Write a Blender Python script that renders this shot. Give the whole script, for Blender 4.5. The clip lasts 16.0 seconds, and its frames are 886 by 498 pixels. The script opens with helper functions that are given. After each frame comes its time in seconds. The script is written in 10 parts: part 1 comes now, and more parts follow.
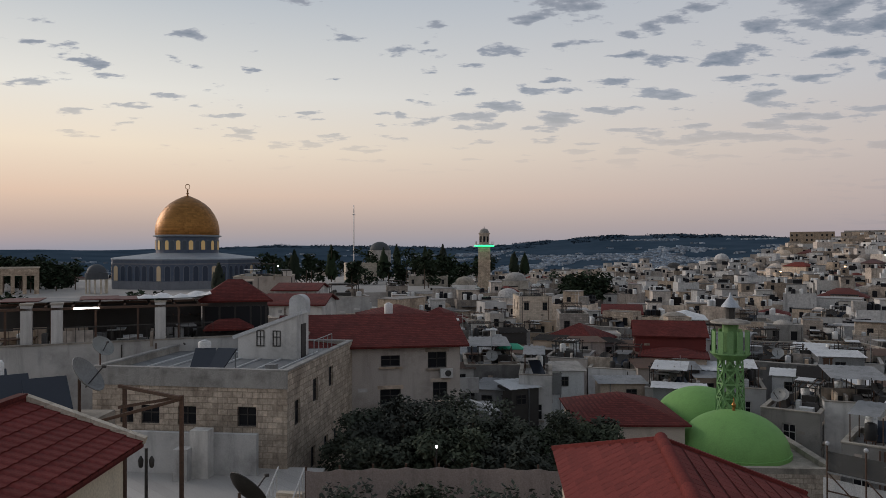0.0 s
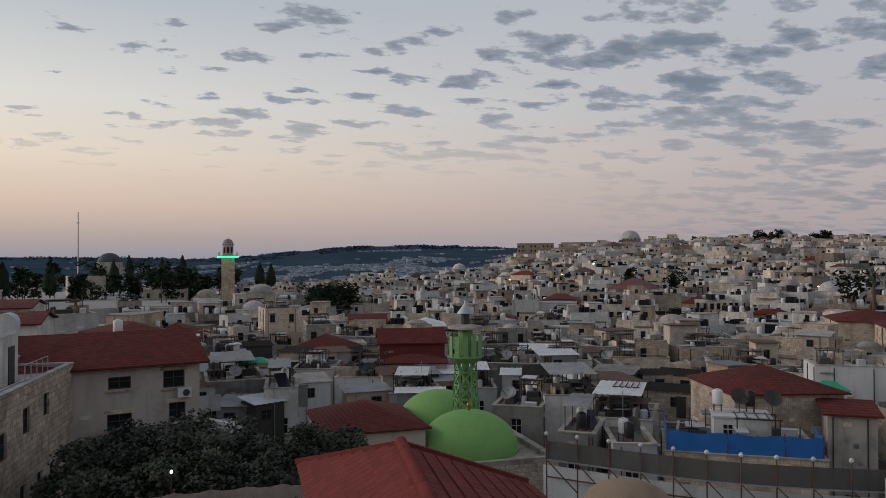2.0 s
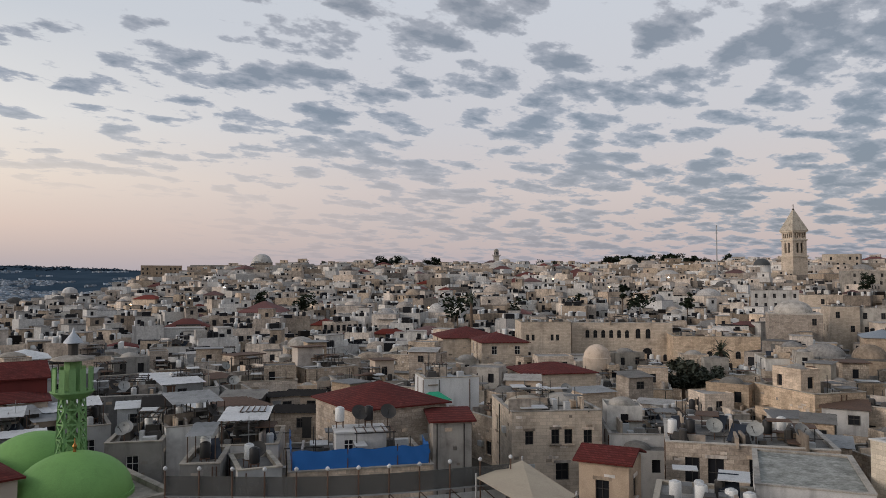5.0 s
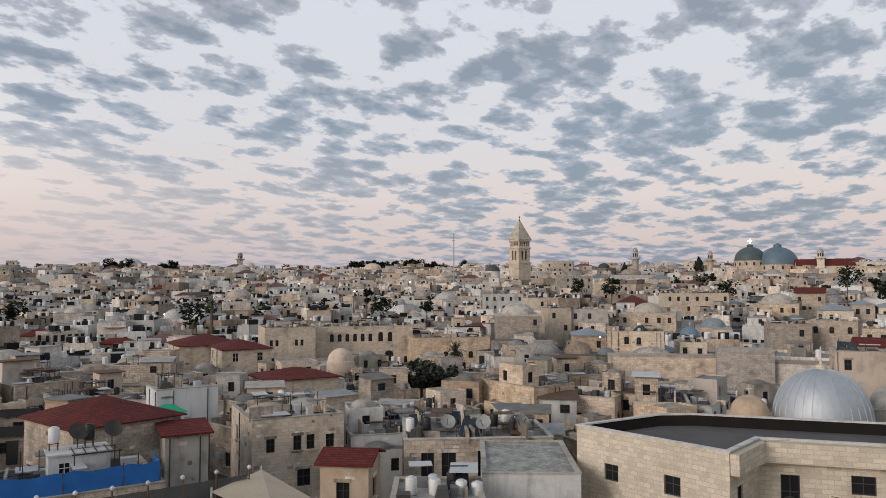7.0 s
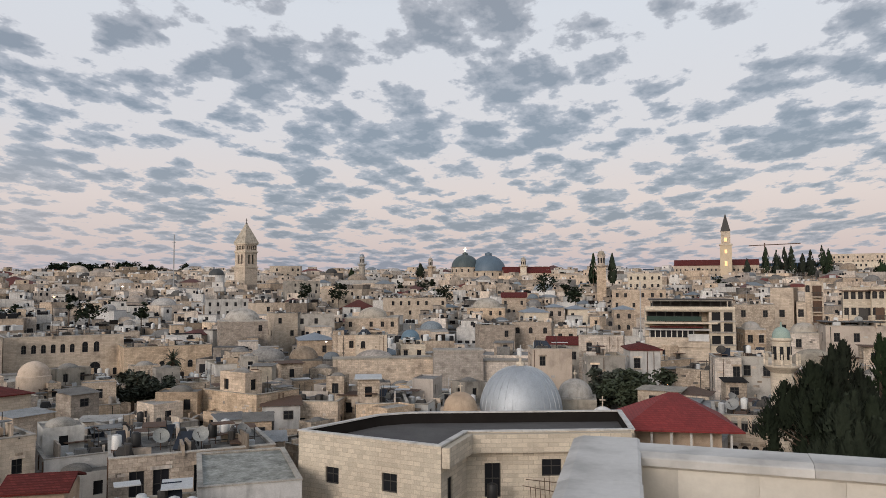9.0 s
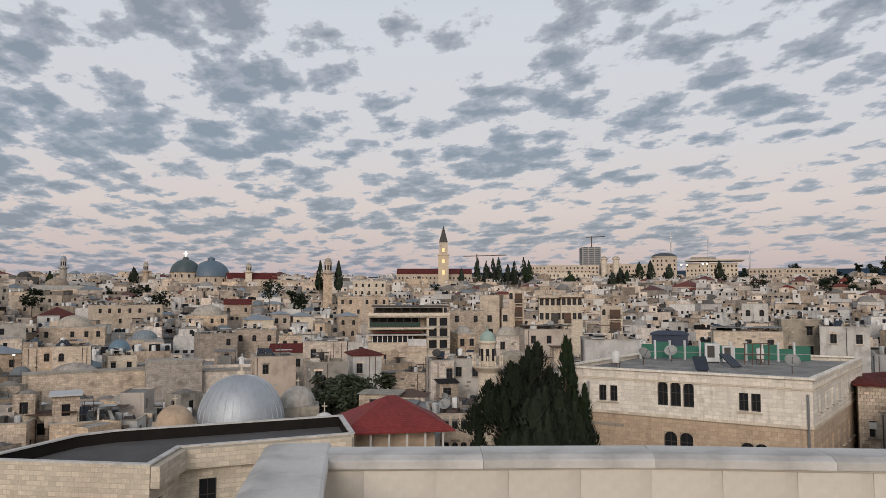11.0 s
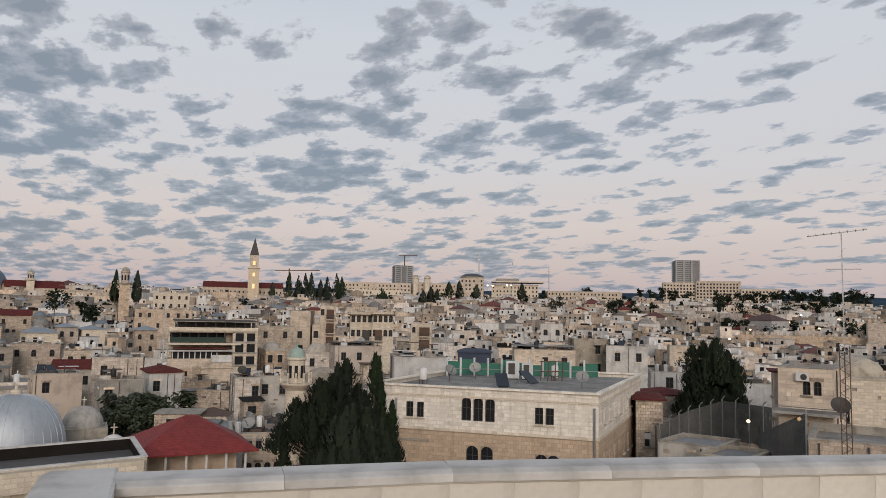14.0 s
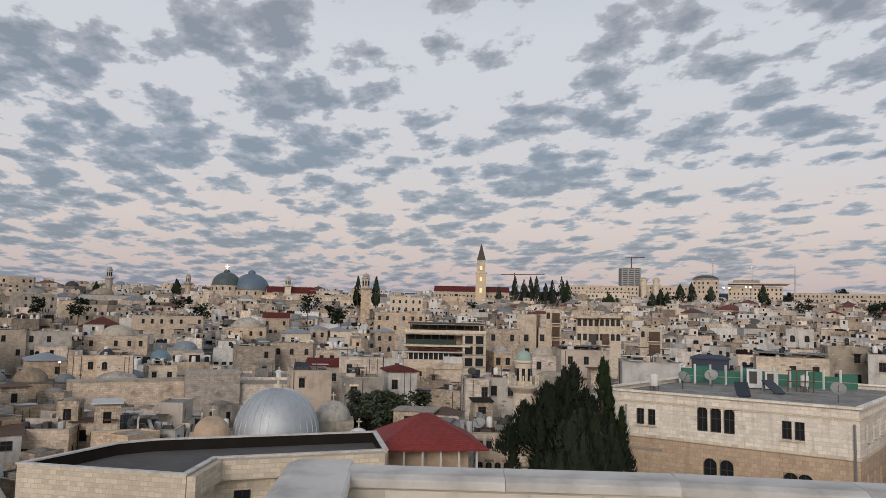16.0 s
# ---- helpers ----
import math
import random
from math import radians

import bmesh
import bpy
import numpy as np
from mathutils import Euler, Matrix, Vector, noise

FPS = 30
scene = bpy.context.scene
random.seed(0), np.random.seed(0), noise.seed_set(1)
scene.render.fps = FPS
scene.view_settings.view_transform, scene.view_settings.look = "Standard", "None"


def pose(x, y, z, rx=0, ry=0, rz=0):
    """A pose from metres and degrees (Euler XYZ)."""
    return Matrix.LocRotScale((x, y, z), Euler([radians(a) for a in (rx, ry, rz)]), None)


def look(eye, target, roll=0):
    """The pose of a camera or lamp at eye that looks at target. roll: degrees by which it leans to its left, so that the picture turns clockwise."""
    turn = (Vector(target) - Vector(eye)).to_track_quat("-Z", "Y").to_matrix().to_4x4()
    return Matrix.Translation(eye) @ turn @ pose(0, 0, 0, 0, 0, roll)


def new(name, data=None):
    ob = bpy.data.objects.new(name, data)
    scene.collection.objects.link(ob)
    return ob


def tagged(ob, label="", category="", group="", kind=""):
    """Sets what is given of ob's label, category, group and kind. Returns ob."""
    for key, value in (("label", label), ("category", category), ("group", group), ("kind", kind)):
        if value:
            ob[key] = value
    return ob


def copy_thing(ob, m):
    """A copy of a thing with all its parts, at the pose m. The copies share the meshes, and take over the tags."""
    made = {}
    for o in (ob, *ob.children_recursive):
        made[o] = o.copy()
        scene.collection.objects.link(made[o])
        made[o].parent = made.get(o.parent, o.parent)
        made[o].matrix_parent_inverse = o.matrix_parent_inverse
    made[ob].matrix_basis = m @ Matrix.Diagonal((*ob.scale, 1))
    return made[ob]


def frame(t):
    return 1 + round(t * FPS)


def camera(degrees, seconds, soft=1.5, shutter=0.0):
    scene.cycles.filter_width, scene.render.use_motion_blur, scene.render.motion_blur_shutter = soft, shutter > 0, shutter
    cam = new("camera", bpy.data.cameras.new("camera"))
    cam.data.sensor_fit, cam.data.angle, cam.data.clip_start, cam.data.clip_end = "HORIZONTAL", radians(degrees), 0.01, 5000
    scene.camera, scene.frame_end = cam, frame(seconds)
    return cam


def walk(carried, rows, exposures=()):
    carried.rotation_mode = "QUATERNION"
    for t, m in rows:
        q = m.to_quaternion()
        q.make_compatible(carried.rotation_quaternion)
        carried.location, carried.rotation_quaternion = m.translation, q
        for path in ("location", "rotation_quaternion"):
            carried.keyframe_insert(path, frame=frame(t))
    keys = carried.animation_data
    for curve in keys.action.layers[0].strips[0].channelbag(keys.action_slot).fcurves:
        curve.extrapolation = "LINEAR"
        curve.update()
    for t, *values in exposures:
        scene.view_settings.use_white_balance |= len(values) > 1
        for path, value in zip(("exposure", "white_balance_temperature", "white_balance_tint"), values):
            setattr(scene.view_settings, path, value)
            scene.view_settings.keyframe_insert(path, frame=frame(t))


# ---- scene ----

# ---- camera: held at arm's length and swung round on a roof terrace ----
EYE = 20.0
ARM = 0.45
cam = camera(62.08, 16.0, soft=0.78)
# seconds, yaw, pitch, lean to the right, and the place where it leaves the circle of the arm
ROWS = [
    (0.0, 0.00, 0.00, 0.00),
    (0.5, -4.77, 0.15, -0.01),
    (1.0, -9.80, 0.34, 0.10),
    (1.5, -14.72, 0.57, 0.21),
    (2.0, -19.45, 0.80, 0.26),
    (2.5, -24.46, 1.07, 0.27),
    (3.0, -29.20, 1.38, 0.36),
    (3.5, -33.81, 1.72, 0.35),
    (4.0, -38.31, 1.96, 0.31),
    (4.2, -40.18, 2.10, 0.21),
    (6.3, -59.67, 2.78, 0.23),
    (6.5, -61.70, 2.79, 0.21),
    (7.0, -67.06, 2.86, 0.17),
    (7.5, -72.06, 2.91, 0.17),
    (8.0, -77.57, 2.97, 0.11, 0.414, 0.030, 0.000),
    (8.5, -82.74, 3.08, 0.07, 0.427, 0.005, -0.002),
    (9.0, -87.97, 3.19, 0.12, 0.432, -0.015, -0.002),
    (9.5, -93.13, 3.33, -0.00, 0.440, -0.036, -0.005),
    (10.0, -98.32, 3.43, 0.04, 0.439, -0.065, -0.004),
    (10.2, -100.45, 3.45, 0.13, 0.438, -0.080, -0.004),
    (12.3, -120.06, 4.62, -1.00, 0.405, -0.243, -0.009),
    (12.5, -121.16, 4.76, -1.09, 0.400, -0.240, -0.009),
    (13.0, -123.05, 4.99, -1.10, 0.387, -0.215, -0.004),
    (13.5, -123.87, 5.13, -1.16, 0.386, -0.186, 0.002),
    (14.0, -123.38, 5.13, -1.15, 0.398, -0.156, 0.003),
    (14.5, -120.86, 5.11, -1.19, 0.412, -0.147, 0.008),
    (15.0, -116.53, 5.08, -1.27, 0.421, -0.182, 0.007),
    (15.5, -111.27, 5.06, -1.37, 0.418, -0.203, 0.003),
    (16.0, -105.99, 5.03, -1.32, 0.410, -0.205, 0.004),
]


def hold(yaw, pitch, lean, x=None, y=None, z=0.0):
    a = radians(-yaw)
    if x is None:
        x, y = ARM * math.sin(a), ARM * math.cos(a)
    return pose(x, y, EYE + z, 90 + pitch, 0, yaw) @ pose(0, 0, 0, 0, 0, -lean)


walk(cam, [(t, hold(*rest)) for t, *rest in ROWS], [(0.0, -0.46, 6360, 10), (1.5, -0.47, 6360, 10), (2.5, -0.46, 6370, 10), (4.0, -0.35, 6420, 10), (6.5, 0.09, 6440, 9), (9.0, 0.06, 6480, 9), (12.5, -0.10, 6480, 9), (16.0, -0.08, 6480, 9)])

# ---- sky and light: a clear dawn in the east, broken cloud overhead ----
EAST = -62.0        # bearing of the coming sunrise, clockwise from +y
CLOUDY = 84.0       # bearing of the thickest cloud


def world_sky():
    w = bpy.data.worlds.new("dawn_sky")
    scene.world = w
    w.use_nodes = True
    nt = w.node_tree
    nt.nodes.clear()
    N, L = nt.nodes.new, nt.links.new

    def math_node(op, a, b=None, clamp=False):
        n = N("ShaderNodeMath")
        n.operation, n.use_clamp = op, clamp
        for i, v in enumerate((a, b)):
            if v is None:
                continue
            if isinstance(v, (int, float)):
                n.inputs[i].default_value = v
            else:
                L(v, n.inputs[i])
        return n.outputs[0]

    def ramp(fac, stops):
        n = N("ShaderNodeValToRGB")
        e = n.color_ramp.elements
        while len(e) < len(stops):
            e.new(0.5)
        for k, (p, c) in zip(e, stops):
            k.position, k.color = p, (*c, 1)
        L(fac, n.inputs[0])
        return n.outputs[0]

    def mix(fac, a, b):
        n = N("ShaderNodeMix")
        n.data_type = "RGBA"
        if isinstance(fac, (int, float)):
            n.inputs[0].default_value = fac
        else:
            L(fac, n.inputs[0])
        for s, v in ((6, a), (7, b)):
            if isinstance(v, tuple):
                n.inputs[s].default_value = (*v, 1)
            else:
                L(v, n.inputs[s])
        return n.outputs[2]

    co = N("ShaderNodeTexCoord")
    sep = N("ShaderNodeSeparateXYZ")
    L(co.outputs["Generated"], sep.inputs[0])
    up = math_node("MAXIMUM", sep.outputs[2], 0.0)
    e = radians(EAST)
    flat = N("ShaderNodeVectorMath")
    flat.operation = "MULTIPLY"
    flat.inputs[1].default_value = (1, 1, 0)
    L(co.outputs["Generated"], flat.inputs[0])
    norm = N("ShaderNodeVectorMath")
    norm.operation = "NORMALIZE"
    L(flat.outputs[0], norm.inputs[0])
    dot = N("ShaderNodeVectorMath")
    dot.operation = "DOT_PRODUCT"
    dot.inputs[1].default_value = (math.sin(e), math.cos(e), 0)
    L(norm.outputs[0], dot.inputs[0])
    east = math_node("ADD", math_node("MULTIPLY", dot.outputs["Value"], 0.5), 0.5)
    # clear sky by height, towards the dawn and away from it
    dawn = ramp(up, SKY_DAWN)
    dusk = ramp(up, SKY_AWAY)
    clear = mix(ramp(east, [(0.36, (0, 0, 0)), (0.90, (1, 1, 1))]), dusk, dawn)
    # a layer of small flat-based clouds on a plane overhead
    plane = N("ShaderNodeVectorMath")
    plane.operation = "DIVIDE"
    h = math_node("ADD", up, 0.13)
    comb = N("ShaderNodeCombineXYZ")
    for i in range(3):
        L(h, comb.inputs[i])
    L(flat.outputs[0], plane.inputs[0])
    L(comb.outputs[0], plane.inputs[1])
    mp = N("ShaderNodeMapping")
    mp.inputs["Rotation"].default_value = (0, 0, radians(24))
    mp.inputs["Scale"].default_value = (1.0, 1.35, 1)
    mp.inputs["Location"].default_value = (3.1, 1.7, 0)
    L(plane.outputs[0], mp.inputs[0])

    def noise_tex(scale, detail, rough, out="Fac", vec=None):
        n = N("ShaderNodeTexNoise")
        n.noise_dimensions = "2D"
        n.inputs["Scale"].default_value, n.inputs["Detail"].default_value, n.inputs["Roughness"].default_value = scale, detail, rough
        L(vec or mp.outputs[0], n.inputs["Vector"])
        return n.outputs[out]

    # puffs gather in cells, with ragged edges
    shift = N("ShaderNodeVectorMath")
    shift.operation = "MULTIPLY_ADD"
    L(noise_tex(4.6, 4, 0.6, "Color"), shift.inputs[0])
    shift.inputs[1].default_value = (0.28, 0.28, 0)
    L(mp.outputs[0], shift.inputs[2])
    cell = N("ShaderNodeTexVoronoi")
    cell.voronoi_dimensions, cell.feature = "2D", "SMOOTH_F1"
    cell.inputs["Scale"].default_value, cell.inputs["Smoothness"].default_value = 3.8, 0.35
    L(shift.outputs[0], cell.inputs["Vector"])
    puffs = math_node("MULTIPLY", math_node("SUBTRACT", 0.42, cell.outputs["Distance"]), 0.52)
    rags = math_node("MULTIPLY", math_node("SUBTRACT", noise_tex(7.0, 8, 0.6), 0.5), 0.75)
    fields = math_node("MULTIPLY", math_node("SUBTRACT", noise_tex(1.3, 3, 0.55), 0.5), 0.55)
    # the cloud lies thickest in the south-west and thins towards the dawn
    thick = N("ShaderNodeVectorMath")
    thick.operation = "DOT_PRODUCT"
    thick.inputs[1].default_value = (math.sin(radians(CLOUDY)), math.cos(radians(CLOUDY)), 0)
    L(norm.outputs[0], thick.inputs[0])
    amount = math_node("ADD", math_node("ADD", math_node("ADD", puffs, rags), fields), math_node("ADD", math_node("MULTIPLY", thick.outputs["Value"], 0.19), 0.365))
    cover = ramp(amount, [(0.49, (0, 0, 0)), (0.57, (1, 1, 1))])
    low = ramp(up, [(0.10, (0, 0, 0)), (0.22, (1, 1, 1))])
    low_west = ramp(up, [(0.0, (0.75, 0.75, 0.75)), (0.04, (1, 1, 1))])
    fade = mix(ramp(east, [(0.15, (0, 0, 0)), (0.52, (1, 1, 1))]), low_west, low)
    mul = N("ShaderNodeMix")
    mul.data_type, mul.blend_type = "RGBA", "MULTIPLY"
    mul.inputs[0].default_value = 1.0
    L(cover, mul.inputs[6])
    L(fade, mul.inputs[7])
    cloud = mix(ramp(amount, [(0.51, (0, 0, 0)), (0.74, (1, 1, 1))]), ramp(up, CLOUD_EDGE), ramp(up, CLOUD_CORE))
    sky = mix(math_node("MULTIPLY", mul.outputs[2], 0.95), clear, cloud)
    nishita = N("ShaderNodeTexSky")
    nishita.sky_type, nishita.sun_disc = "NISHITA", False
    nishita.sun_elevation, nishita.sun_rotation = radians(1.0), radians(EAST)
    add = N("ShaderNodeMix")
    add.data_type, add.blend_type = "RGBA", "ADD"
    add.inputs[0].default_value = 0.04
    L(sky, add.inputs[6])
    L(nishita.outputs[0], add.inputs[7])
    bg = N("ShaderNodeBackground")
    bg.inputs["Strength"].default_value = 1.0
    L(add.outputs[2], bg.inputs[0])
    out = N("ShaderNodeOutputWorld")
    L(bg.outputs[0], out.inputs[0])


SKY_DAWN = [(0.0, (0.36, 0.40, 0.48)), (0.03, (0.56, 0.48, 0.47)), (0.07, (0.91, 0.68, 0.555)), (0.13, (1.11, 0.94, 0.75)), (0.20, (1.03, 0.99, 0.91)), (0.32, (0.63, 0.68, 0.73)), (0.5, (0.50, 0.54, 0.60)), (1.0, (0.34, 0.38, 0.46))]
SKY_AWAY = [(0.0, (0.44, 0.40, 0.45)), (0.05, (0.56, 0.485, 0.495)), (0.12, (0.655, 0.58, 0.58)), (0.20, (0.635, 0.62, 0.655)), (0.36, (0.625, 0.65, 0.71)), (0.5, (0.50, 0.54, 0.62)), (1.0, (0.34, 0.38, 0.46))]
CLOUD_EDGE = [(0.0, (0.37, 0.41, 0.49)), (0.2, (0.43, 0.46, 0.54)), (0.4, (0.46, 0.47, 0.52)), (1.0, (0.30, 0.32, 0.38))]
CLOUD_CORE = [(0.0, (0.19, 0.25, 0.33)), (0.2, (0.205, 0.26, 0.345)), (0.4, (0.235, 0.26, 0.315)), (1.0, (0.22, 0.24, 0.29))]
world_sky()
sun = new("sun", bpy.data.lights.new("sun", "SUN"))
sun.data.energy, sun.data.angle, sun.data.color = 1.8, radians(24), (1.0, 0.875, 0.79)
sun.matrix_world = look((0, 0, 60), Vector((0, 0, 60)) - Vector((math.sin(radians(EAST)), math.cos(radians(EAST)), math.tan(radians(18)))))

# ---- materials ----
def mat(name, c1, c2, rough=0.85, scale=1.0, fine=18.0, bump=0.25, vary=0.0, tone=False, metal=0.0, courses=None, stain=0.35, gloss=0.3, grit=0.5, joints=0.45, dirt=0.0):
    """Two colours in large patches, fine grain, dirt streaks and a little relief. vary: spread from object to object.
    tone: read the spread from the mesh. courses: (stone length, course height) of masonry joints."""
    m = bpy.data.materials.new(name)
    m.use_nodes = True
    nt = m.node_tree
    N, L = nt.nodes.new, nt.links.new
    bsdf = nt.nodes["Principled BSDF"]
    co = N("ShaderNodeTexCoord").outputs["Object"]

    def noise_fac(s, detail=4.0, vec=None):
        n = N("ShaderNodeTexNoise")
        n.inputs["Scale"].default_value, n.inputs["Detail"].default_value, n.inputs["Roughness"].default_value = s, detail, 0.6
        L(vec or co, n.inputs["Vector"])
        return n.outputs["Fac"]

    def maths(op, a, b):
        n = N("ShaderNodeMath")
        n.operation = op
        for i, v in enumerate((a, b)):
            if isinstance(v, (int, float)):
                n.inputs[i].default_value = v
            else:
                L(v, n.inputs[i])
        return n.outputs[0]

    def mix(fac, a, b, blend="MIX"):
        n = N("ShaderNodeMix")
        n.data_type, n.blend_type = "RGBA", blend
        if isinstance(fac, (int, float)):
            n.inputs[0].default_value = fac
        else:
            L(fac, n.inputs[0])
        for s, v in ((6, a), (7, b)):
            if isinstance(v, tuple):
                n.inputs[s].default_value = (*v, 1)
            else:
                L(v, n.inputs[s])
        return n.outputs[2]

    def rampf(fac, a, b):
        n = N("ShaderNodeMapRange")
        n.inputs[1].default_value, n.inputs[2].default_value = a, b
        L(fac, n.inputs[0])
        return n.outputs[0]

    big = noise_fac(scale * 0.35)
    col = mix(rampf(big, 0.35, 0.65), c1, c2)
    grain = noise_fac(fine, 3)
    col = mix(grit, col, mix(rampf(grain, 0.3, 0.7), tuple(v * 0.72 for v in c2), tuple(min(1, v * 1.2) for v in c1)))
    if stain:
        mp = N("ShaderNodeMapping")
        mp.inputs["Scale"].default_value = (1.3, 1.3, 0.18)
        L(co, mp.inputs[0])
        s = rampf(noise_fac(scale * 1.1, 6, mp.outputs[0]), 0.52, 0.75)
        col = mix(maths("MULTIPLY", s, stain), col, tuple(v * 0.42 for v in c2))
    if dirt:
        patch = rampf(noise_fac(dirt, 8), 0.50, 0.72)
        col = mix(maths("MULTIPLY", patch, 0.62), col, tuple(v * 0.36 for v in c2))
        pale = rampf(noise_fac(dirt * 0.6 + 0.13, 5), 0.58, 0.70)
        col = mix(maths("MULTIPLY", pale, 0.35), col, tuple(min(1, v * 1.22) for v in c1))
    height = grain
    if courses:
        sep, comb = N("ShaderNodeSeparateXYZ"), N("ShaderNodeCombineXYZ")
        L(co, sep.inputs[0])
        L(maths("ADD", sep.outputs[0], sep.outputs[1]), comb.inputs[0])
        L(sep.outputs[2], comb.inputs[1])
        b = N("ShaderNodeTexBrick")
        b.inputs["Scale"].default_value = 1.0
        b.inputs["Brick Width"].default_value, b.inputs["Row Height"].default_value = courses
        b.inputs["Mortar Size"].default_value = 0.018
        b.inputs["Color1"].default_value, b.inputs["Color2"].default_value = (1.08, 1.06, 1.04, 1), (0.60, 0.575, 0.55, 1)
        b.inputs["Mortar"].default_value = (0.5, 0.48, 0.45, 1)
        L(comb.outputs[0], b.inputs["Vector"])
        col = mix(joints, col, b.outputs["Color"], "MULTIPLY")
        height = maths("ADD", grain, maths("MULTIPLY", b.outputs["Fac"], -1.5))
    rnd = None
    if tone:
        a = N("ShaderNodeAttribute")
        a.attribute_name = "tone"
        rnd = a.outputs["Fac"]
    elif vary:
        rnd = N("ShaderNodeObjectInfo").outputs["Random"]
    if rnd is not None and vary < 0.14:
        hsv = N("ShaderNodeHueSaturation")
        L(col, hsv.inputs["Color"])
        L(maths("ADD", maths("MULTIPLY", rnd, 2 * vary), 1 - vary), hsv.inputs["Value"])
        col = hsv.outputs[0]
    elif rnd is not None:
        hsv = N("ShaderNodeHueSaturation")
        L(col, hsv.inputs["Color"])
        L(maths("ADD", maths("MULTIPLY", rnd, 2 * vary), 1 - vary), hsv.inputs["Value"])
        w = maths("FRACT", maths("MULTIPLY", rnd, 7.31), 0)
        L(maths("ADD", maths("MULTIPLY", w, 0.7), 0.55), hsv.inputs["Saturation"])
        col = hsv.outputs[0]
    L(col, bsdf.inputs["Base Color"])
    bsdf.inputs["Roughness"].default_value, bsdf.inputs["Metallic"].default_value = rough, metal
    bsdf.inputs["Specular IOR Level"].default_value = gloss
    bp = N("ShaderNodeBump")
    bp.inputs["Strength"].default_value, bp.inputs["Distance"].default_value = bump, 0.04
    L(height, bp.inputs["Height"])
    L(bp.outputs[0], bsdf.inputs["Normal"])
    return m


def glow(name, colour, strength):
    m = bpy.data.materials.new(name)
    m.use_nodes = True
    b = m.node_tree.nodes["Principled BSDF"]
    b.inputs["Base Color"].default_value = (*colour, 1)
    b.inputs["Emission Color"].default_value, b.inputs["Emission Strength"].default_value = (*colour, 1), strength
    return m


STONE = mat("limestone", (0.62, 0.515, 0.41), (0.39, 0.312, 0.24), vary=0.3, bump=0.6, scale=2.0, fine=9, courses=(0.62, 0.30), joints=0.62, dirt=0.55)
STONE_PALE = mat("pale_limestone", (0.67, 0.60, 0.49), (0.55, 0.475, 0.38), vary=0.12, courses=(0.62, 0.28), stain=0.25, joints=0.55)
STONE_ROUGH = mat("rough_limestone", (0.65, 0.555, 0.45), (0.40, 0.33, 0.262), vary=0.13, courses=(0.45, 0.30), bump=0.9, stain=0.5, scale=3.0, fine=7, joints=0.75, dirt=0.5)
STONE_GREY = mat("weathered_stone", (0.42, 0.38, 0.32), (0.27, 0.243, 0.205), vary=0.25, stain=0.6, dirt=0.7)
PLASTER = mat("white_plaster", (0.62, 0.605, 0.575), (0.46, 0.445, 0.42), vary=0.25, stain=0.6, grit=0.25, dirt=0.45)
PLASTER_TAN = mat("tan_plaster", (0.54, 0.44, 0.35), (0.42, 0.335, 0.26), vary=0.15, stain=0.4, dirt=0.5)
CITY_STONE = mat("town_stone", (0.545, 0.452, 0.36), (0.27, 0.22, 0.175), vary=0.6, tone=True, scale=1.2, fine=2.5, stain=0.65, dirt=0.3)
CITY_ROOF = mat("town_roof_screed", (0.31, 0.295, 0.275), (0.15, 0.142, 0.132), vary=0.8, tone=True, scale=0.9, fine=2.5, stain=0.4)
ROOF_DECK = mat("roof_screed", (0.34, 0.32, 0.29), (0.15, 0.142, 0.128), vary=0.45, scale=1.2, stain=0.5, dirt=0.6)
TILE_RED = mat("red_clay_tile", (0.175, 0.036, 0.030), (0.105, 0.026, 0.024), rough=0.85, gloss=0.15, scale=2, stain=0.45, courses=(0.3, 0.09), joints=0.85)
TILE_PIECE = mat("red_clay_tile_piece", (0.175, 0.036, 0.030), (0.12, 0.028, 0.025), rough=0.85, gloss=0.15, vary=0.13, scale=2, stain=0.3)
TILE_TOWN = mat("town_red_tile", (0.155, 0.040, 0.031), (0.10, 0.031, 0.026), rough=0.9, vary=0.3, tone=True, stain=0.4)
DARK = mat("dark_window_glass", (0.014, 0.015, 0.018), (0.024, 0.025, 0.028), rough=0.3, gloss=0.12, bump=0.0, stain=0)
FRAME_DARK = mat("dark_metal_frame", (0.06, 0.055, 0.05), (0.04, 0.038, 0.036), rough=0.6, stain=0)
FRAME_WHITE = mat("white_frame", (0.62, 0.61, 0.58), (0.52, 0.51, 0.49), rough=0.6, stain=0.1)
STEEL = mat("galvanised_steel", (0.45, 0.46, 0.47), (0.33, 0.34, 0.35), rough=0.45, metal=0.7, stain=0.2)
RUST = mat("rusty_iron", (0.13, 0.075, 0.05), (0.07, 0.05, 0.04), rough=0.85, stain=0.3)
WHITE_TANK = mat("white_tank_paint", (0.72, 0.72, 0.70), (0.6, 0.6, 0.585), rough=0.5, vary=0.1, stain=0.2)
BLACK_PLASTIC = mat("black_plastic", (0.022, 0.022, 0.023), (0.03, 0.03, 0.03), rough=0.5, stain=0)
SOLAR = mat("solar_glass", (0.02, 0.025, 0.035), (0.03, 0.035, 0.045), rough=0.15, bump=0, stain=0)
GREEN_PAINT = mat("green_dome_paint", (0.21, 0.41, 0.12), (0.165, 0.33, 0.095), rough=0.75, scale=1.5, stain=0.22)
CAP_GREEN = mat("weathered_copper_cap", (0.33, 0.42, 0.37), (0.25, 0.33, 0.29), rough=0.6, stain=0.3)
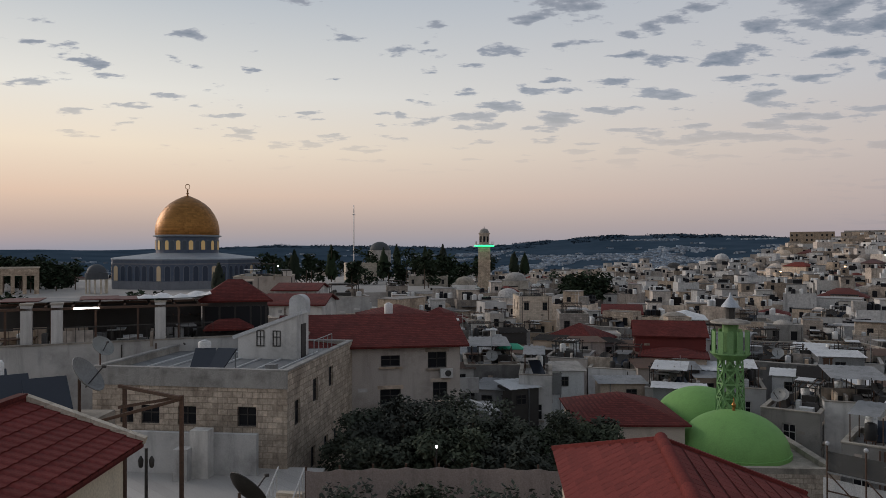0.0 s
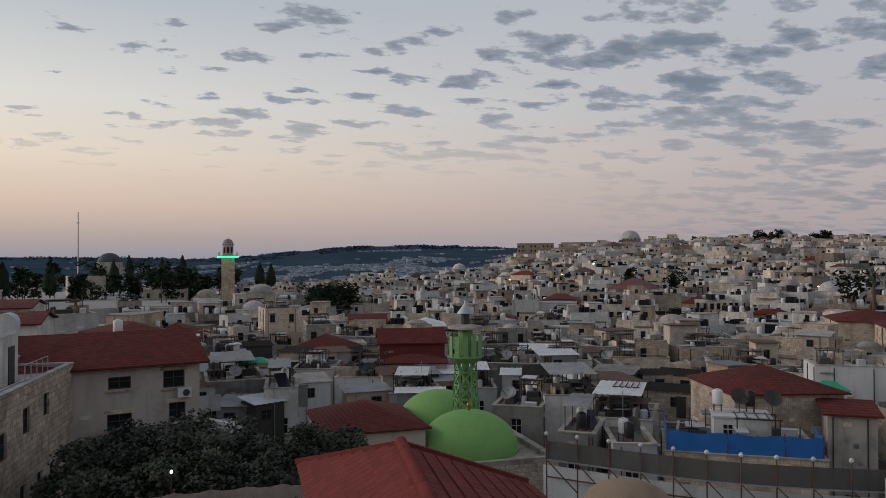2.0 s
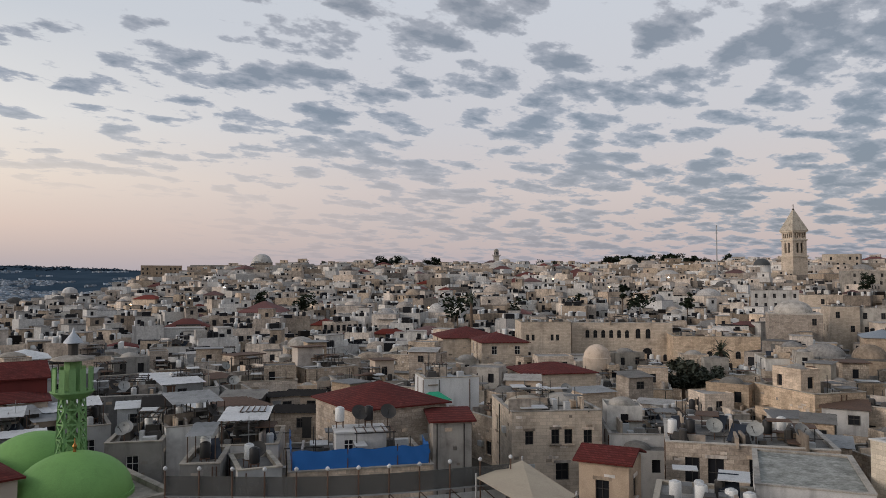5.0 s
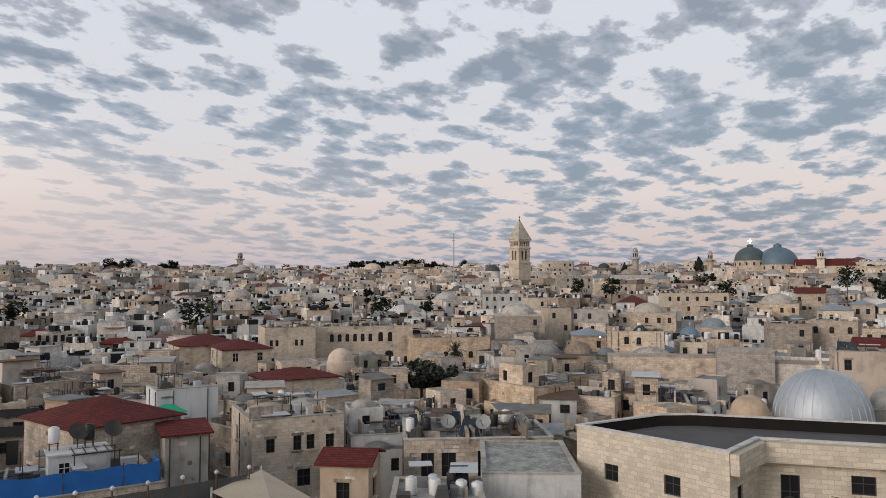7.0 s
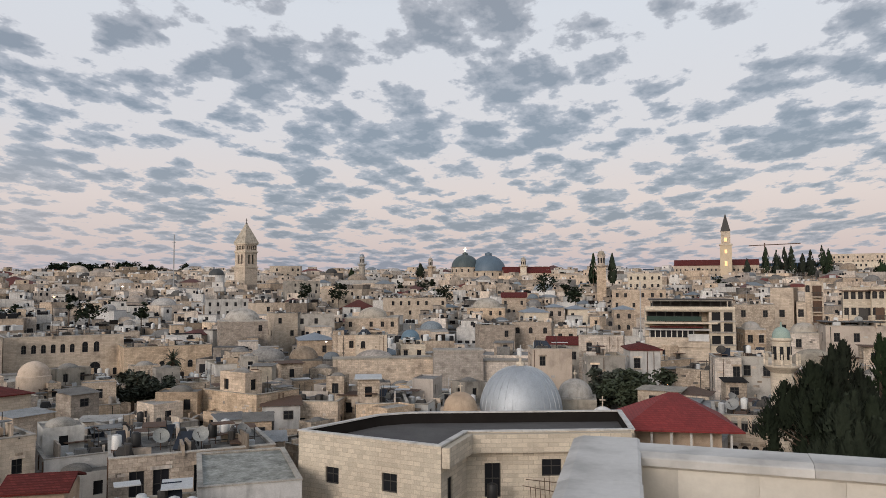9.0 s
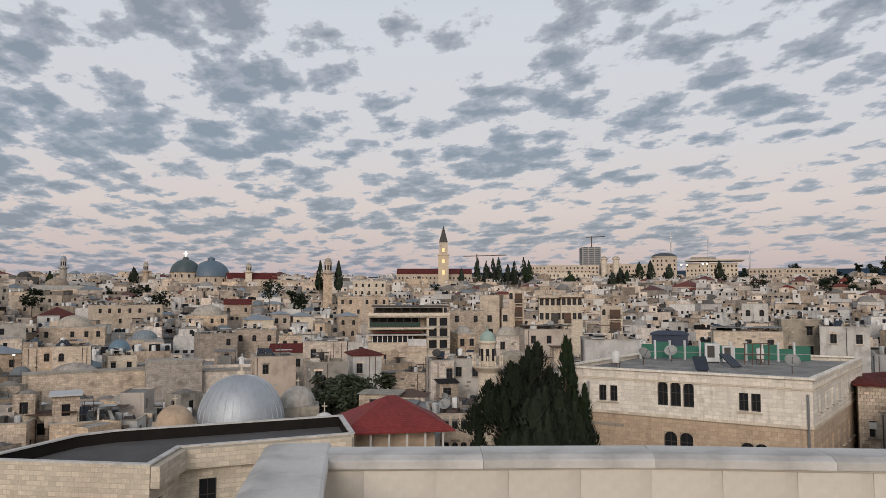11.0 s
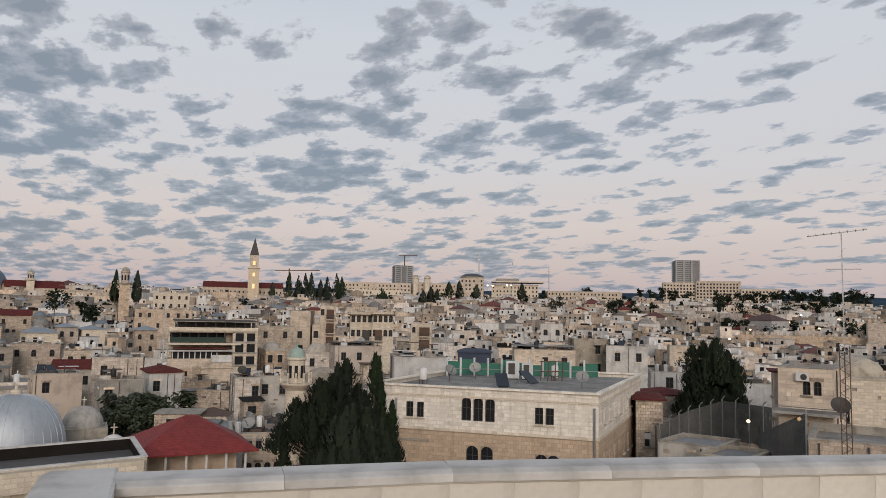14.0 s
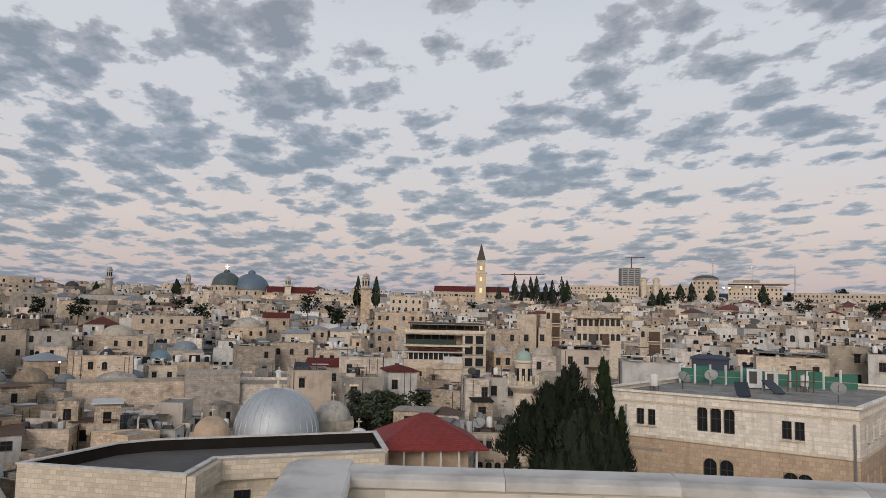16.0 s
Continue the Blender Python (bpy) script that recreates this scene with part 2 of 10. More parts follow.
GREEN_PALE = mat("pale_green_paint", (0.21, 0.38, 0.155), (0.15, 0.28, 0.115), rough=0.7, stain=0.45)
GOLD = mat("gilded_plate", (0.42, 0.205, 0.058), (0.27, 0.125, 0.033), rough=0.45, metal=0.75, courses=(1.1, 0.55), scale=2, stain=0.35, joints=0.7)
LEAD = mat("grey_lead_sheet", (0.30, 0.335, 0.37), (0.22, 0.25, 0.28), rough=0.55, metal=0.3, stain=0.3)
DARK_LEAD = mat("dark_lead_sheet", (0.085, 0.09, 0.095), (0.06, 0.065, 0.07), rough=0.65, gloss=0.2, stain=0.2)
LEAD_BLUE = mat("blue_grey_dome_sheet", (0.16, 0.24, 0.30), (0.11, 0.17, 0.22), rough=0.5, metal=0.2, stain=0.3)
TILE_BLUE = mat("blue_glazed_tile", (0.062, 0.085, 0.135), (0.11, 0.13, 0.165), rough=0.4, scale=3, fine=6, stain=0.2)
ZINC = mat("silver_dome_sheet", (0.50, 0.53, 0.56), (0.38, 0.41, 0.44), rough=0.6, metal=0.65, scale=1.5, stain=0.25)
LEAF = mat("olive_leaf", (0.060, 0.071, 0.046), (0.030, 0.038, 0.024), rough=0.8, vary=0.25, fine=3, bump=0, stain=0)
LEAF_DARK = mat("cypress_leaf", (0.032, 0.044, 0.026), (0.017, 0.026, 0.016), rough=0.9, gloss=0.1, vary=0.2, fine=3, bump=0, stain=0)
BARK = mat("bark", (0.13, 0.095, 0.07), (0.08, 0.06, 0.045), rough=0.95, bump=0.8)
GROUND = mat("dusty_ground", (0.11, 0.095, 0.075), (0.065, 0.057, 0.046), scale=0.15, fine=0.9, stain=0)
# the haze of distance is mixed into the far hills' blue colour
HILL = mat("haze_tinted_hillside", (0.027, 0.047, 0.069), (0.060, 0.089, 0.122), rough=1.0, gloss=0.0, scale=0.03, fine=0.05, bump=0, stain=0)
PAVING = mat("pale_paving", (0.50, 0.48, 0.45), (0.40, 0.38, 0.355), scale=0.3, courses=(0.8, 0.8), stain=0)
COPING = mat("honed_stone_coping", (0.57, 0.555, 0.53), (0.44, 0.425, 0.40), rough=0.6, scale=3.5, fine=30, vary=0.06, stain=0.35, bump=0.05, grit=0.15, dirt=1.3)
PARAPET = mat("parapet_facing", (0.60, 0.565, 0.50), (0.49, 0.455, 0.40), rough=0.75, scale=2.2, fine=30, vary=0.05, stain=0.55, grit=0.12, bump=0.08, dirt=0.9)
BITUMEN = mat("bitumen_sheet", (0.014, 0.012, 0.011), (0.024, 0.021, 0.019), gloss=0.1, rough=0.9, scale=2, stain=0.1)
GRAVEL_DECK = mat("grey_felt_roof", (0.075, 0.07, 0.07), (0.12, 0.115, 0.11), rough=0.9, scale=1.5, stain=0.3)
BLUE_TARP = mat("blue_tarpaulin", (0.03, 0.16, 0.48), (0.022, 0.12, 0.37), rough=0.5, scale=2, stain=0.1)
GREEN_TARP = mat("green_tarpaulin", (0.03, 0.36, 0.20), (0.02, 0.28, 0.15), rough=0.5, scale=2, stain=0.1)
CLOTH = mat("pale_pink_screen_cloth", (0.42, 0.34, 0.30), (0.31, 0.25, 0.22), rough=0.9, scale=1.5, stain=0.45)
CLOTH_TAN = mat("tan_awning_cloth", (0.46, 0.39, 0.29), (0.39, 0.32, 0.24), rough=0.9, stain=0.2)
NET = mat("dark_shade_net", (0.12, 0.12, 0.115), (0.085, 0.085, 0.08), rough=0.9, stain=0.3)
NET.node_tree.nodes["Principled BSDF"].inputs["Alpha"].default_value = 0.72
SHEET_WHITE = mat("white_sheet_metal", (0.60, 0.61, 0.61), (0.46, 0.47, 0.47), rough=0.5, vary=0.15, stain=0.5)
SHEET_GREY = mat("grey_corrugated_sheet", (0.27, 0.275, 0.275), (0.15, 0.155, 0.155), rough=0.7, metal=0.1, vary=0.3, stain=0.6)
CONCRETE = mat("grey_concrete", (0.38, 0.365, 0.34), (0.26, 0.25, 0.23), stain=0.5, dirt=0.9)
GRIME = mat("grimy_plaster", (0.31, 0.30, 0.28), (0.155, 0.148, 0.138), vary=0.3, stain=0.6, dirt=0.6)
MOSSY = mat("mossy_flagged_roof", (0.40, 0.40, 0.37), (0.17, 0.175, 0.15), scale=3.5, fine=5, stain=0.5, dirt=1.1)
DISH_GREY = mat("dull_grey_dish_paint", (0.30, 0.305, 0.29), (0.21, 0.215, 0.205), rough=0.7, vary=0.25, stain=0.5)
LIGHT_WARM = glow("warm_lamp", (1.0, 0.62, 0.28), 6.0)
LIGHT_WHITE = glow("white_lamp", (1.0, 0.95, 0.88), 6.0)
LIGHT_GREEN = glow("green_tube", (0.05, 1.0, 0.35), 2.2)
LIT_GRILLE = glow("dimly_lit_grille", (0.5, 0.38, 0.24), 0.05)
LIGHT_AMBER = glow("lit_window", (0.75, 0.50, 0.20), 0.11)
WHITE_ASHLAR = mat("white_ashlar", (0.82, 0.77, 0.69), (0.70, 0.64, 0.55), courses=(0.75, 0.3), stain=0.5, scale=1.6)
CITY_LEAD = mat("town_lead_sheet", (0.20, 0.235, 0.26), (0.13, 0.155, 0.175), rough=0.6, vary=0.3, tone=True, fine=2.5, stain=0.3)
CITY_WHITE = mat("town_white_plaster", (0.58, 0.56, 0.53), (0.42, 0.405, 0.38), vary=0.3, tone=True, fine=2.5, stain=0.6)


# ---- building in mesh code ----
class Solid:
    """Collects faces; each with a material slot and a tone."""

    def __init__(self):
        self.v, self.f, self.m, self.t, self.tone = [], [], [], [], 0.5

    def add(self, verts, faces, slot=0):
        n = len(self.v)
        self.v += verts
        self.f += [tuple(i + n for i in q) for q in faces]
        self.m += [slot] * len(faces)
        self.t += [self.tone] * len(faces)

    def box(self, x, y, z, sx, sy, sz, slot=0, turn=0.0, top=1.0):
        """A block on the point (x, y, z) at the middle of its base; top: how much its upper face tapers."""
        c, s = math.cos(turn), math.sin(turn)
        vs = []
        for k, zz in ((1.0, z), (top, z + sz)):
            for a, b in ((-1, -1), (1, -1), (1, 1), (-1, 1)):
                px, py = a * sx / 2 * k, b * sy / 2 * k
                vs.append((x + c * px - s * py, y + s * px + c * py, zz))
        self.add(vs, [(3, 2, 1, 0), (4, 5, 6, 7), (0, 1, 5, 4), (1, 2, 6, 5), (2, 3, 7, 6), (3, 0, 4, 7)], slot)
        return self

    def plate(self, x, y, z, sx, sy, sz, slot=0, turn=0.0):
        """A shallow block against a wall, without its two ends that nobody sees."""
        c, s = math.cos(turn), math.sin(turn)
        vs = [(x + c * a * sx / 2 - s * b * sy / 2, y + s * a * sx / 2 + c * b * sy / 2, zz) for zz in (z, z + sz) for a, b in ((-1, -1), (1, -1), (1, 1), (-1, 1))]
        self.add(vs, [(4, 5, 6, 7), (0, 1, 5, 4), (1, 2, 6, 5), (2, 3, 7, 6), (3, 0, 4, 7)], slot)
        return self

    def lathe(self, x, y, profile, n=24, slot=0, ribs=0.0, start=0.0):
        """Turns (radius, height) pairs round the upright axis through (x, y)."""
        vs, fs = [], []
        for r, z in profile:
            for i in range(n):
                a = 2 * math.pi * (i + start) / n
                k = r * (1 - ribs if ribs and i % 2 else 1)
                vs.append((x + k * math.cos(a), y + k * math.sin(a), z))
        for j in range(len(profile) - 1):
            for i in range(n):
                a, b = j * n + i, j * n + (i + 1) % n
                fs.append((a, b, b + n, a + n))
        fs.append(tuple(reversed(range(n))))
        fs.append(tuple((len(profile) - 1) * n + i for i in range(n)))
        self.add(vs, fs, slot)
        return self

    def dome(self, x, y, z, r, h, n=24, rings=8, slot=0, power=1.0, ribs=0.0):
        pr = [(max(r * math.cos(math.pi / 2 * i / rings) ** power, 0.01), z + h * math.sin(math.pi / 2 * i / rings)) for i in range(rings + 1)]
        return self.lathe(x, y, pr, n, slot, ribs)

    def prism(self, pts, z0, z1, slot=0):
        n = len(pts)
        vs = [(x, y, z0) for x, y in pts] + [(x, y, z1) for x, y in pts]
        self.add(vs, [tuple(reversed(range(n))), tuple(range(n, 2 * n))] + [(i, (i + 1) % n, n + (i + 1) % n, n + i) for i in range(n)], slot)
        return self

    def hip(self, x, y, z, sx, sy, h, slot=0, turn=0.0, ridge=0.35, thick=0.12):
        """A hipped roof on a thin eaves slab; ridge: its length as a share of the longer side."""
        c, s = math.cos(turn), math.sin(turn)
        lx, ly = (sx * ridge / 2, 0.02) if sx >= sy else (0.02, sy * ridge / 2)
        pts = [(-sx / 2, -sy / 2, 0), (sx / 2, -sy / 2, 0), (sx / 2, sy / 2, 0), (-sx / 2, sy / 2, 0)]
        vs = pts + [(a, b, thick) for a, b, _ in pts] + [(-lx, -ly, h), (lx, -ly, h), (lx, ly, h), (-lx, ly, h)]
        vs = [(x + c * a - s * b, y + s * a + c * b, z + d) for a, b, d in vs]
        fs = [(3, 2, 1, 0)] + [(i, (i + 1) % 4, 4 + (i + 1) % 4, 4 + i) for i in range(4)]
        fs += [(4 + i, 4 + (i + 1) % 4, 8 + (i + 1) % 4, 8 + i) for i in range(4)] + [(8, 9, 10, 11)]
        self.add(vs, fs, slot)
        return self

    def ring(self, outer, inner, z0, z1, slot=0):
        """A closed rim between two outlines of equally many corners."""
        n = len(outer)
        vs = [(x, y, z) for z in (z0, z1) for pts in (outer, inner) for x, y in pts]
        fs = []
        for i in range(n):
            j = (i + 1) % n
            fs += [(i, j, 2 * n + j, 2 * n + i), (n + j, n + i, 3 * n + i, 3 * n + j), (2 * n + i, 2 * n + j, 3 * n + j, 3 * n + i), (n + i, n + j, j, i)]
        self.add(vs, fs, slot)
        return self

    def beam(self, a, b, w, slot=0):
        """A square bar from a to b."""
        a, b = Vector(a), Vector(b)
        d = (b - a).normalized()
        side = d.cross(Vector((0, 0, 1)) if abs(d.z) < 0.95 else Vector((1, 0, 0))).normalized() * w / 2
        up = d.cross(side).normalized() * w / 2
        vs = [tuple(p + i * side + j * up) for p in (a, b) for i, j in ((-1, -1), (1, -1), (1, 1), (-1, 1))]
        self.add(vs, [(0, 1, 2, 3), (7, 6, 5, 4), (0, 4, 5, 1), (1, 5, 6, 2), (2, 6, 7, 3), (3, 7, 4, 0)], slot)
        return self

    def wall(self, p, q, z0, z1, holes, deep=0.22, slot=0):
        """A wall face from p to q (outside to the right of that way), pierced by holes (along, sill, width, height), with reveals."""
        px, py = p
        w = math.hypot(q[0] - px, q[1] - py)
        ux, uy = (q[0] - px) / w, (q[1] - py) / w
        nx, ny = uy, -ux
        holes = [h for h in holes if h[0] - h[2] / 2 > 0.05 and h[0] + h[2] / 2 < w - 0.05 and z0 + h[1] + h[3] < z1 - 0.05]
        us = sorted({0.0, w, *[h[0] - h[2] / 2 for h in holes], *[h[0] + h[2] / 2 for h in holes]})
        zs = sorted({z0, z1, *[z0 + h[1] for h in holes], *[z0 + h[1] + h[3] for h in holes]})

        def at(u, z, back=0.0):
            return (px + ux * u - nx * back, py + uy * u - ny * back, z)
        vs, fs = [], []

        def quad(*pts):
            n = len(vs)
            vs.extend(pts)
            fs.append((n, n + 1, n + 2, n + 3))
        for u0, u1 in zip(us, us[1:]):
            for a, b in zip(zs, zs[1:]):
                mu, mz = (u0 + u1) / 2, (a + b) / 2
                if not any(abs(mu - h[0]) < h[2] / 2 and z0 + h[1] < mz < z0 + h[1] + h[3] for h in holes):
                    quad(at(u0, a), at(u1, a), at(u1, b), at(u0, b))
        for h in holes:
            u0, u1, a, b = h[0] - h[2] / 2, h[0] + h[2] / 2, z0 + h[1], z0 + h[1] + h[3]
            quad(at(u0, a), at(u1, a), at(u1, a, deep), at(u0, a, deep))
            quad(at(u0, b, deep), at(u1, b, deep), at(u1, b), at(u0, b))
            quad(at(u0, a), at(u0, a, deep), at(u0, b, deep), at(u0, b))
            quad(at(u1, a, deep), at(u1, a), at(u1, b), at(u1, b, deep))
        self.add(vs, fs, slot)
        return self

    def data(self, name, mats, smooth=True, merge=False):
        me = bpy.data.meshes.new(name)
        me.from_pydata(self.v, [], self.f)
        for m in mats if isinstance(mats, (list, tuple)) else [mats]:
            me.materials.append(m)
        if any(self.m):
            me.polygons.foreach_set("material_index", self.m)
        me.attributes.new("tone", "FLOAT", "FACE").data.foreach_set("value", self.t)
        if smooth:
            me.shade_smooth()
            me.set_sharp_from_angle(angle=radians(32))
        me.update()
        return me


def part(name, solid, mats, parent, label="", m=None):
    """Links a Solid (or a mesh made of one) as one mesh under a thing or a part."""
    ob = new(name, solid.data(name, mats) if isinstance(solid, Solid) else solid)
    ob.parent = parent
    if m is not None:
        ob.matrix_local = m
    return tagged(ob, label)


def thing(name, m, label, category, group="", kind=""):
    ob = new(name)
    ob.empty_display_size = 0.3
    ob.matrix_world = m
    return tagged(ob, label, category, group, kind)


def whole(name, solid, mats, m, label, category, group="", kind=""):
    """A thing that is one mesh."""
    ob = new(name, solid.data(name, mats))
    ob.matrix_world = m
    return tagged(ob, label, category, group, kind)


def spot(az, r):
    """The place at bearing az (degrees clockwise from +y) and distance r from the terrace."""
    return r * math.sin(radians(az)), r * math.cos(radians(az))


def rise(el, r):
    """The height seen at elevation el from the eye at distance r."""
    return EYE + r * math.tan(radians(el))


def stand(az, r, z=0.0, turn=0.0):
    """A pose at a bearing and distance whose -y side faces the terrace, turned on by turn degrees."""
    x, y = spot(az, r)
    return pose(x, y, z, 0, 0, turn - az)


# ---- the lie of the land ----
def smooth(t):
    t = min(max(t, 0.0), 1.0)
    return t * t * (3 - 2 * t)


def lerp(x, pts):
    if x <= pts[0][0]:
        return pts[0][1]
    for (a, p), (b, q) in zip(pts, pts[1:]):
        if x <= b:
            return p + (q - p) * (x - a) / (b - a)
    return pts[-1][1]


CLIMB = [(-60, 0), (8, 0), (20, 12), (28, 23), (34, 27), (60, 27), (85, 28), (120, 27), (150, 25), (175, 12), (200, 0)]
RIDGE = [(-60, -4), (-34, -2), (-26, -6), (-18, 2), (-12, 10), (-7, 7), (0, 2), (4, 6), (8, 20), (13, 37), (18, 38), (22, 33), (28, 26), (40, 26), (90, 40), (115, 70), (150, 66), (180, 30), (240, 0)]


def land(x, y):
    r = math.hypot(x, y)
    az = math.degrees(math.atan2(x, y))
    if az < -100:
        az += 360
    z = 0.8 + lerp(az, CLIMB) * smooth((r - 110) / 520) ** 1.05
    far = smooth((r - 700) / 1500)
    east = lerp(az, [(-60, 1), (20, 1), (30, 0), (360, 0)])
    z -= east * 22 * smooth((r - 380) / 350) * (1 - far)
    z = z * (1 - far) + (EYE + lerp(az, RIDGE) + 6 * noise.noise((x / 260, y / 260, 0))) * far
    z -= smooth((r - 2400) / 2400) * 60
    return z


def build_ground():
    g = Solid()
    rings = [0.0] + [12 * 1.042 ** i for i in range(147)]
    n = 288
    for r in rings[1:]:
        for i in range(n):
            a = 2 * math.pi * i / n
            x, y = r * math.sin(a), r * math.cos(a)
            g.v.append((x, y, land(x, y)))
    for j in range(len(rings) - 2):
        for i in range(n):
            a, b = j * n + i, j * n + (i + 1) % n
            g.f.append((a, a + n, b + n, b))
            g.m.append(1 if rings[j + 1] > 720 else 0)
    g.v.append((0, 0, land(0, 1)))
    for i in range(n):
        g.f.append((len(g.v) - 1, i, (i + 1) % n))
        g.m.append(0)
    g.t = [0.5] * len(g.f)
    whole("ground", g, [GROUND, HILL], Matrix(), "dusty pale ground rising to dark, haze-tinted distant hills", "ground", kind="structure")


build_ground()
TAKEN = []      # circles that the loose town keeps clear of


# bearings, distance and elevation below which the loose houses stay, before the buildings that rise clear of them
OPEN_VIEWS = [(46.5, 53.8, 121, -7.4), (53.0, 57.2, 149, -6.6), (57.0, 64.6, 155, -6.2), (64.4, 70.6, 149, -6.4), (79.0, 97.6, 120, -7.9), (102.2, 109.6, 138, -5.0), (98.2, 102.0, 112, -5.2),
              (30.8, 46.0, 96, -8.4), (8.0, 31.0, 84, -8.6), (71.0, 79.6, 158, -4.6), (79.4, 84.0, 138, -5.5), (90.4, 98.4, 158, -4.2), (62.4, 67.6, 105, -8.9), (44.5, 51.0, 81, -9.8), (51.0, 60.0, 82, -9.6), (144.5, 155, 298, -1.6), (98.2, 101.8, 122, -4.8)]


def headroom(az, r):
    """The height to which a loose house may rise at a bearing and distance."""
    return min([rise(e, r) for a, b, far, e in OPEN_VIEWS if a < az < b and r < far], default=99.0)


def keep_clear(az, r, radius):
    TAKEN.append((*spot(az, r), radius))


# ---- houses ----
ROOFS = []      # flat roofs that gather litter
FACES = []      # walls that carry pipes, boxes and odd stones
WINDOWS = {}


def window_mesh(w, h, arched, light=False):
    """A window: frame, cross bars and a dark pane, set back in its opening; local z up, -y outside."""
    key = (round(w, 2), round(h, 2), arched, light)
    if key not in WINDOWS:
        s = Solid()
        s.box(0, 0.03, 0.01, w - 0.02, 0.03, h - 0.02, 1)
        bw = (w - 0.17) / 2
        s.wall((-w / 2, -0.035), (w / 2, -0.035), 0, h, [(0.06 + bw / 2, 0.06, bw, h * 0.5), (w - 0.06 - bw / 2, 0.06, bw, h * 0.5),
                                                       (0.06 + bw / 2, h * 0.5 + 0.11, bw, h * 0.5 - 0.17), (w - 0.06 - bw / 2, h * 0.5 + 0.11, bw, h * 0.5 - 0.17)], 0.05, 0)
        if arched:
            zz, k = h - w / 2, 8
            arc = [(-w / 2 * math.cos(math.pi * i / k), zz + w / 2 * math.sin(math.pi * i / k)) for i in range(k + 1)]
            vs = [(x, y, z) for y in (-0.15, -0.04) for x, z in arc] + [(x, y, h + 0.01) for y in (-0.15, -0.04) for x, z in arc]
            n = k + 1
            fs = []
            for i in range(k):
                fs += [(i, i + 1, 2 * n + i + 1, 2 * n + i), (n + i + 1, n + i, i, i + 1)]
            s.add(vs, fs, 2)
        WINDOWS[key] = s.data("window", [FRAME_WHITE if light else FRAME_DARK, DARK, STONE])
    return WINDOWS[key]


def rows_of_windows(width, height, storey=3.1, every=2.6, w=0.95, h=1.4, first=1.0, rng=random):
    out = []
    z = first
    while z + h + 0.4 < height:
        k = max(1, int(width / every))
        for i in range(k):
            if rng.random() < 0.8:
                out.append((width * (i + 0.5) / k + rng.uniform(-0.2, 0.2), z, w, h))
        z += storey
    return out


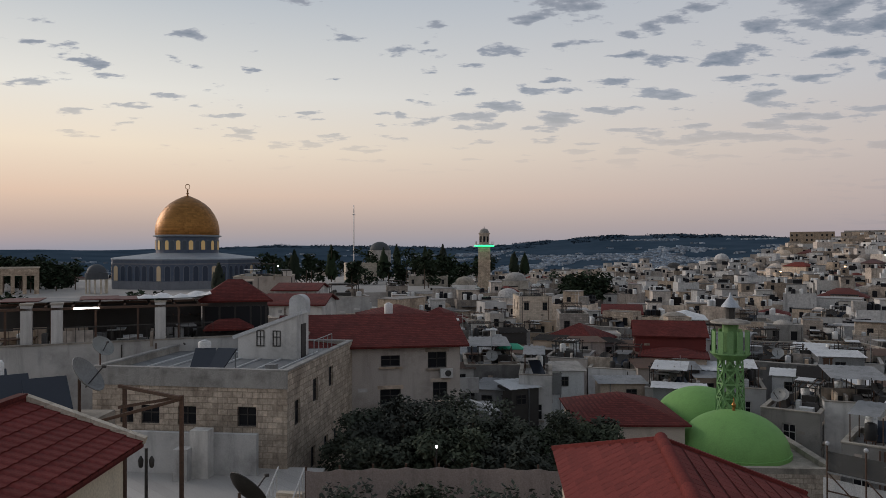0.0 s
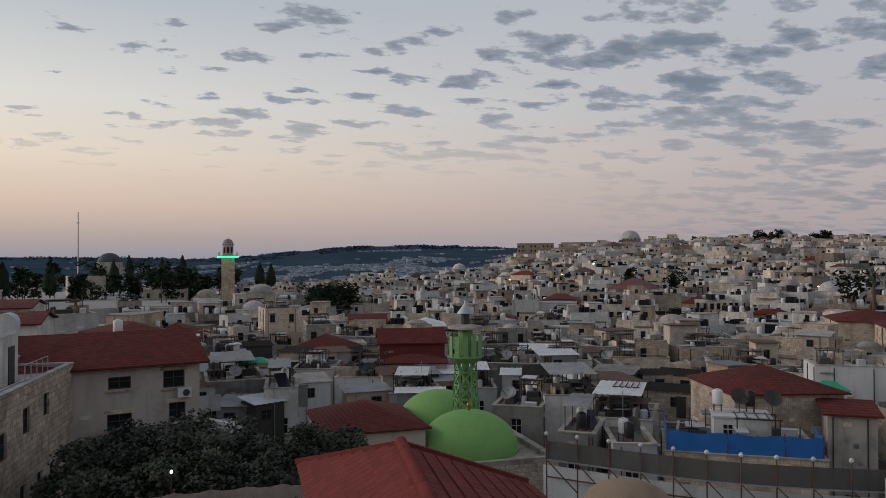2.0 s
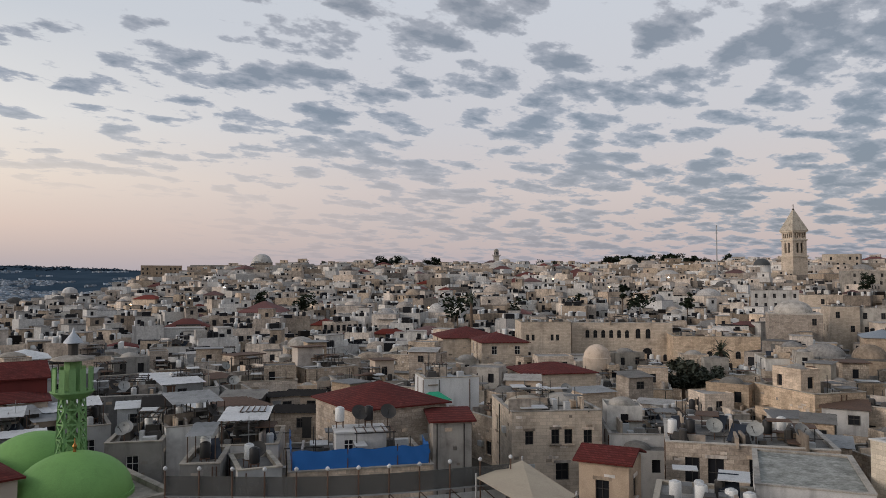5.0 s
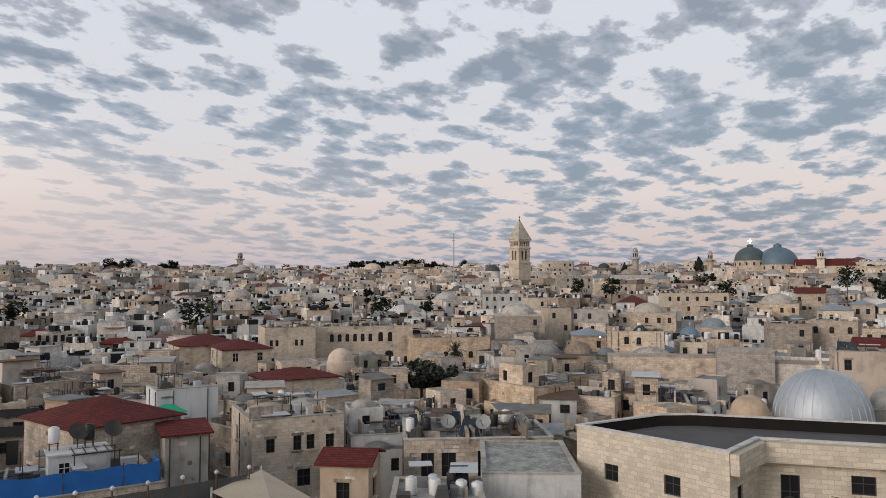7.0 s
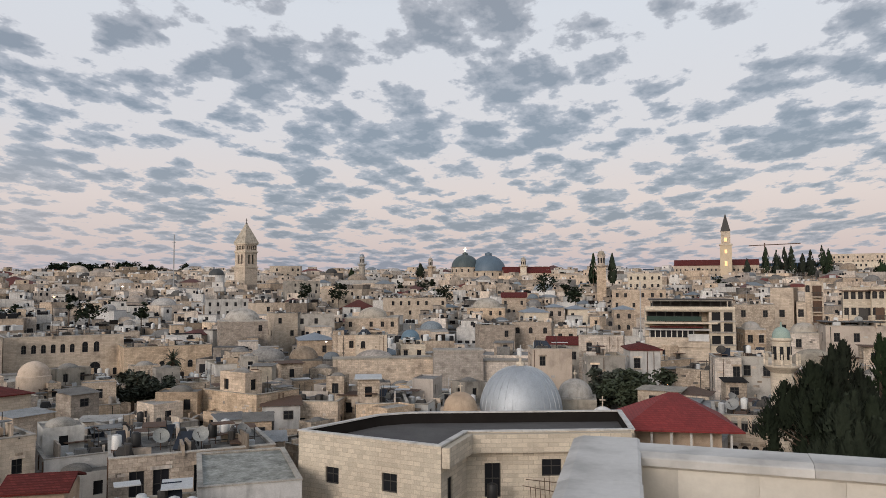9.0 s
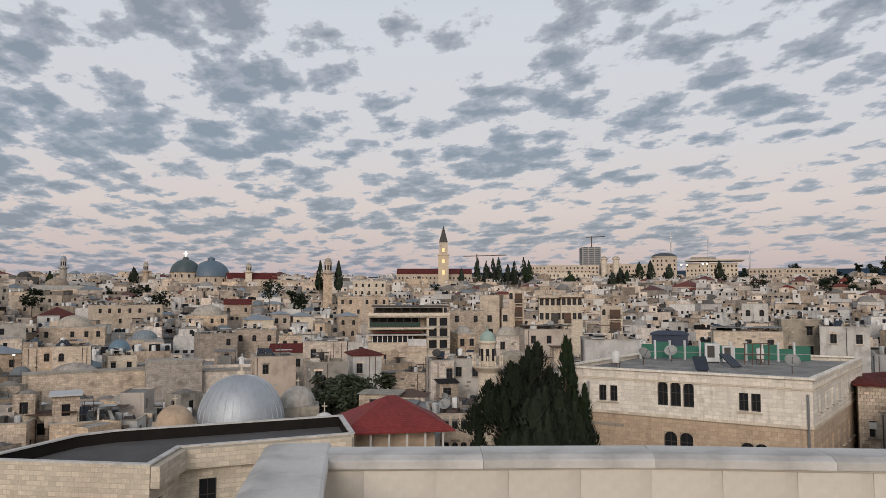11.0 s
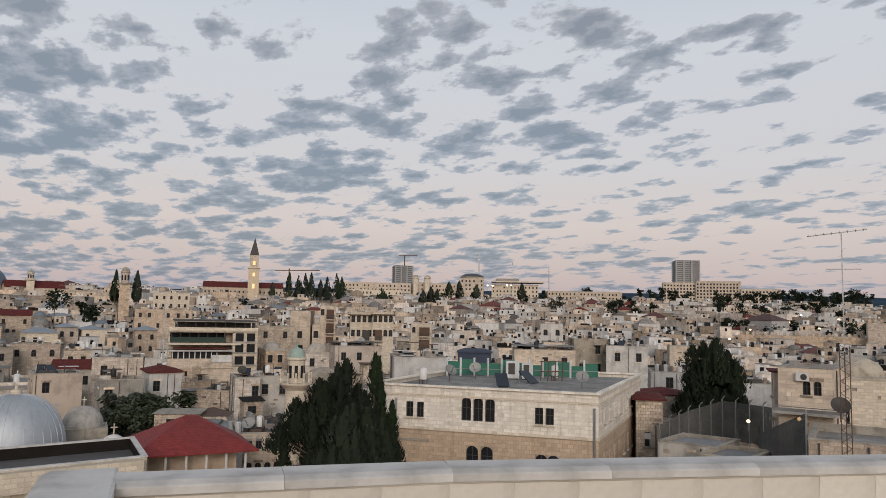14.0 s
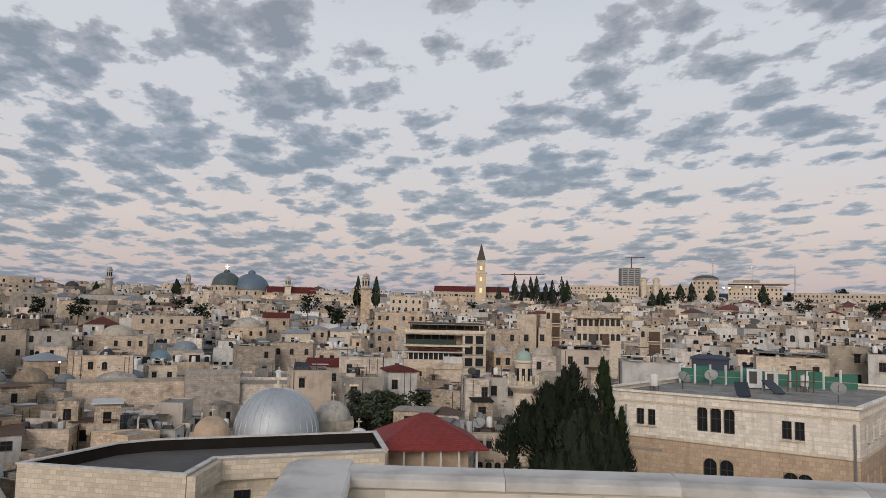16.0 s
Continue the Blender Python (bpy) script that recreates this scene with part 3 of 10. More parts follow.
def house(m, w, d, h, walls=STONE, roof="flat", windows=None, label="", group="", arched=False, rng=random, roof_mat=None, pitch=0.28,
          parapet=0.45, light=False, eaves=0.35, name="house", category="house", litter=True):
    """A house with its base at m, w wide along x, d deep along y, h to the top of its walls. windows: for the sides
    front, right, back, left, holes (along, sill, width, height)."""
    ob = thing(name, m, label or "flat-roofed limestone town house", category, group)
    if windows is None:
        windows = [rows_of_windows(w, h, rng=rng), rows_of_windows(d, h, rng=rng), [], rows_of_windows(d, h, rng=rng)]
    cs = [(-w / 2, -d / 2), (w / 2, -d / 2), (w / 2, d / 2), (-w / 2, d / 2)]
    s = Solid()
    for k in range(4):
        s.wall(cs[k], cs[(k + 1) % 4], -1.5, h, [(u, z + 1.5, a, b) for u, z, a, b in windows[k]])
    part("wall", s, walls, ob)
    if math.hypot(*m.translation.xy) < 150:
        FACES.append((m, w, d, h, windows, walls))
    r = Solid()
    if roof == "flat":
        deck = h - parapet
        r.box(0, 0, deck - 0.2, w - 0.02, d - 0.02, 0.2, 0)
        part("roof", r, [roof_mat or ROOF_DECK], ob, "grey screed roof behind a low parapet")
        rim = lambda k: [(-w / 2 + k, -d / 2 + k), (w / 2 - k, -d / 2 + k), (w / 2 - k, d / 2 - k), (-w / 2 + k, d / 2 - k)]
        r = Solid().ring(rim(0.012), rim(0.24), deck, h + 0.003).ring(rim(-0.05), rim(0.29), h + 0.005, h + 0.09)
        if math.hypot(*m.translation.xy) < 250 and w > 3 and litter:
            ROOFS.append((m, w - 0.6, d - 0.6, deck))
        part("parapet", r, [STONE_GREY if walls is not STONE_PALE else STONE_PALE], ob)
    elif roof == "hip":
        r.hip(0, 0, h, w + 2 * eaves, d + 2 * eaves, min(w, d) * pitch, 0, ridge=max(0.0, 1 - min(w, d) / max(w, d)))
        part("roof", r, [roof_mat or TILE_RED], ob, "hipped red tiled roof")
    elif roof == "gable":
        a, b, hh = w / 2 + eaves, d / 2 + eaves, min(w, d) * pitch
        r.add([(-a, -b, h), (a, -b, h), (a, 0, h + hh), (-a, 0, h + hh), (-a, b, h), (a, b, h),
               (-a, -b, h + 0.14), (a, -b, h + 0.14), (a, 0, h + hh + 0.14), (-a, 0, h + hh + 0.14), (-a, b, h + 0.14), (a, b, h + 0.14)],
              [(6, 7, 8, 9), (9, 8, 11, 10), (3, 2, 1, 0), (4, 5, 2, 3), (0, 1, 7, 6), (5, 4, 10, 11), (1, 2, 8, 7), (2, 5, 11, 8), (3, 0, 6, 9), (4, 3, 9, 10)], 0)
        r.add([(-w / 2, -d / 2, h), (-w / 2, d / 2, h), (-w / 2, 0, h + hh * 0.95), (w / 2, -d / 2, h), (w / 2, d / 2, h), (w / 2, 0, h + hh * 0.95)], [(1, 0, 2), (3, 4, 5)], 1)
        part("roof", r, [roof_mat or TILE_RED, walls], ob, "red tiled gable roof")
    elif roof == "dome":
        r.box(0, 0, h - 0.25, w + 0.1, d + 0.1, 0.25, 1)
        q = min(w, d) * 0.42
        r.lathe(0, 0, [(q + 0.12, h), (q + 0.12, h + 0.25), (q, h + 0.26)], 20, 1)
        r.dome(0, 0, h + 0.25, q, q * 0.62, 20, 6, 0)
        part("roof", r, [roof_mat or STONE_GREY, STONE_GREY], ob, "shallow plastered stone dome")
    for k, (px, py, turn) in enumerate(((-w / 2, -d / 2, 0), (w / 2, -d / 2, 90), (w / 2, d / 2, 180), (-w / 2, d / 2, 270))):
        c, sn = math.cos(radians(turn)), math.sin(radians(turn))
        side = w if k % 2 == 0 else d
        for u, z, a, b in windows[k]:
            if u - a / 2 <= 0.05 or u + a / 2 >= side - 0.05 or z + b >= h - 0.05:
                continue
            x, y = px + c * u - sn * 0.15, py + sn * u + c * 0.15
            part("window", window_mesh(a, b, arched, light), None, ob, m=pose(x, y, z, 0, 0, turn))
    return ob


# ---- what stands on the roofs ----
def make_tank(white=True):
    ob = thing("water_tank", Matrix(), "white cylindrical water tank on a roof stand" if white else "black plastic water tank on a roof", "water tank", "roof water tanks")
    s = Solid().lathe(0, 0, [(0.31, 0.5), (0.34, 0.55), (0.34, 1.4), (0.30, 1.47)], 14)
    barrel = part("barrel", s, WHITE_TANK if white else BLACK_PLASTIC, ob)
    part("lid", Solid().lathe(0, 0, [(0.2, 1.475), (0.2, 1.52), (0.08, 1.56)], 12), BLACK_PLASTIC if not white else SHEET_WHITE, barrel)
    s = Solid()
    for x, y in ((-0.24, -0.24), (0.24, -0.24), (0.24, 0.24), (-0.24, 0.24)):
        s.box(x, y, 0, 0.05, 0.05, 0.5)
    s.box(0, 0, 0.44, 0.6, 0.6, 0.06)
    part("stand", s, RUST, ob)
    return ob


def make_solar():
    ob = thing("solar_collector", Matrix(), "tilted dark solar water heater panel", "solar panel", "roof solar panels")
    s = Solid()
    s.add([(-0.55, -0.9, 0.15), (0.55, -0.9, 0.15), (0.55, 0.75, 1.15), (-0.55, 0.75, 1.15), (-0.55, -0.86, 0.08), (0.55, -0.86, 0.08), (0.55, 0.79, 1.08), (-0.55, 0.79, 1.08)],
          [(0, 1, 2, 3), (7, 6, 5, 4), (0, 4, 5, 1), (1, 5, 6, 2), (2, 6, 7, 3), (3, 7, 4, 0)])
    part("panel", s, SOLAR, ob)
    s = Solid()
    for x in (-0.5, 0.5):
        s.beam((x, 0.72, 0), (x, 0.72, 1.1), 0.05).beam((x, -0.85, 0), (x, -0.85, 0.12), 0.05).beam((x, -0.85, 0.02), (x, 0.72, 0.02), 0.05)
    part("frame", s, STEEL, ob)
    return ob


def make_dish(dark=False):
    ob = thing("satellite_dish", Matrix(), "grey satellite dish on a short pole" if not dark else "dark rusty satellite dish on a pole", "satellite dish", "satellite dishes")
    s = Solid()
    pr = [(0.02, 0.0), (0.25, 0.035), (0.45, 0.11), (0.6, 0.2), (0.6, 0.225), (0.45, 0.135), (0.25, 0.06), (0.02, 0.025)]
    s.lathe(0, 0, pr, 18)
    part("reflector", s, DISH_GREY if not dark else FRAME_DARK, ob, m=pose(0, -0.1, 1.0, 52, 0, 12))
    s = Solid().beam((0, 0, 0), (0, 0, 1.05), 0.06)
    part("pole", s, RUST, ob)
    s = Solid().beam((0, -0.2, 0.75), (0, -0.75, 1.35), 0.03).box(0, -0.78, 1.32, 0.08, 0.1, 0.08)
    part("feed_arm", s, FRAME_DARK, ob)
    return ob


def make_aerial():
    ob = thing("tv_aerial", Matrix(), "thin metal television aerial on a mast", "antenna", "television aerials")
    s = Solid().beam((0, 0, 0), (0, 0, 3.2), 0.04)
    part("mast", s, STEEL, ob)
    s = Solid().beam((-0.7, 0, 2.9), (0.7, 0, 2.9), 0.025)
    for i in range(7):
        s.beam((-0.6 + 0.2 * i, -0.3, 2.9), (-0.6 + 0.2 * i, 0.3, 2.9), 0.015)
    part("yagi", s, STEEL, ob)
    return ob


KIT = {}


def put_kit(kind, m):
    """Places one of the roof things; the first of a kind is the pattern for the rest."""
    makers = {"white_tank": lambda: make_tank(True), "black_tank": lambda: make_tank(False), "solar": make_solar, "dish": make_dish, "dark_dish": lambda: make_dish(True), "aerial": make_aerial}
    if kind not in KIT:
        KIT[kind] = makers[kind]()
        KIT[kind].matrix_world = m
        return KIT[kind]
    return copy_thing(KIT[kind], m)


def clutter(m, w, d, z, rng, n):
    """Sets n things about a flat roof."""
    for _ in range(n):
        kind = rng.choice(["white_tank", "white_tank", "white_tank", "black_tank", "solar", "solar", "dish", "dark_dish", "aerial"])
        put_kit(kind, m @ pose(rng.uniform(-w / 2 + 0.9, w / 2 - 0.9), rng.uniform(-d / 2 + 0.9, d / 2 - 0.9), z, 0, 0, rng.uniform(-40, 40)))


# ---- trees ----
def leaves(s, cx, cy, cz, rx, ry, rz, n, size, rng, slot=0):
    """n small leaf sprays scattered through an ellipsoid, denser near its skin."""
    for _ in range(n):
        a, u = rng.uniform(0, 2 * math.pi), rng.uniform(-1, 1)
        k = rng.random() ** 0.4
        q = math.sqrt(1 - u * u)
        x, y, z = cx + rx * k * q * math.cos(a), cy + ry * k * q * math.sin(a), cz + rz * k * u
        b, t, sz = rng.uniform(0, 6.28), rng.uniform(-0.9, 0.9), size * rng.uniform(0.6, 1.3)
        dx, dy, dz = math.cos(b) * sz, math.sin(b) * sz, math.sin(t) * sz
        ex, ey, ez = -math.sin(b) * sz * 0.5, math.cos(b) * sz * 0.5, math.cos(t * 2) * sz * 0.5
        s.add([(x - dx, y - dy, z - dz), (x + ex, y + ey, z + ez), (x + dx, y + dy, z + dz), (x - ex, y - ey, z - ez)], [(0, 1, 2, 3)], slot)


def tree(az, r, z, height, spread, label, rng, leaf=None, clumps=26, per=150, size=0.22, name="tree"):
    """A broad tree: a forked trunk and a crown of clumps of leaves with gaps."""
    ob = thing(name, stand(az, r, z), label, "tree")
    t = Solid()
    t.lathe(0, 0, [(0.30, -0.5), (0.22, height * 0.2), (0.16, height * 0.42)], 9)
    c = Solid()
    for i in range(clumps):
        a, k = rng.uniform(0, 6.28), math.sqrt(rng.random())
        zz = height * rng.uniform(0.38, 0.9)
        rr = spread * k * math.sqrt(max(0.08, 1 - ((zz / height - 0.52) / 0.5) ** 2))
        x, y = rr * math.cos(a), rr * math.sin(a)
        if i % 3 == 0:
            t.beam((0, 0, height * 0.36), (x * 0.85, y * 0.85, zz), 0.09)
        q = spread * rng.uniform(0.2, 0.36)
        leaves(c, x, y, zz, q, q, q * 0.75, per, size, rng)
    part("trunk", t, BARK, ob)
    part("crown", c, leaf or LEAF, ob)
    return ob


def cypress(az, r, z, height, width, label, rng, n=1600, size=0.3, bushy=0.0):
    """A dense upright cypress: many small sprays round a tapering column, with an uneven outline."""
    ob = thing("cypress_tree", stand(az, r, z), label, "tree")
    part("trunk", Solid().lathe(0, 0, [(0.22, -0.5), (0.15, height * 0.4), (0.04, height * 0.93)], 8), BARK, ob)
    c = Solid()
    lobes = [(rng.uniform(0, 6.28), rng.uniform(0.1, 0.95)) for _ in range(int(16 + 24 * bushy))]
    for _ in range(n):
        a0, h0 = rng.choice(lobes)
        h = min(0.985, max(0.04, rng.gauss(h0, 0.09)))
        rad = width / 2 * (1 - h ** 2.2) * (0.55 + 0.45 * min(1, h / 0.18)) * rng.uniform(0.45, 1.05)
        a = rng.gauss(a0, 0.75)
        x, y, zz = rad * math.cos(a), rad * math.sin(a), h * height
        sz = size * rng.uniform(0.6, 1.4)
        dx, dy = math.cos(a) * sz * 0.35, math.sin(a) * sz * 0.35
        ex, ey = -math.sin(a) * sz * 0.4, math.cos(a) * sz * 0.4
        c.add([(x - ex, y - ey, zz - sz * 0.5), (x + dx, y + dy, zz), (x + ex, y + ey, zz + sz * 0.4), (x + dx * 0.6, y + dy * 0.6, zz + sz * 1.2), (x - ex, y - ey, zz + sz * 0.3)], [(0, 1, 2, 3, 4)])
    part("crown", c, LEAF_DARK, ob)
    return ob


def evergreen(az, r, z, height, width, label, rng, lobes=26, per=260, size=0.3):
    """A broad, ragged evergreen: many upright lobes of foliage of uneven height round one trunk."""
    ob = thing("evergreen_tree", stand(az, r, z), label, "tree")
    t = Solid().lathe(0, 0, [(0.3, -0.5), (0.22, height * 0.3), (0.08, height * 0.8)], 8)
    c = Solid()
    for i in range(lobes):
        f = i / lobes
        k = math.sqrt(rng.random()) * (0.25 if i < 3 else 1.0)
        a = rng.uniform(0, 6.28)
        x, y = width / 2 * k * math.cos(a), width / 2 * k * math.sin(a)
        top = height * (1 - 0.42 * k ** 2.0) * (rng.uniform(0.88, 1.0) if i < 3 else rng.uniform(0.3, 0.94))
        tall, fat = height * rng.uniform(0.16, 0.34), width * rng.uniform(0.08, 0.2)
        t.beam((0, 0, top * 0.35), (x * 0.8, y * 0.8, top - tall * 0.7), 0.08)
        for _ in range(per):
            h = rng.random() ** 0.8
            q = fat * (1 - h ** 1.6) * rng.uniform(0.3, 1.5)
            b = rng.uniform(0, 6.28)
            px, py, pz = x + q * math.cos(b), y + q * math.sin(b), top - tall + h * tall
            sz = size * rng.uniform(0.5, 1.3)
            dx, dy = math.cos(b) * sz * 0.4, math.sin(b) * sz * 0.4
            ex, ey = -math.sin(b) * sz * 0.3, math.cos(b) * sz * 0.3
            c.add([(px - ex, py - ey, pz - sz * 0.3), (px + ex, py + ey, pz - sz * 0.2), (px + dx * 1.2, py + dy * 1.2, pz + sz * 0.8)], [(0, 1, 2)])
    part("trunk", t, BARK, ob)
    part("crown", c, LEAF_DARK, ob)
    return ob

# ---- the terrace from which the view is taken ----
CORNER = (3.78, -0.62)
ALONG = (-0.302, -0.953)      # the far parapet's way
ACROSS = (-0.977, 0.212)      # the side parapet's way
BEND = 1.57                   # where the far parapet turns


def terrace():
    floor = EYE - 1.72
    cx, cy = CORNER
    b = Solid()
    pts = [(cx, cy), (cx + ACROSS[0] * 9, cy + ACROSS[1] * 9), (cx + ACROSS[0] * 9 + ALONG[0] * 14, cy + ACROSS[1] * 9 + ALONG[1] * 14), (cx + ALONG[0] * BEND - 0.397 * 12.4, cy + ALONG[1] * BEND - 0.918 * 12.4), (cx + ALONG[0] * BEND, cy + ALONG[1] * BEND)]
    b.prism(pts, -1.0, floor)
    whole("terrace_building", b, STONE_PALE, Matrix(), "pale stone building under a roof terrace", "building", kind="structure")
    for nm, way, length in (("parapet_far", ALONG, 11.6), ("parapet_side", ACROSS, 6.0)):
        far = nm == "parapet_far"
        ob = thing(nm, pose(cx, cy, floor, 0, 0, math.degrees(math.atan2(way[1], way[0]))), "pale stone roof parapet with jointed coping slabs", "parapet", kind="structure")
        # the far parapet turns slightly inwards beyond its second slab
        turn = pose(BEND, 0, 0, 0, 0, -5.8) @ pose(-BEND, 0, 0)
        mid, wide = (-0.045, 0.16) if far else (0.0, 0.20)
        if far:
            part("wall", Solid().box(BEND / 2, mid, 0, BEND, wide, 0.985), PARAPET, ob)
            part("wall", Solid().box((BEND + length) / 2, mid, 0, length - BEND, wide - 0.004, 0.983), PARAPET, ob, m=turn)
        else:
            part("wall", Solid().box(length / 2, 0, 0, length, 0.20, 0.985), PARAPET, ob)
        fm = Solid().box(0.155, 0, 0, 0.3085, 0.024, 0.97).data("facing_slab", PARAPET)
        for i in range(int(length / 0.31)):
            m = pose(0.31 * i, -0.117, 0.0)
            part("facing_slab", fm, None, ob, m=turn @ m if far and 0.31 * i > BEND - 0.2 else m)
        cs, step, first = Solid(), (0.75 if far else 0.81), (0.07 if far else -0.13)
        y0, y1 = (-0.158, 0.077) if far else (-0.15, 0.15)
        sec = [(y0, 0.0), (y1, 0.0), (y1, 0.042), (y1 - 0.012, 0.05), (y0 + 0.045, 0.05), (y0 + 0.006, 0.036), (y0, 0.03)]
        k = len(sec)
        cs.add([(x, y, z) for x in (0.001, step - 0.001) for y, z in sec], [tuple(range(k - 1, -1, -1)), tuple(range(k, 2 * k))] + [(q, (q + 1) % k, k + (q + 1) % k, k + q) for q in range(k)])
        cm = cs.data("coping_slab", COPING, smooth=False)
        rg = random.Random(3)
        for i in range(int((length - first) / step)):
            at = first + step * i
            m = pose(at, rg.uniform(-0.003, 0.003), (0.985 if far else 0.990) + rg.uniform(-0.002, 0.002), 0, 0, rg.uniform(-0.15, 0.15))
            part("coping_slab", cm, None, ob, m=turn @ m if far and at > BEND - 0.1 else m)


terrace()


# ---- the golden shrine on its platform ----
def shrine():
    r = 236.0
    m = stand(-19.1, r, 0)
    keep_clear(-19.1, r, 75)
    g = Solid().prism([(-72, -50), (72, -50), (72, 60), (-72, 60)], -1, EYE - 11.2)
    whole("platform", g, PAVING, m, "pale paved raised stone platform", "platform", kind="structure")
    ob = thing("domed_shrine", m @ pose(0, 0, EYE - 11.5, 0, 0, 6), "octagonal shrine with blue tiled walls and a gilded dome", "shrine")
    R = 25.5
    s = Solid()
    oct_ = [(R * math.cos(math.pi / 8 + i * math.pi / 4), R * math.sin(math.pi / 8 + i * math.pi / 4)) for i in range(8)]
    side = 2 * R * math.sin(math.pi / 8)
    s.prism(oct_, 0, 8.4, 0)
    s.prism([(x * 1.004, y * 1.004) for x, y in oct_], 0, 2.6, 1)
    s.prism([(x * 1.006, y * 1.006) for x, y in oct_], 7.2, 7.5, 1)
    part("wall", s, [TILE_BLUE, mat("veined_marble_facing", (0.20, 0.21, 0.23), (0.13, 0.14, 0.16), rough=0.4, stain=0.3)], ob, "blue tiled octagonal wall on a marble base")

    def arch(wd, ht, pane, rim):
        """An arched panel with a raised surround, facing -y."""
        q = Solid()
        for k, y0, slot in ((1.0, -0.10, 0), (0.80, -0.16, 1)):
            e = [(-wd / 2 * k, 0), (wd / 2 * k, 0)] + [(wd / 2 * k * math.cos(t * math.pi / 8), ht - wd / 2 + wd / 2 * k * math.sin(t * math.pi / 8)) for t in range(9)]
            n = len(e)
            q.add([(x, y, z) for y in (0.0, y0) for x, z in e], [tuple(range(n, 2 * n))] + [(t, (t + 1) % n, n + (t + 1) % n, n + t) for t in range(n)], slot)
        return q.data("niche", [rim, pane])
    pale = mat("pale_tile_surround", (0.16, 0.18, 0.21), (0.11, 0.125, 0.15), rough=0.45, stain=0.2)
    dark_niche, lit_niche = arch(1.9, 4.3, mat("deep_blue_grille", (0.03, 0.04, 0.065), (0.045, 0.06, 0.09), rough=0.4, stain=0), pale), arch(1.9, 4.3, LIT_GRILLE, pale)
    for i in range(8):
        (x0, y0), (x1, y1) = oct_[i], oct_[(i + 1) % 8]
        for k in range(7):
            f = (k + 0.5) / 7
            part("niche", lit_niche if (i * 7 + k) % 6 == 4 else dark_niche, None, ob, m=pose(x0 + (x1 - x0) * f, y0 + (y1 - y0) * f, 2.7, 0, 0, math.degrees(math.atan2(y1 - y0, x1 - x0))))
    s = Solid()
    s.lathe(0, 0, [(R + 0.25, 8.4), (R + 0.25, 8.8), (R - 0.5, 8.9), (10.6, 10.4)], 8, 0, start=0.5)
    part("roof", s, LEAD, ob, "low grey lead roof")
    d = Solid().lathe(0, 0, [(10.15, 9.6), (10.15, 15.0), (10.45, 15.05), (10.45, 15.5)], 48)
    part("drum", d, TILE_BLUE, ob, "blue and gold tiled drum")
    part("drum_cornice", Solid().lathe(0, 0, [(10.2, 15.0), (11.1, 15.2), (11.1, 15.5), (10.3, 15.7)], 48), LEAD, ob)
    wm, lm = arch(1.7, 2.9, mat("drum_tile_panel", (0.05, 0.07, 0.11), (0.10, 0.11, 0.10), rough=0.4, scale=6, stain=0), pale), arch(1.7, 2.9, LIGHT_AMBER, pale)
    for i in range(32):
        a = 2 * math.pi * i / 32
        part("window", wm if i % 2 else lm, None, ob, m=pose(10.13 * math.cos(a), 10.13 * math.sin(a), 11.3, 0, 0, math.degrees(a) + 90))
    pr = [(10.35, 15.5), (10.5, 16.6), (10.4, 18.1), (9.85, 20.0), (8.9, 21.9), (7.5, 23.7), (5.7, 25.2), (3.6, 26.4), (1.6, 27.2), (0.4, 27.6)]
    g = Solid().lathe(0, 0, pr, 64, ribs=0.006)
    part("dome", g, GOLD, ob, "weathered gilded dome")
    f = Solid().lathe(0, 0, [(0.45, 27.4), (0.2, 27.9), (0.5, 28.2), (0.15, 28.7), (0.35, 29.1), (0.1, 29.5)], 10)
    f.lathe(0, 0, [(0.1, 29.4), (0.1, 29.6)], 6)
    for k in range(12):
        a0, a1 = 2 * math.pi * k / 12, 2 * math.pi * (k + 1) / 12
        f.beam((0.75 * math.sin(a0), 0, 30.3 - 0.75 * math.cos(a0)), (0.75 * math.sin(a1), 0, 30.3 - 0.75 * math.cos(a1)), 0.18)
    part("finial", f, GOLD, ob)
    ob.scale = (0.885, 0.885, 1.0)


shrine()


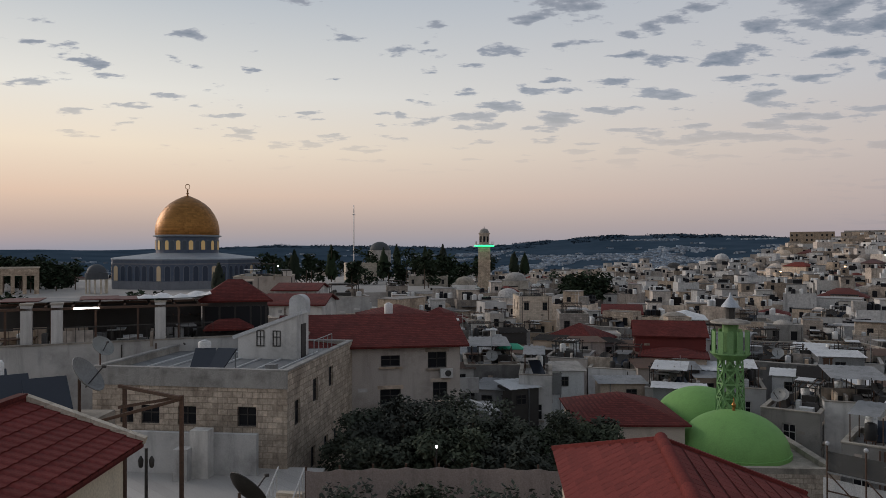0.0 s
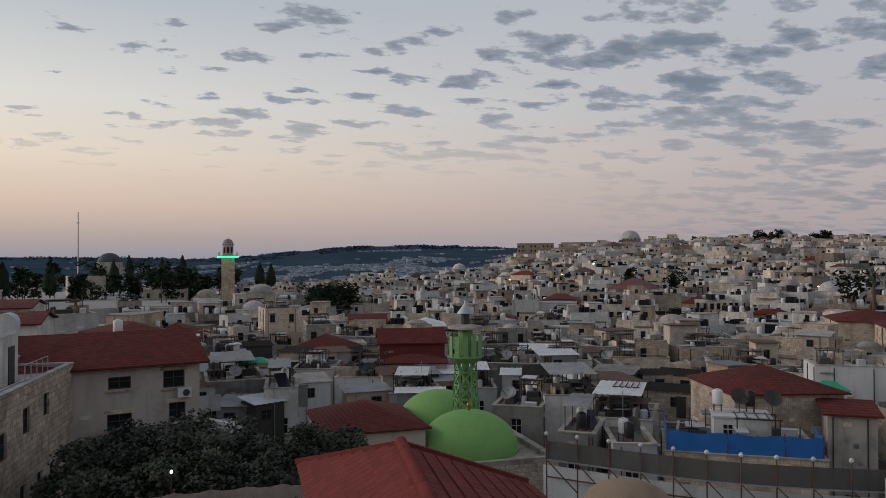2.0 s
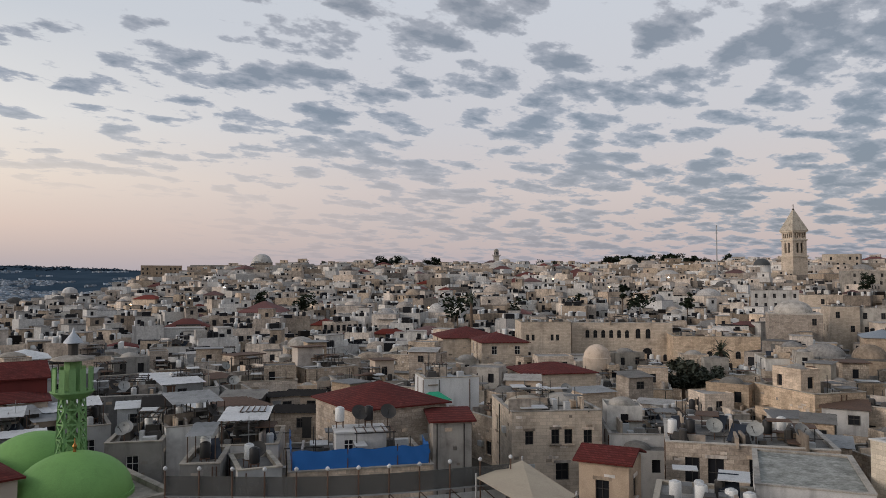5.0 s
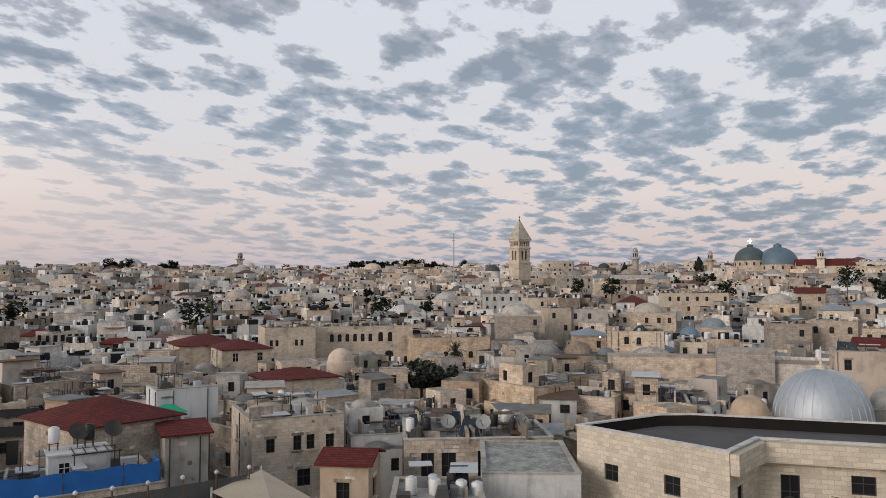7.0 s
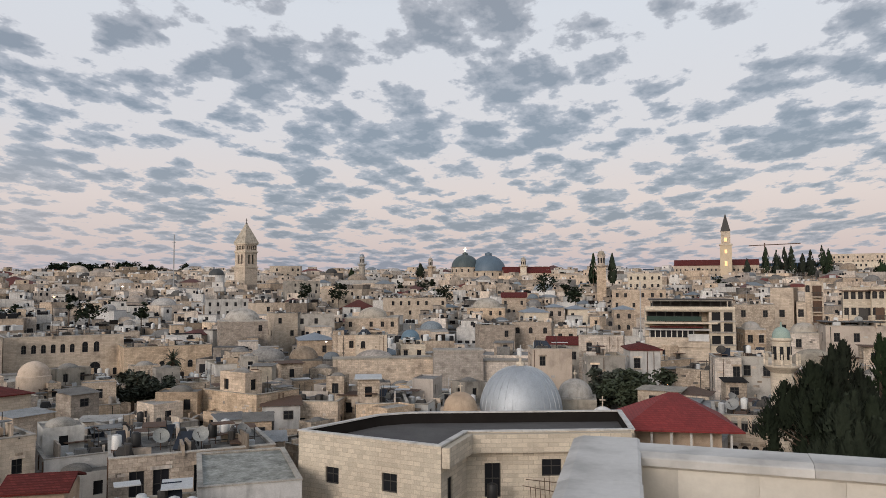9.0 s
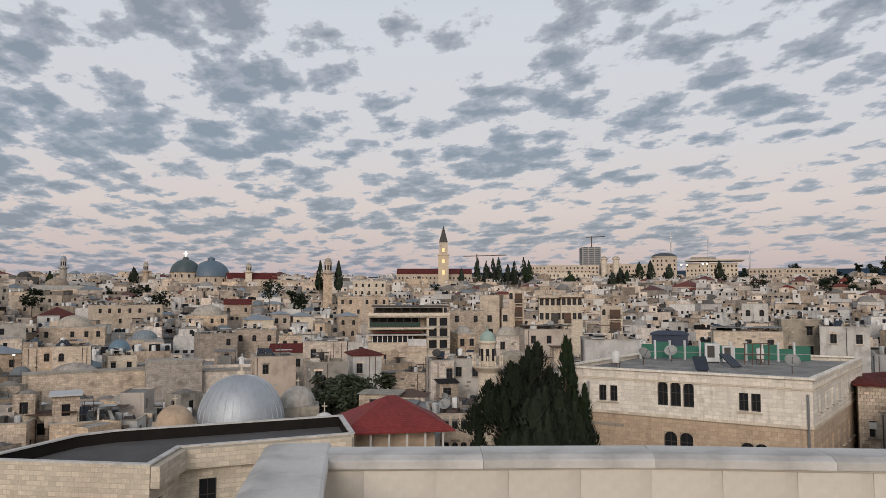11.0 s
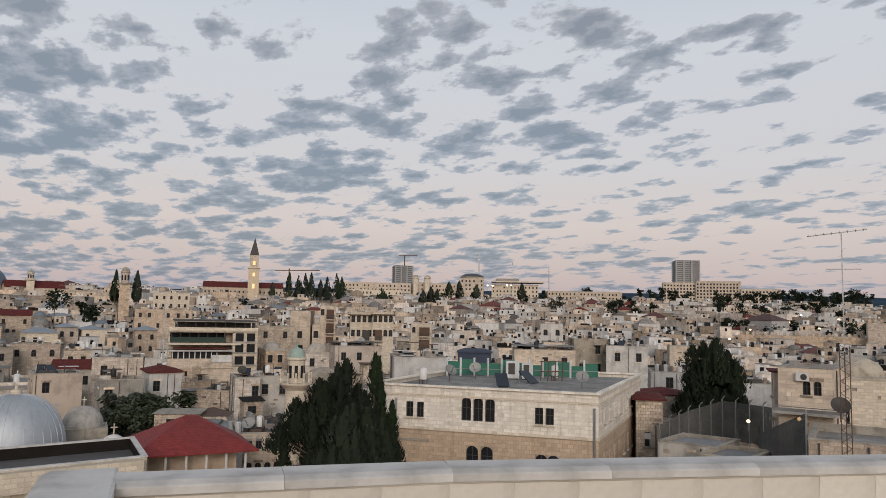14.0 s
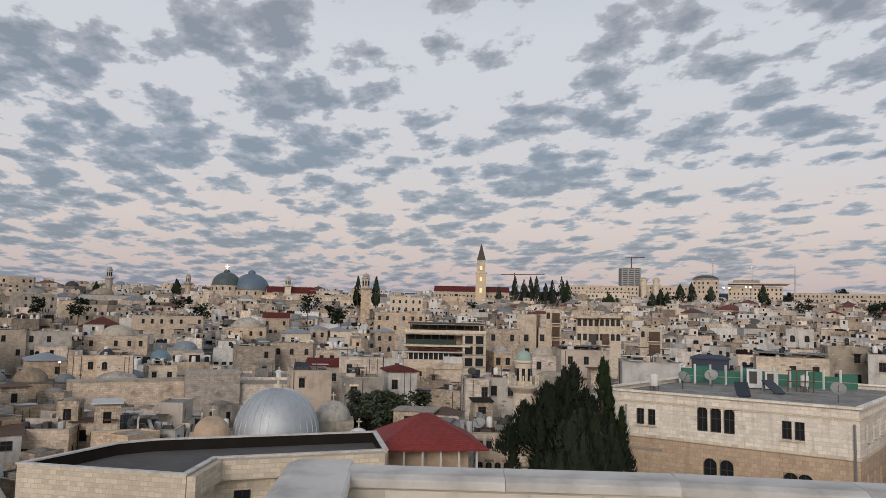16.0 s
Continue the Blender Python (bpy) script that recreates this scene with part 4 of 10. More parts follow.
def minaret(az, r, base, top, width, label, wall=STONE, cap=LEAD, lit=False, kind="round", name="minaret"):
    """A square or round shaft with a gallery, a lantern and a small cap."""
    h = top - base
    ob = thing(name, stand(az, r, base), label, "minaret")
    s = Solid()
    if kind == "square":
        s.box(0, 0, -6, width, width, 6 + h * 0.62)
        s.box(0, 0, h * 0.3, width * 1.08, width * 1.08, 0.4)
    else:
        s.lathe(0, 0, [(width / 2 * 1.1, -6), (width / 2 * 1.1, h * 0.12), (width / 2, h * 0.13), (width / 2, h * 0.62)], 12)
    part("shaft", s, wall, ob)
    g = Solid().lathe(0, 0, [(width * 0.5, h * 0.58), (width * 0.78, h * 0.63), (width * 0.78, h * 0.645), (width * 0.4, h * 0.646)], 12)
    post = Solid().beam((width * 0.74, 0, h * 0.64), (width * 0.74, 0, h * 0.64 + 1.0), 0.14).data("rail_post", wall)
    part("gallery", g, wall, ob)
    for i in range(12):
        part("rail_post", post, None, ob, m=pose(0, 0, 0, 0, 0, i * 30))
    l = Solid().lathe(0, 0, [(width * 0.41, h * 0.64), (width * 0.41, h * 0.84), (width * 0.48, h * 0.85), (width * 0.48, h * 0.87)], 10)
    part("lantern", l, wall, ob)
    op = Solid().box(0, 0, 0, width * 0.16, 0.1, h * 0.11)
    om = op.data("opening", DARK)
    for i in range(8):
        a = i * math.pi / 4
        part("opening", om, None, ob, m=pose(width * 0.40 * math.cos(a), width * 0.40 * math.sin(a), h * 0.69, 0, 0, math.degrees(a) + 90))
    c = Solid().dome(0, 0, h * 0.87, width * 0.4, h * 0.09, 14, 6, power=0.8).lathe(0, 0, [(0.12, h * 0.95), (0.06, h)], 6)
    part("cap", c, cap, ob)
    if lit:
        t = Solid().lathe(0, 0, [(width * 0.80, h * 0.60), (width * 0.82, h * 0.615), (width * 0.80, h * 0.63)], 12)
        part("tube_light", t, LIGHT_GREEN, ob, "glowing green tube light round the gallery")
    return ob


keep_clear(3.2, 240, 2.5)
minaret(3.2, 240, EYE - 9, rise(1.75, 240), 3.9, "square limestone minaret with a green-lit gallery", STONE, STONE_GREY, True, "square")


# ---- the green-domed mosque ----
def green_mosque():
    z = EYE - 13.45
    ob = thing("green_domed_mosque", pose(18.6, 53.5, 0, 0, 0, -3), "low stone mosque with two bright green domes", "mosque")
    w, d = 11.0, 18.0
    s = Solid()
    cs = [(-w / 2, -d / 2), (w / 2, -d / 2), (w / 2, d / 2), (-w / 2, d / 2)]
    for k in range(4):
        s.wall(cs[k], cs[(k + 1) % 4], 0, z, [])
    part("wall", s, STONE_ROUGH, ob)
    s = Solid().box(0, 0, z - 0.3, w - 0.1, d - 0.1, 0.3)
    for x, y, a, b in ((0, -d / 2 + 0.2, w, 0.4), (0, d / 2 - 0.2, w, 0.4), (-w / 2 + 0.2, 0, 0.4, d - 0.8), (w / 2 - 0.2, 0, 0.4, d - 0.8)):
        s.box(x, y, z, a + 0.1, b, 0.35)
    part("roof", s, STONE_GREY, ob, "weathered grey stone roof terrace")
    for (x, y, rad, hh) in ((0.9, -4.2, 3.45, 2.55), (0.9, 3.2, 3.45, 2.75)):
        part("dome", Solid().lathe(x, y, [(rad + 0.1, z), (rad + 0.1, z + 0.25), (rad, z + 0.26)], 40).dome(x, y, z + 0.2, rad, hh, 40, 14), GREEN_PAINT, ob, "bright green painted dome")
    f = Solid().lathe(0.9, -4.2, [(0.12, z + 2.7), (0.08, z + 2.95), (0.16, z + 3.1), (0.05, z + 3.3), (0.03, z + 3.6)], 8)
    part("finial", f, GOLD, ob)


keep_clear(20.0, 56, 13)
green_mosque()


def green_minaret():
    """An open lattice tower of pale green iron with an enclosed gallery and a silver cone."""
    r = 55.0
    ob = thing("lattice_minaret", stand(21.15, r, EYE - 13.1), "pale green open lattice minaret with a silver cap", "minaret")
    H = 9.4
    for i in range(6):
        a = i * math.pi / 3
        c, sn = math.cos(a), math.sin(a)
        part("post", Solid().beam((1.15 * c, 1.15 * sn, 0), (0.9 * c, 0.9 * sn, 5.8), 0.13), GREEN_PALE, ob)
    for lv in range(5):
        s = Solid()
        z0, z1 = 0.9 + lv * 0.98, 0.9 + (lv + 1) * 0.98
        for i in range(6):
            a, b = i * math.pi / 3, (i + 1) * math.pi / 3
            k0, k1 = 1.12 - 0.04 * lv, 1.08 - 0.04 * lv
            p = lambda q, k, z: (k * math.cos(q), k * math.sin(q), z)
            s.beam(p(a, k0, z0), p(b, k1, z1), 0.1).beam(p(b, k0, z0), p(a, k1, z1), 0.1).beam(p(a, k1, z1), p(b, k1, z1), 0.11)
            mid = p((a + b) / 2, k0 * 0.8, (z0 + z1) / 2)
            s.box(mid[0], mid[1], mid[2] - 0.08, 0.22, 0.22, 0.16, 0, (a + b) / 2)
        part("lattice", s, GREEN_PALE, ob)
    g = Solid().lathe(0, 0, [(1.05, 5.5), (1.55, 5.9), (1.55, 6.0), (0.9, 6.02)], 12)
    part("gallery_floor", g, GREEN_PALE, ob)
    for i in range(12):
        a = i * math.pi / 6
        part("panel", Solid().box(0, 0, 0, 0.46, 0.06, 1.5), GREEN_PALE, ob, m=pose(1.42 * math.cos(a), 1.42 * math.sin(a), 5.98, 0, 0, math.degrees(a) + 90))
    part("core", Solid().lathe(0, 0, [(0.3, 0.2), (0.3, 5.8), (0.62, 5.9), (0.62, 8.1)], 10), GREEN_PALE, ob)
    part("canopy", Solid().lathe(0, 0, [(0.7, 7.9), (1.55, 8.0), (1.5, 8.12), (0.6, 8.3)], 12), STONE_GREY, ob, "stained pale canopy ring")
    part("lantern", Solid().lathe(0, 0, [(0.36, 8.2), (0.36, 9.0), (0.55, 9.1)], 10), FRAME_DARK, ob)
    part("cone", Solid().lathe(0, 0, [(0.72, 9.1), (0.66, 9.2), (0.3, 9.6), (0.12, 9.8), (0.04, 10.1)], 14), ZINC, ob, "silver sheet cone")
    ob.scale = (0.86, 0.86, 1.0)
    for i in range(4):
        a = math.pi / 4 + i * math.pi / 2
        part("stay", Solid().beam((2.3 * math.cos(a), 2.3 * math.sin(a), 0), (1.0 * math.cos(a), 1.0 * math.sin(a), 3.0), 0.08), GREEN_PALE, ob)


green_minaret()


# ---- houses that can be told apart, each by bearing, distance and the elevation of its wall head ----
def along(p, q, az):
    """How far along the line from p to q the bearing az is met."""
    a = radians(az)
    dx, dy, wx, wy = q[0] - p[0], q[1] - p[1], math.sin(a), math.cos(a)
    t = (p[1] * wx - p[0] * wy) / (dx * wy - dy * wx)
    return t * math.hypot(dx, dy)


def seat(az0, az1, r, el, depth, turn=0.0):
    """Pose, width and height of a house whose front spans two bearings at distance r."""
    mid = (az0 + az1) / 2
    w = r * 2 * math.tan(radians((az1 - az0) / 2)) / math.cos(radians(turn)) ** 0.5
    x, y = spot(mid, r + depth / 2)
    z = min(land(x, y), rise(el, r) - 2.5)
    TAKEN.append((x, y, math.hypot(w, depth) / 2 * (0.72 if r < 130 else 0.42)))
    return pose(x, y, z, 0, 0, turn - mid), w, rise(el, r) - z


def placed(az0, az1, r, el, depth, walls, roof, label, turn=0.0, **more):
    m, w, h = seat(az0, az1, r, el, depth, turn)
    more.setdefault("rng", random.Random(int(az0 * 10 + r)))
    return house(m, w, depth, h, walls, roof, label=label, **more), m, w, h


def poly_house(name, pts, z0, z1, walls, holes, label, parapet=0.5, deck=ROOF_DECK, rim_in=None, coping=STONE_PALE, arched=(), category="building", light=False):
    """A flat-roofed building on any outline, counter-clockwise. holes: for each edge a list (along, height of sill above z0, width, height)."""
    cx, cy = sum(p[0] for p in pts) / len(pts), sum(p[1] for p in pts) / len(pts)
    ob = thing(name, pose(cx, cy, z0), label, category)
    q = [(x - cx, y - cy) for x, y in pts]
    n = len(q)
    h = z1 - z0
    TAKEN.append((cx, cy, max(math.hypot(*p) for p in q) * 0.8))
    for p in q:
        TAKEN.append((cx + p[0] * 0.6, cy + p[1] * 0.6, max(math.hypot(*p) for p in q) * 0.4))

    def inset(k):
        out = []
        for i in range(n):
            a, b, c = Vector(q[i - 1]), Vector(q[i]), Vector(q[(i + 1) % n])
            u, v = (b - a).normalized(), (c - b).normalized()
            nu, nv = Vector((-u.y, u.x)), Vector((-v.y, v.x))
            bis = (nu + nv)
            bis = bis / max(0.3, bis.dot(nu))
            out.append(tuple(b + bis * k))
        return out
    s = Solid()
    for i in range(n):
        s.wall(q[i], q[(i + 1) % n], 0, h, holes.get(i, []))
    part("wall", s, walls, ob)
    part("roof", Solid().prism(inset(0.05), h - parapet - 0.2, h - parapet), deck, ob)
    part("upstand", Solid().ring(inset(0.015), inset(0.24), h - parapet, h), rim_in or walls, ob)
    part("coping", Solid().ring(inset(-0.06), inset(0.3), h + 0.004, h + 0.10), coping, ob)
    for i in range(n):
        (x0, y0), (x1, y1) = q[i], q[(i + 1) % n]
        L = math.hypot(x1 - x0, y1 - y0)
        ux, uy = (x1 - x0) / L, (y1 - y0) / L
        for u, z, a, b in holes.get(i, []):
            if u - a / 2 < 0.05 or u + a / 2 > L - 0.05:
                continue
            part("window", window_mesh(a, b, i in arched, light), None, ob, m=pose(x0 + ux * u - uy * 0.15, y0 + uy * u + ux * 0.15, z, 0, 0, math.degrees(math.atan2(uy, ux))))
    return ob


# -- the stone house with the flat roof, south-east --
def stone_house():
    u, v = (0.99, -0.139), (0.139, 0.99)
    c = (-7.8, 37.2)
    pts = [(c[0] - u[0] * 10.5, c[1] - u[1] * 10.5), c, (c[0] + v[0] * 12.4, c[1] + v[1] * 12.4), (c[0] - u[0] * 10.5 + v[0] * 12.4, c[1] - u[1] * 10.5 + v[1] * 12.4)]
    z0 = 5.0
    hz = EYE - 8.95 - z0
    holes = {0: [(1.9, hz, 0.75, 0.9), (3.2, hz, 1.0, 0.95), (5.2, hz, 1.0, 0.95), (8.4, hz, 1.0, 1.0)],
             1: [(1.6, hz - 0.2, 0.9, 1.3), (4.6, hz + 0.4, 0.9, 1.3), (7.6, hz + 0.7, 0.9, 1.2), (4.2, hz - 3.2, 0.8, 1.2), (6.6, hz - 3.2, 0.8, 1.2), (8.6, hz - 3.1, 0.8, 1.1)]}
    poly_house("stone_house", pts, z0, EYE - 6.15, STONE_ROUGH, holes, "rough limestone house with a flat grey roof", 0.35, SHEET_GREY, STONE_GREY, CONCRETE, category="house")
    # weathered render band below the coping
    s = Solid()
    s.box(5.25, -0.03, -0.85, 10.6, 0.07, 0.85)
    whole("cement_band", s, CONCRETE, pose(pts[0][0], pts[0][1], EYE - 6.15, 0, 0, -8), "weathered grey cement band along a wall head", "band", kind="structure")
    m = pose(pts[0][0], pts[0][1], EYE - 6.5, 0, 0, -8)
    for i in range(7):
        whole("roof_batten", Solid().box(0, 0, 0, 0.12, 8.6, 0.07), SHEET_WHITE, m @ pose(1.6 + i * 1.25, 5.1, 0.0), "pale raised batten on a grey roof", "batten", "roof battens")
    # stair room on the roof
    ob = thing("stair_room", m @ pose(7.2, 7.4, 0), "white plastered stair room with a sloping roof", "roof room")
    s = Solid()
    s.add([(-2.0, -1.1, 0), (1.6, -1.1, 0), (1.6, 1.1, 0), (-2.0, 1.1, 0), (-2.0, -1.1, 1.25), (1.6, -1.1, 2.6), (1.6, 1.1, 2.6), (-2.0, 1.1, 1.25)],
          [(3, 2, 1, 0), (4, 5, 6, 7), (0, 1, 5, 4), (1, 2, 6, 5), (2, 3, 7, 6), (3, 0, 4, 7)])
    part("wall", s, PLASTER, ob)
    part("roof", Solid().beam((-2.3, 0, 1.25), (1.9, 0, 2.78), 0.16).beam((-2.3, -1.1, 1.25), (1.9, -1.1, 2.78), 0.2), SHEET_WHITE, ob, "white sloping roof edge")
    for x, z in ((-0.6, 0.75), (0.4, 0.75)):
        part("window", window_mesh(0.5, 0.95, False), None, ob, m=pose(x, -1.11, z))
    part("door", Solid().box(0, 0, 0, 0.8, 0.06, 2.0), FRAME_DARK, ob, m=pose(1.62, 0.1, 0, 0, 0, 90))
    ob = thing("water_heater", m @ pose(8.2, 8.6, 2.5), "white arched metal water heater housing", "water tank")
    s = Solid()
    k = [(-0.55, 0), (0.55, 0), (0.55, 0.7)] + [(0.55 * math.cos(a * math.pi / 8), 0.7 + 0.5 * math.sin(a * math.pi / 8)) for a in range(1, 8)] + [(-0.55, 0.7)]
    s.add([(x, y, z) for y in (-0.4, 0.4) for x, z in k], [tuple(range(len(k))), tuple(reversed(range(len(k), 2 * len(k))))] + [(i, (i + 1) % len(k), len(k) + (i + 1) % len(k), len(k) + i) for i in range(len(k))])
    part("housing", s, SHEET_WHITE, ob)
    part("base", Solid().box(0, 0, -2.5, 0.9, 0.7, 2.5), PLASTER, ob)
    put_kit("white_tank", m @ pose(4.9, 2.6, 0))
    put_kit("solar", m @ pose(5.3, 1.6, 0, 0, 0, 15))
    put_kit("solar", m @ pose(6.2, 1.7, 0, 0, 0, -5))
    put_kit("dish", m @ pose(0.3, 0.2, 0.35, 0, 0, 60))
    whole("roof_box", Solid().box(0, 0, 0, 0.5, 0.5, 0.6), SHEET_GREY, m @ pose(9.4, 0.8, 0), "small grey metal box on a roof", "box")
    # rail along the far corner
    ob = thing("roof_rail", m @ pose(9.9, 6.2, 0.35), "thin metal roof railing", "railing")
    for i in range(5):
        part("post", Solid().beam((0, i * 0.9, 0), (0, i * 0.9, 0.8), 0.04), STEEL, ob)
    part("rail", Solid().beam((0, 0, 0.8), (0, 3.6, 0.8), 0.04), STEEL, ob)


stone_house()


# -- court, walls and stairs before the stone house --
def court():
    s = Solid().prism([(-17.5, 25), (-6.3, 25), (-5.9, 37.4), (-17.5, 38.6)], -1, EYE - 11.0)
    whole("court", s, PAVING, Matrix(), "raised paved court before a stone house", "court", kind="structure")
    ob = thing("court_wall", pose(-12.5, 36.6, EYE - 11.0, 0, 0, -6), "low white block wall with a stepped pier", "wall")
    part("wall", Solid().box(-0.8, 0, 0, 8.6, 0.3, 2.0), PLASTER, ob)
    part("pier", Solid().box(0.9, -0.5, 0, 0.9, 0.7, 2.3), PLASTER, ob)
    part("pier", Solid().box(0.2, -1.0, 0, 0.7, 0.7, 1.5), PLASTER, ob)
    ob = thing("kerb_wall", pose(-11.5, 27.6, EYE - 11.0, 0, 0, 0), "low rendered boundary wall with pale coping", "wall")
    part("wall", Solid().box(0, 0, 0, 9.5, 0.25, 0.9), STONE_GREY, ob)
    part("coping", Solid().box(0, 0, 0.9, 9.6, 0.34, 0.08), STONE_PALE, ob)
    # stair with railing
    ob = thing("outdoor_stair", pose(-6.6, 27.5, EYE - 12.5, 0, 0, 82), "outdoor stone stair with white railings", "stair")
    for i in range(10):
        part("step", Solid().box(0.32 * i, 0, 0, 0.33, 1.1, 1.0 + 0.18 * i), STONE_PALE, ob)
    for y in (-0.55, 0.55):
        part("rail", Solid().beam((0, y, 1.9), (3.0, y, 3.6), 0.05), FRAME_WHITE, ob)
        for i in range(8):
            part("baluster", Solid().beam((0.4 * i, y, 1.0 + 0.2 * i), (0.4 * i, y, 1.95 + 0.226 * i), 0.03), FRAME_WHITE, ob)
    put_kit("dark_dish", pose(-5.3, 19.6, EYE - 7.4, 0, 0, 130))
    whole("dish_wall", Solid().box(0, 0, 0, 0.4, 3.0, 12.6), STONE_GREY, pose(-5.3, 20.5, 0), "grey boundary wall top with a dish", "wall")
    ob = thing("lamp_post", pose(-7.6, 19.3, EYE - 8.0), "dark iron lamp post with two lanterns", "street lamp")
    part("pole", Solid().lathe(0, 0, [(0.06, -5), (0.04, 2.9)], 8), FRAME_DARK, ob)
    for x in (-0.14, 0.14):
        part("lantern", Solid().lathe(x, 0, [(0.03, 2.4), (0.06, 2.44), (0.075, 2.6), (0.02, 2.7)], 6), FRAME_DARK, ob)


court()
for a, b in ((-21, 44), (-15, 46), (-12, 32), (-18, 36), (-24, 46), (-9, 30)):
    keep_clear(a, b, 7)


# -- terrace house with the glazed pavilion behind --
def pavilion_house():
    _, m, w, h = placed(-31.5, -10.5, 50, -6.55, 14, PLASTER, "flat", "pale terrace house with a roof pavilion", 3, windows=[[], [], [], []], parapet=0.35)
    for x in (-7.6, -6.0, -0.2):
        ob = thing("pillar", m @ pose(x, -6.6, h - 0.1), "square white plastered roof pillar", "pillar", "terrace pillars")
        part("shaft", Solid().box(0, 0, 0, 0.62, 0.55, 2.5), PLASTER, ob)
        part("cap", Solid().box(0, 0, 2.5, 0.72, 0.65, 0.1), STONE_GREY, ob)
    ob = thing("pergola", m @ pose(-3.5, -4.6, h - 0.3), "dark pergola with sheet roofing over a terrace", "pergola")
    for i in range(9):
        part("beam", Solid().beam((-6 + i * 1.45, -2.2, 2.55), (-6 + i * 1.45, 2.4, 2.75), 0.12), RUST, ob)
    for y in (-2.2, 2.4):
        part("beam", Solid().beam((-6.3, y, 2.45), (6.2, y, 2.45), 0.15), RUST, ob)
    maroon = mat("maroon_sheet_roofing", (0.12, 0.038, 0.034), (0.075, 0.03, 0.028), rough=0.7, stain=0.4)
    for i, (x, z, mt) in enumerate(((-4.6, 2.84, maroon), (-2.3, 2.80, SHEET_GREY), (-0.2, 2.87, maroon), (1.6, 2.83, maroon))):
        part("sheet", Solid().box(x, 0.5 - 0.2 * (i % 2), z, 2.3, 3.6, 0.05, 0, 0.03 * (i - 1.5)), mt, ob)
    cl, n = Solid(), 12
    g = [(2.0 + 4.4 * i / n, -2.3 + 3.4 * j / 6, 2.95 + 0.22 * math.sin(i * 1.1) * math.sin(j * 0.9) + 0.9 * max(0, i / n - 0.72) ** 1.2) for j in range(7) for i in range(n + 1)]
    f = [(j * (n + 1) + i, j * (n + 1) + i + 1, (j + 1) * (n + 1) + i + 1, (j + 1) * (n + 1) + i) for j in range(6) for i in range(n)]
    cl.add(g + [(x, y, z - 0.03) for x, y, z in g], f + [tuple(reversed([q + len(g) for q in t])) for t in f])
    part("cloth", cl, SHEET_WHITE, ob, "white cloth slung over the beams")
    for i in range(5):
        part("post", Solid().box(-5.2 + i * 2.4, -2.1, 0.2, 0.12, 0.12, 2.3), RUST, ob)
    part("back_panel", Solid().box(0, 2.6, 0, 12.5, 0.1, 2.4), FRAME_DARK, ob)
    ob = thing("tube_lamp", m @ pose(-4.4, -6.9, h + 2.1), "lit white tube lamp under a pergola", "lamp")
    part("tube", Solid().box(0, 0, 0, 1.4, 0.1, 0.1), LIGHT_WHITE, ob)
    part("bracket", Solid().box(0, 0.1, 0.02, 0.3, 0.2, 0.14), FRAME_DARK, ob)
    ob = thing("terrace_rail", m @ pose(-3.0, -6.75, h + 0.1), "dark terrace railing between pillars", "railing")
    part("rail", Solid().beam((-6.5, 0, 0.9), (6, 0, 0.9), 0.06), FRAME_DARK, ob)
    for i in range(26):
        part("baluster", Solid().beam((-6.5 + i * 0.5, 0, 0), (-6.5 + i * 0.5, 0, 0.9), 0.03), FRAME_DARK, ob)
    # pavilion
    ob = thing("pavilion", m @ pose(5.0, -2.6, h - 0.3, 0, 0, -8), "dark glazed roof pavilion with a red tiled hip roof", "pavilion")
    part("wall", Solid().box(0, 0, 0, 4.3, 3.8, 2.4), FRAME_DARK, ob, "dark glazed walls")
    for i in range(4):
        part("pane", Solid().box(-1.55 + i * 1.03, -1.92, 0.35, 0.9, 0.05, 1.75), DARK, ob)
    for i in range(3):
        part("pane", Solid().box(2.17, -1.2 + i * 1.2, 0.35, 0.05, 1.0, 1.75), DARK, ob)
    part("roof", Solid().hip(0, 0, 2.4, 5.0, 4.5, 1.5, 0, ridge=0.2), TILE_RED, ob, "red tiled hip roof")
    part("lower_roof", Solid().hip(-0.4, -3.4, 0.7, 3.2, 2.0, 0.7, 0, ridge=0.4), TILE_RED, ob)


pavilion_house()

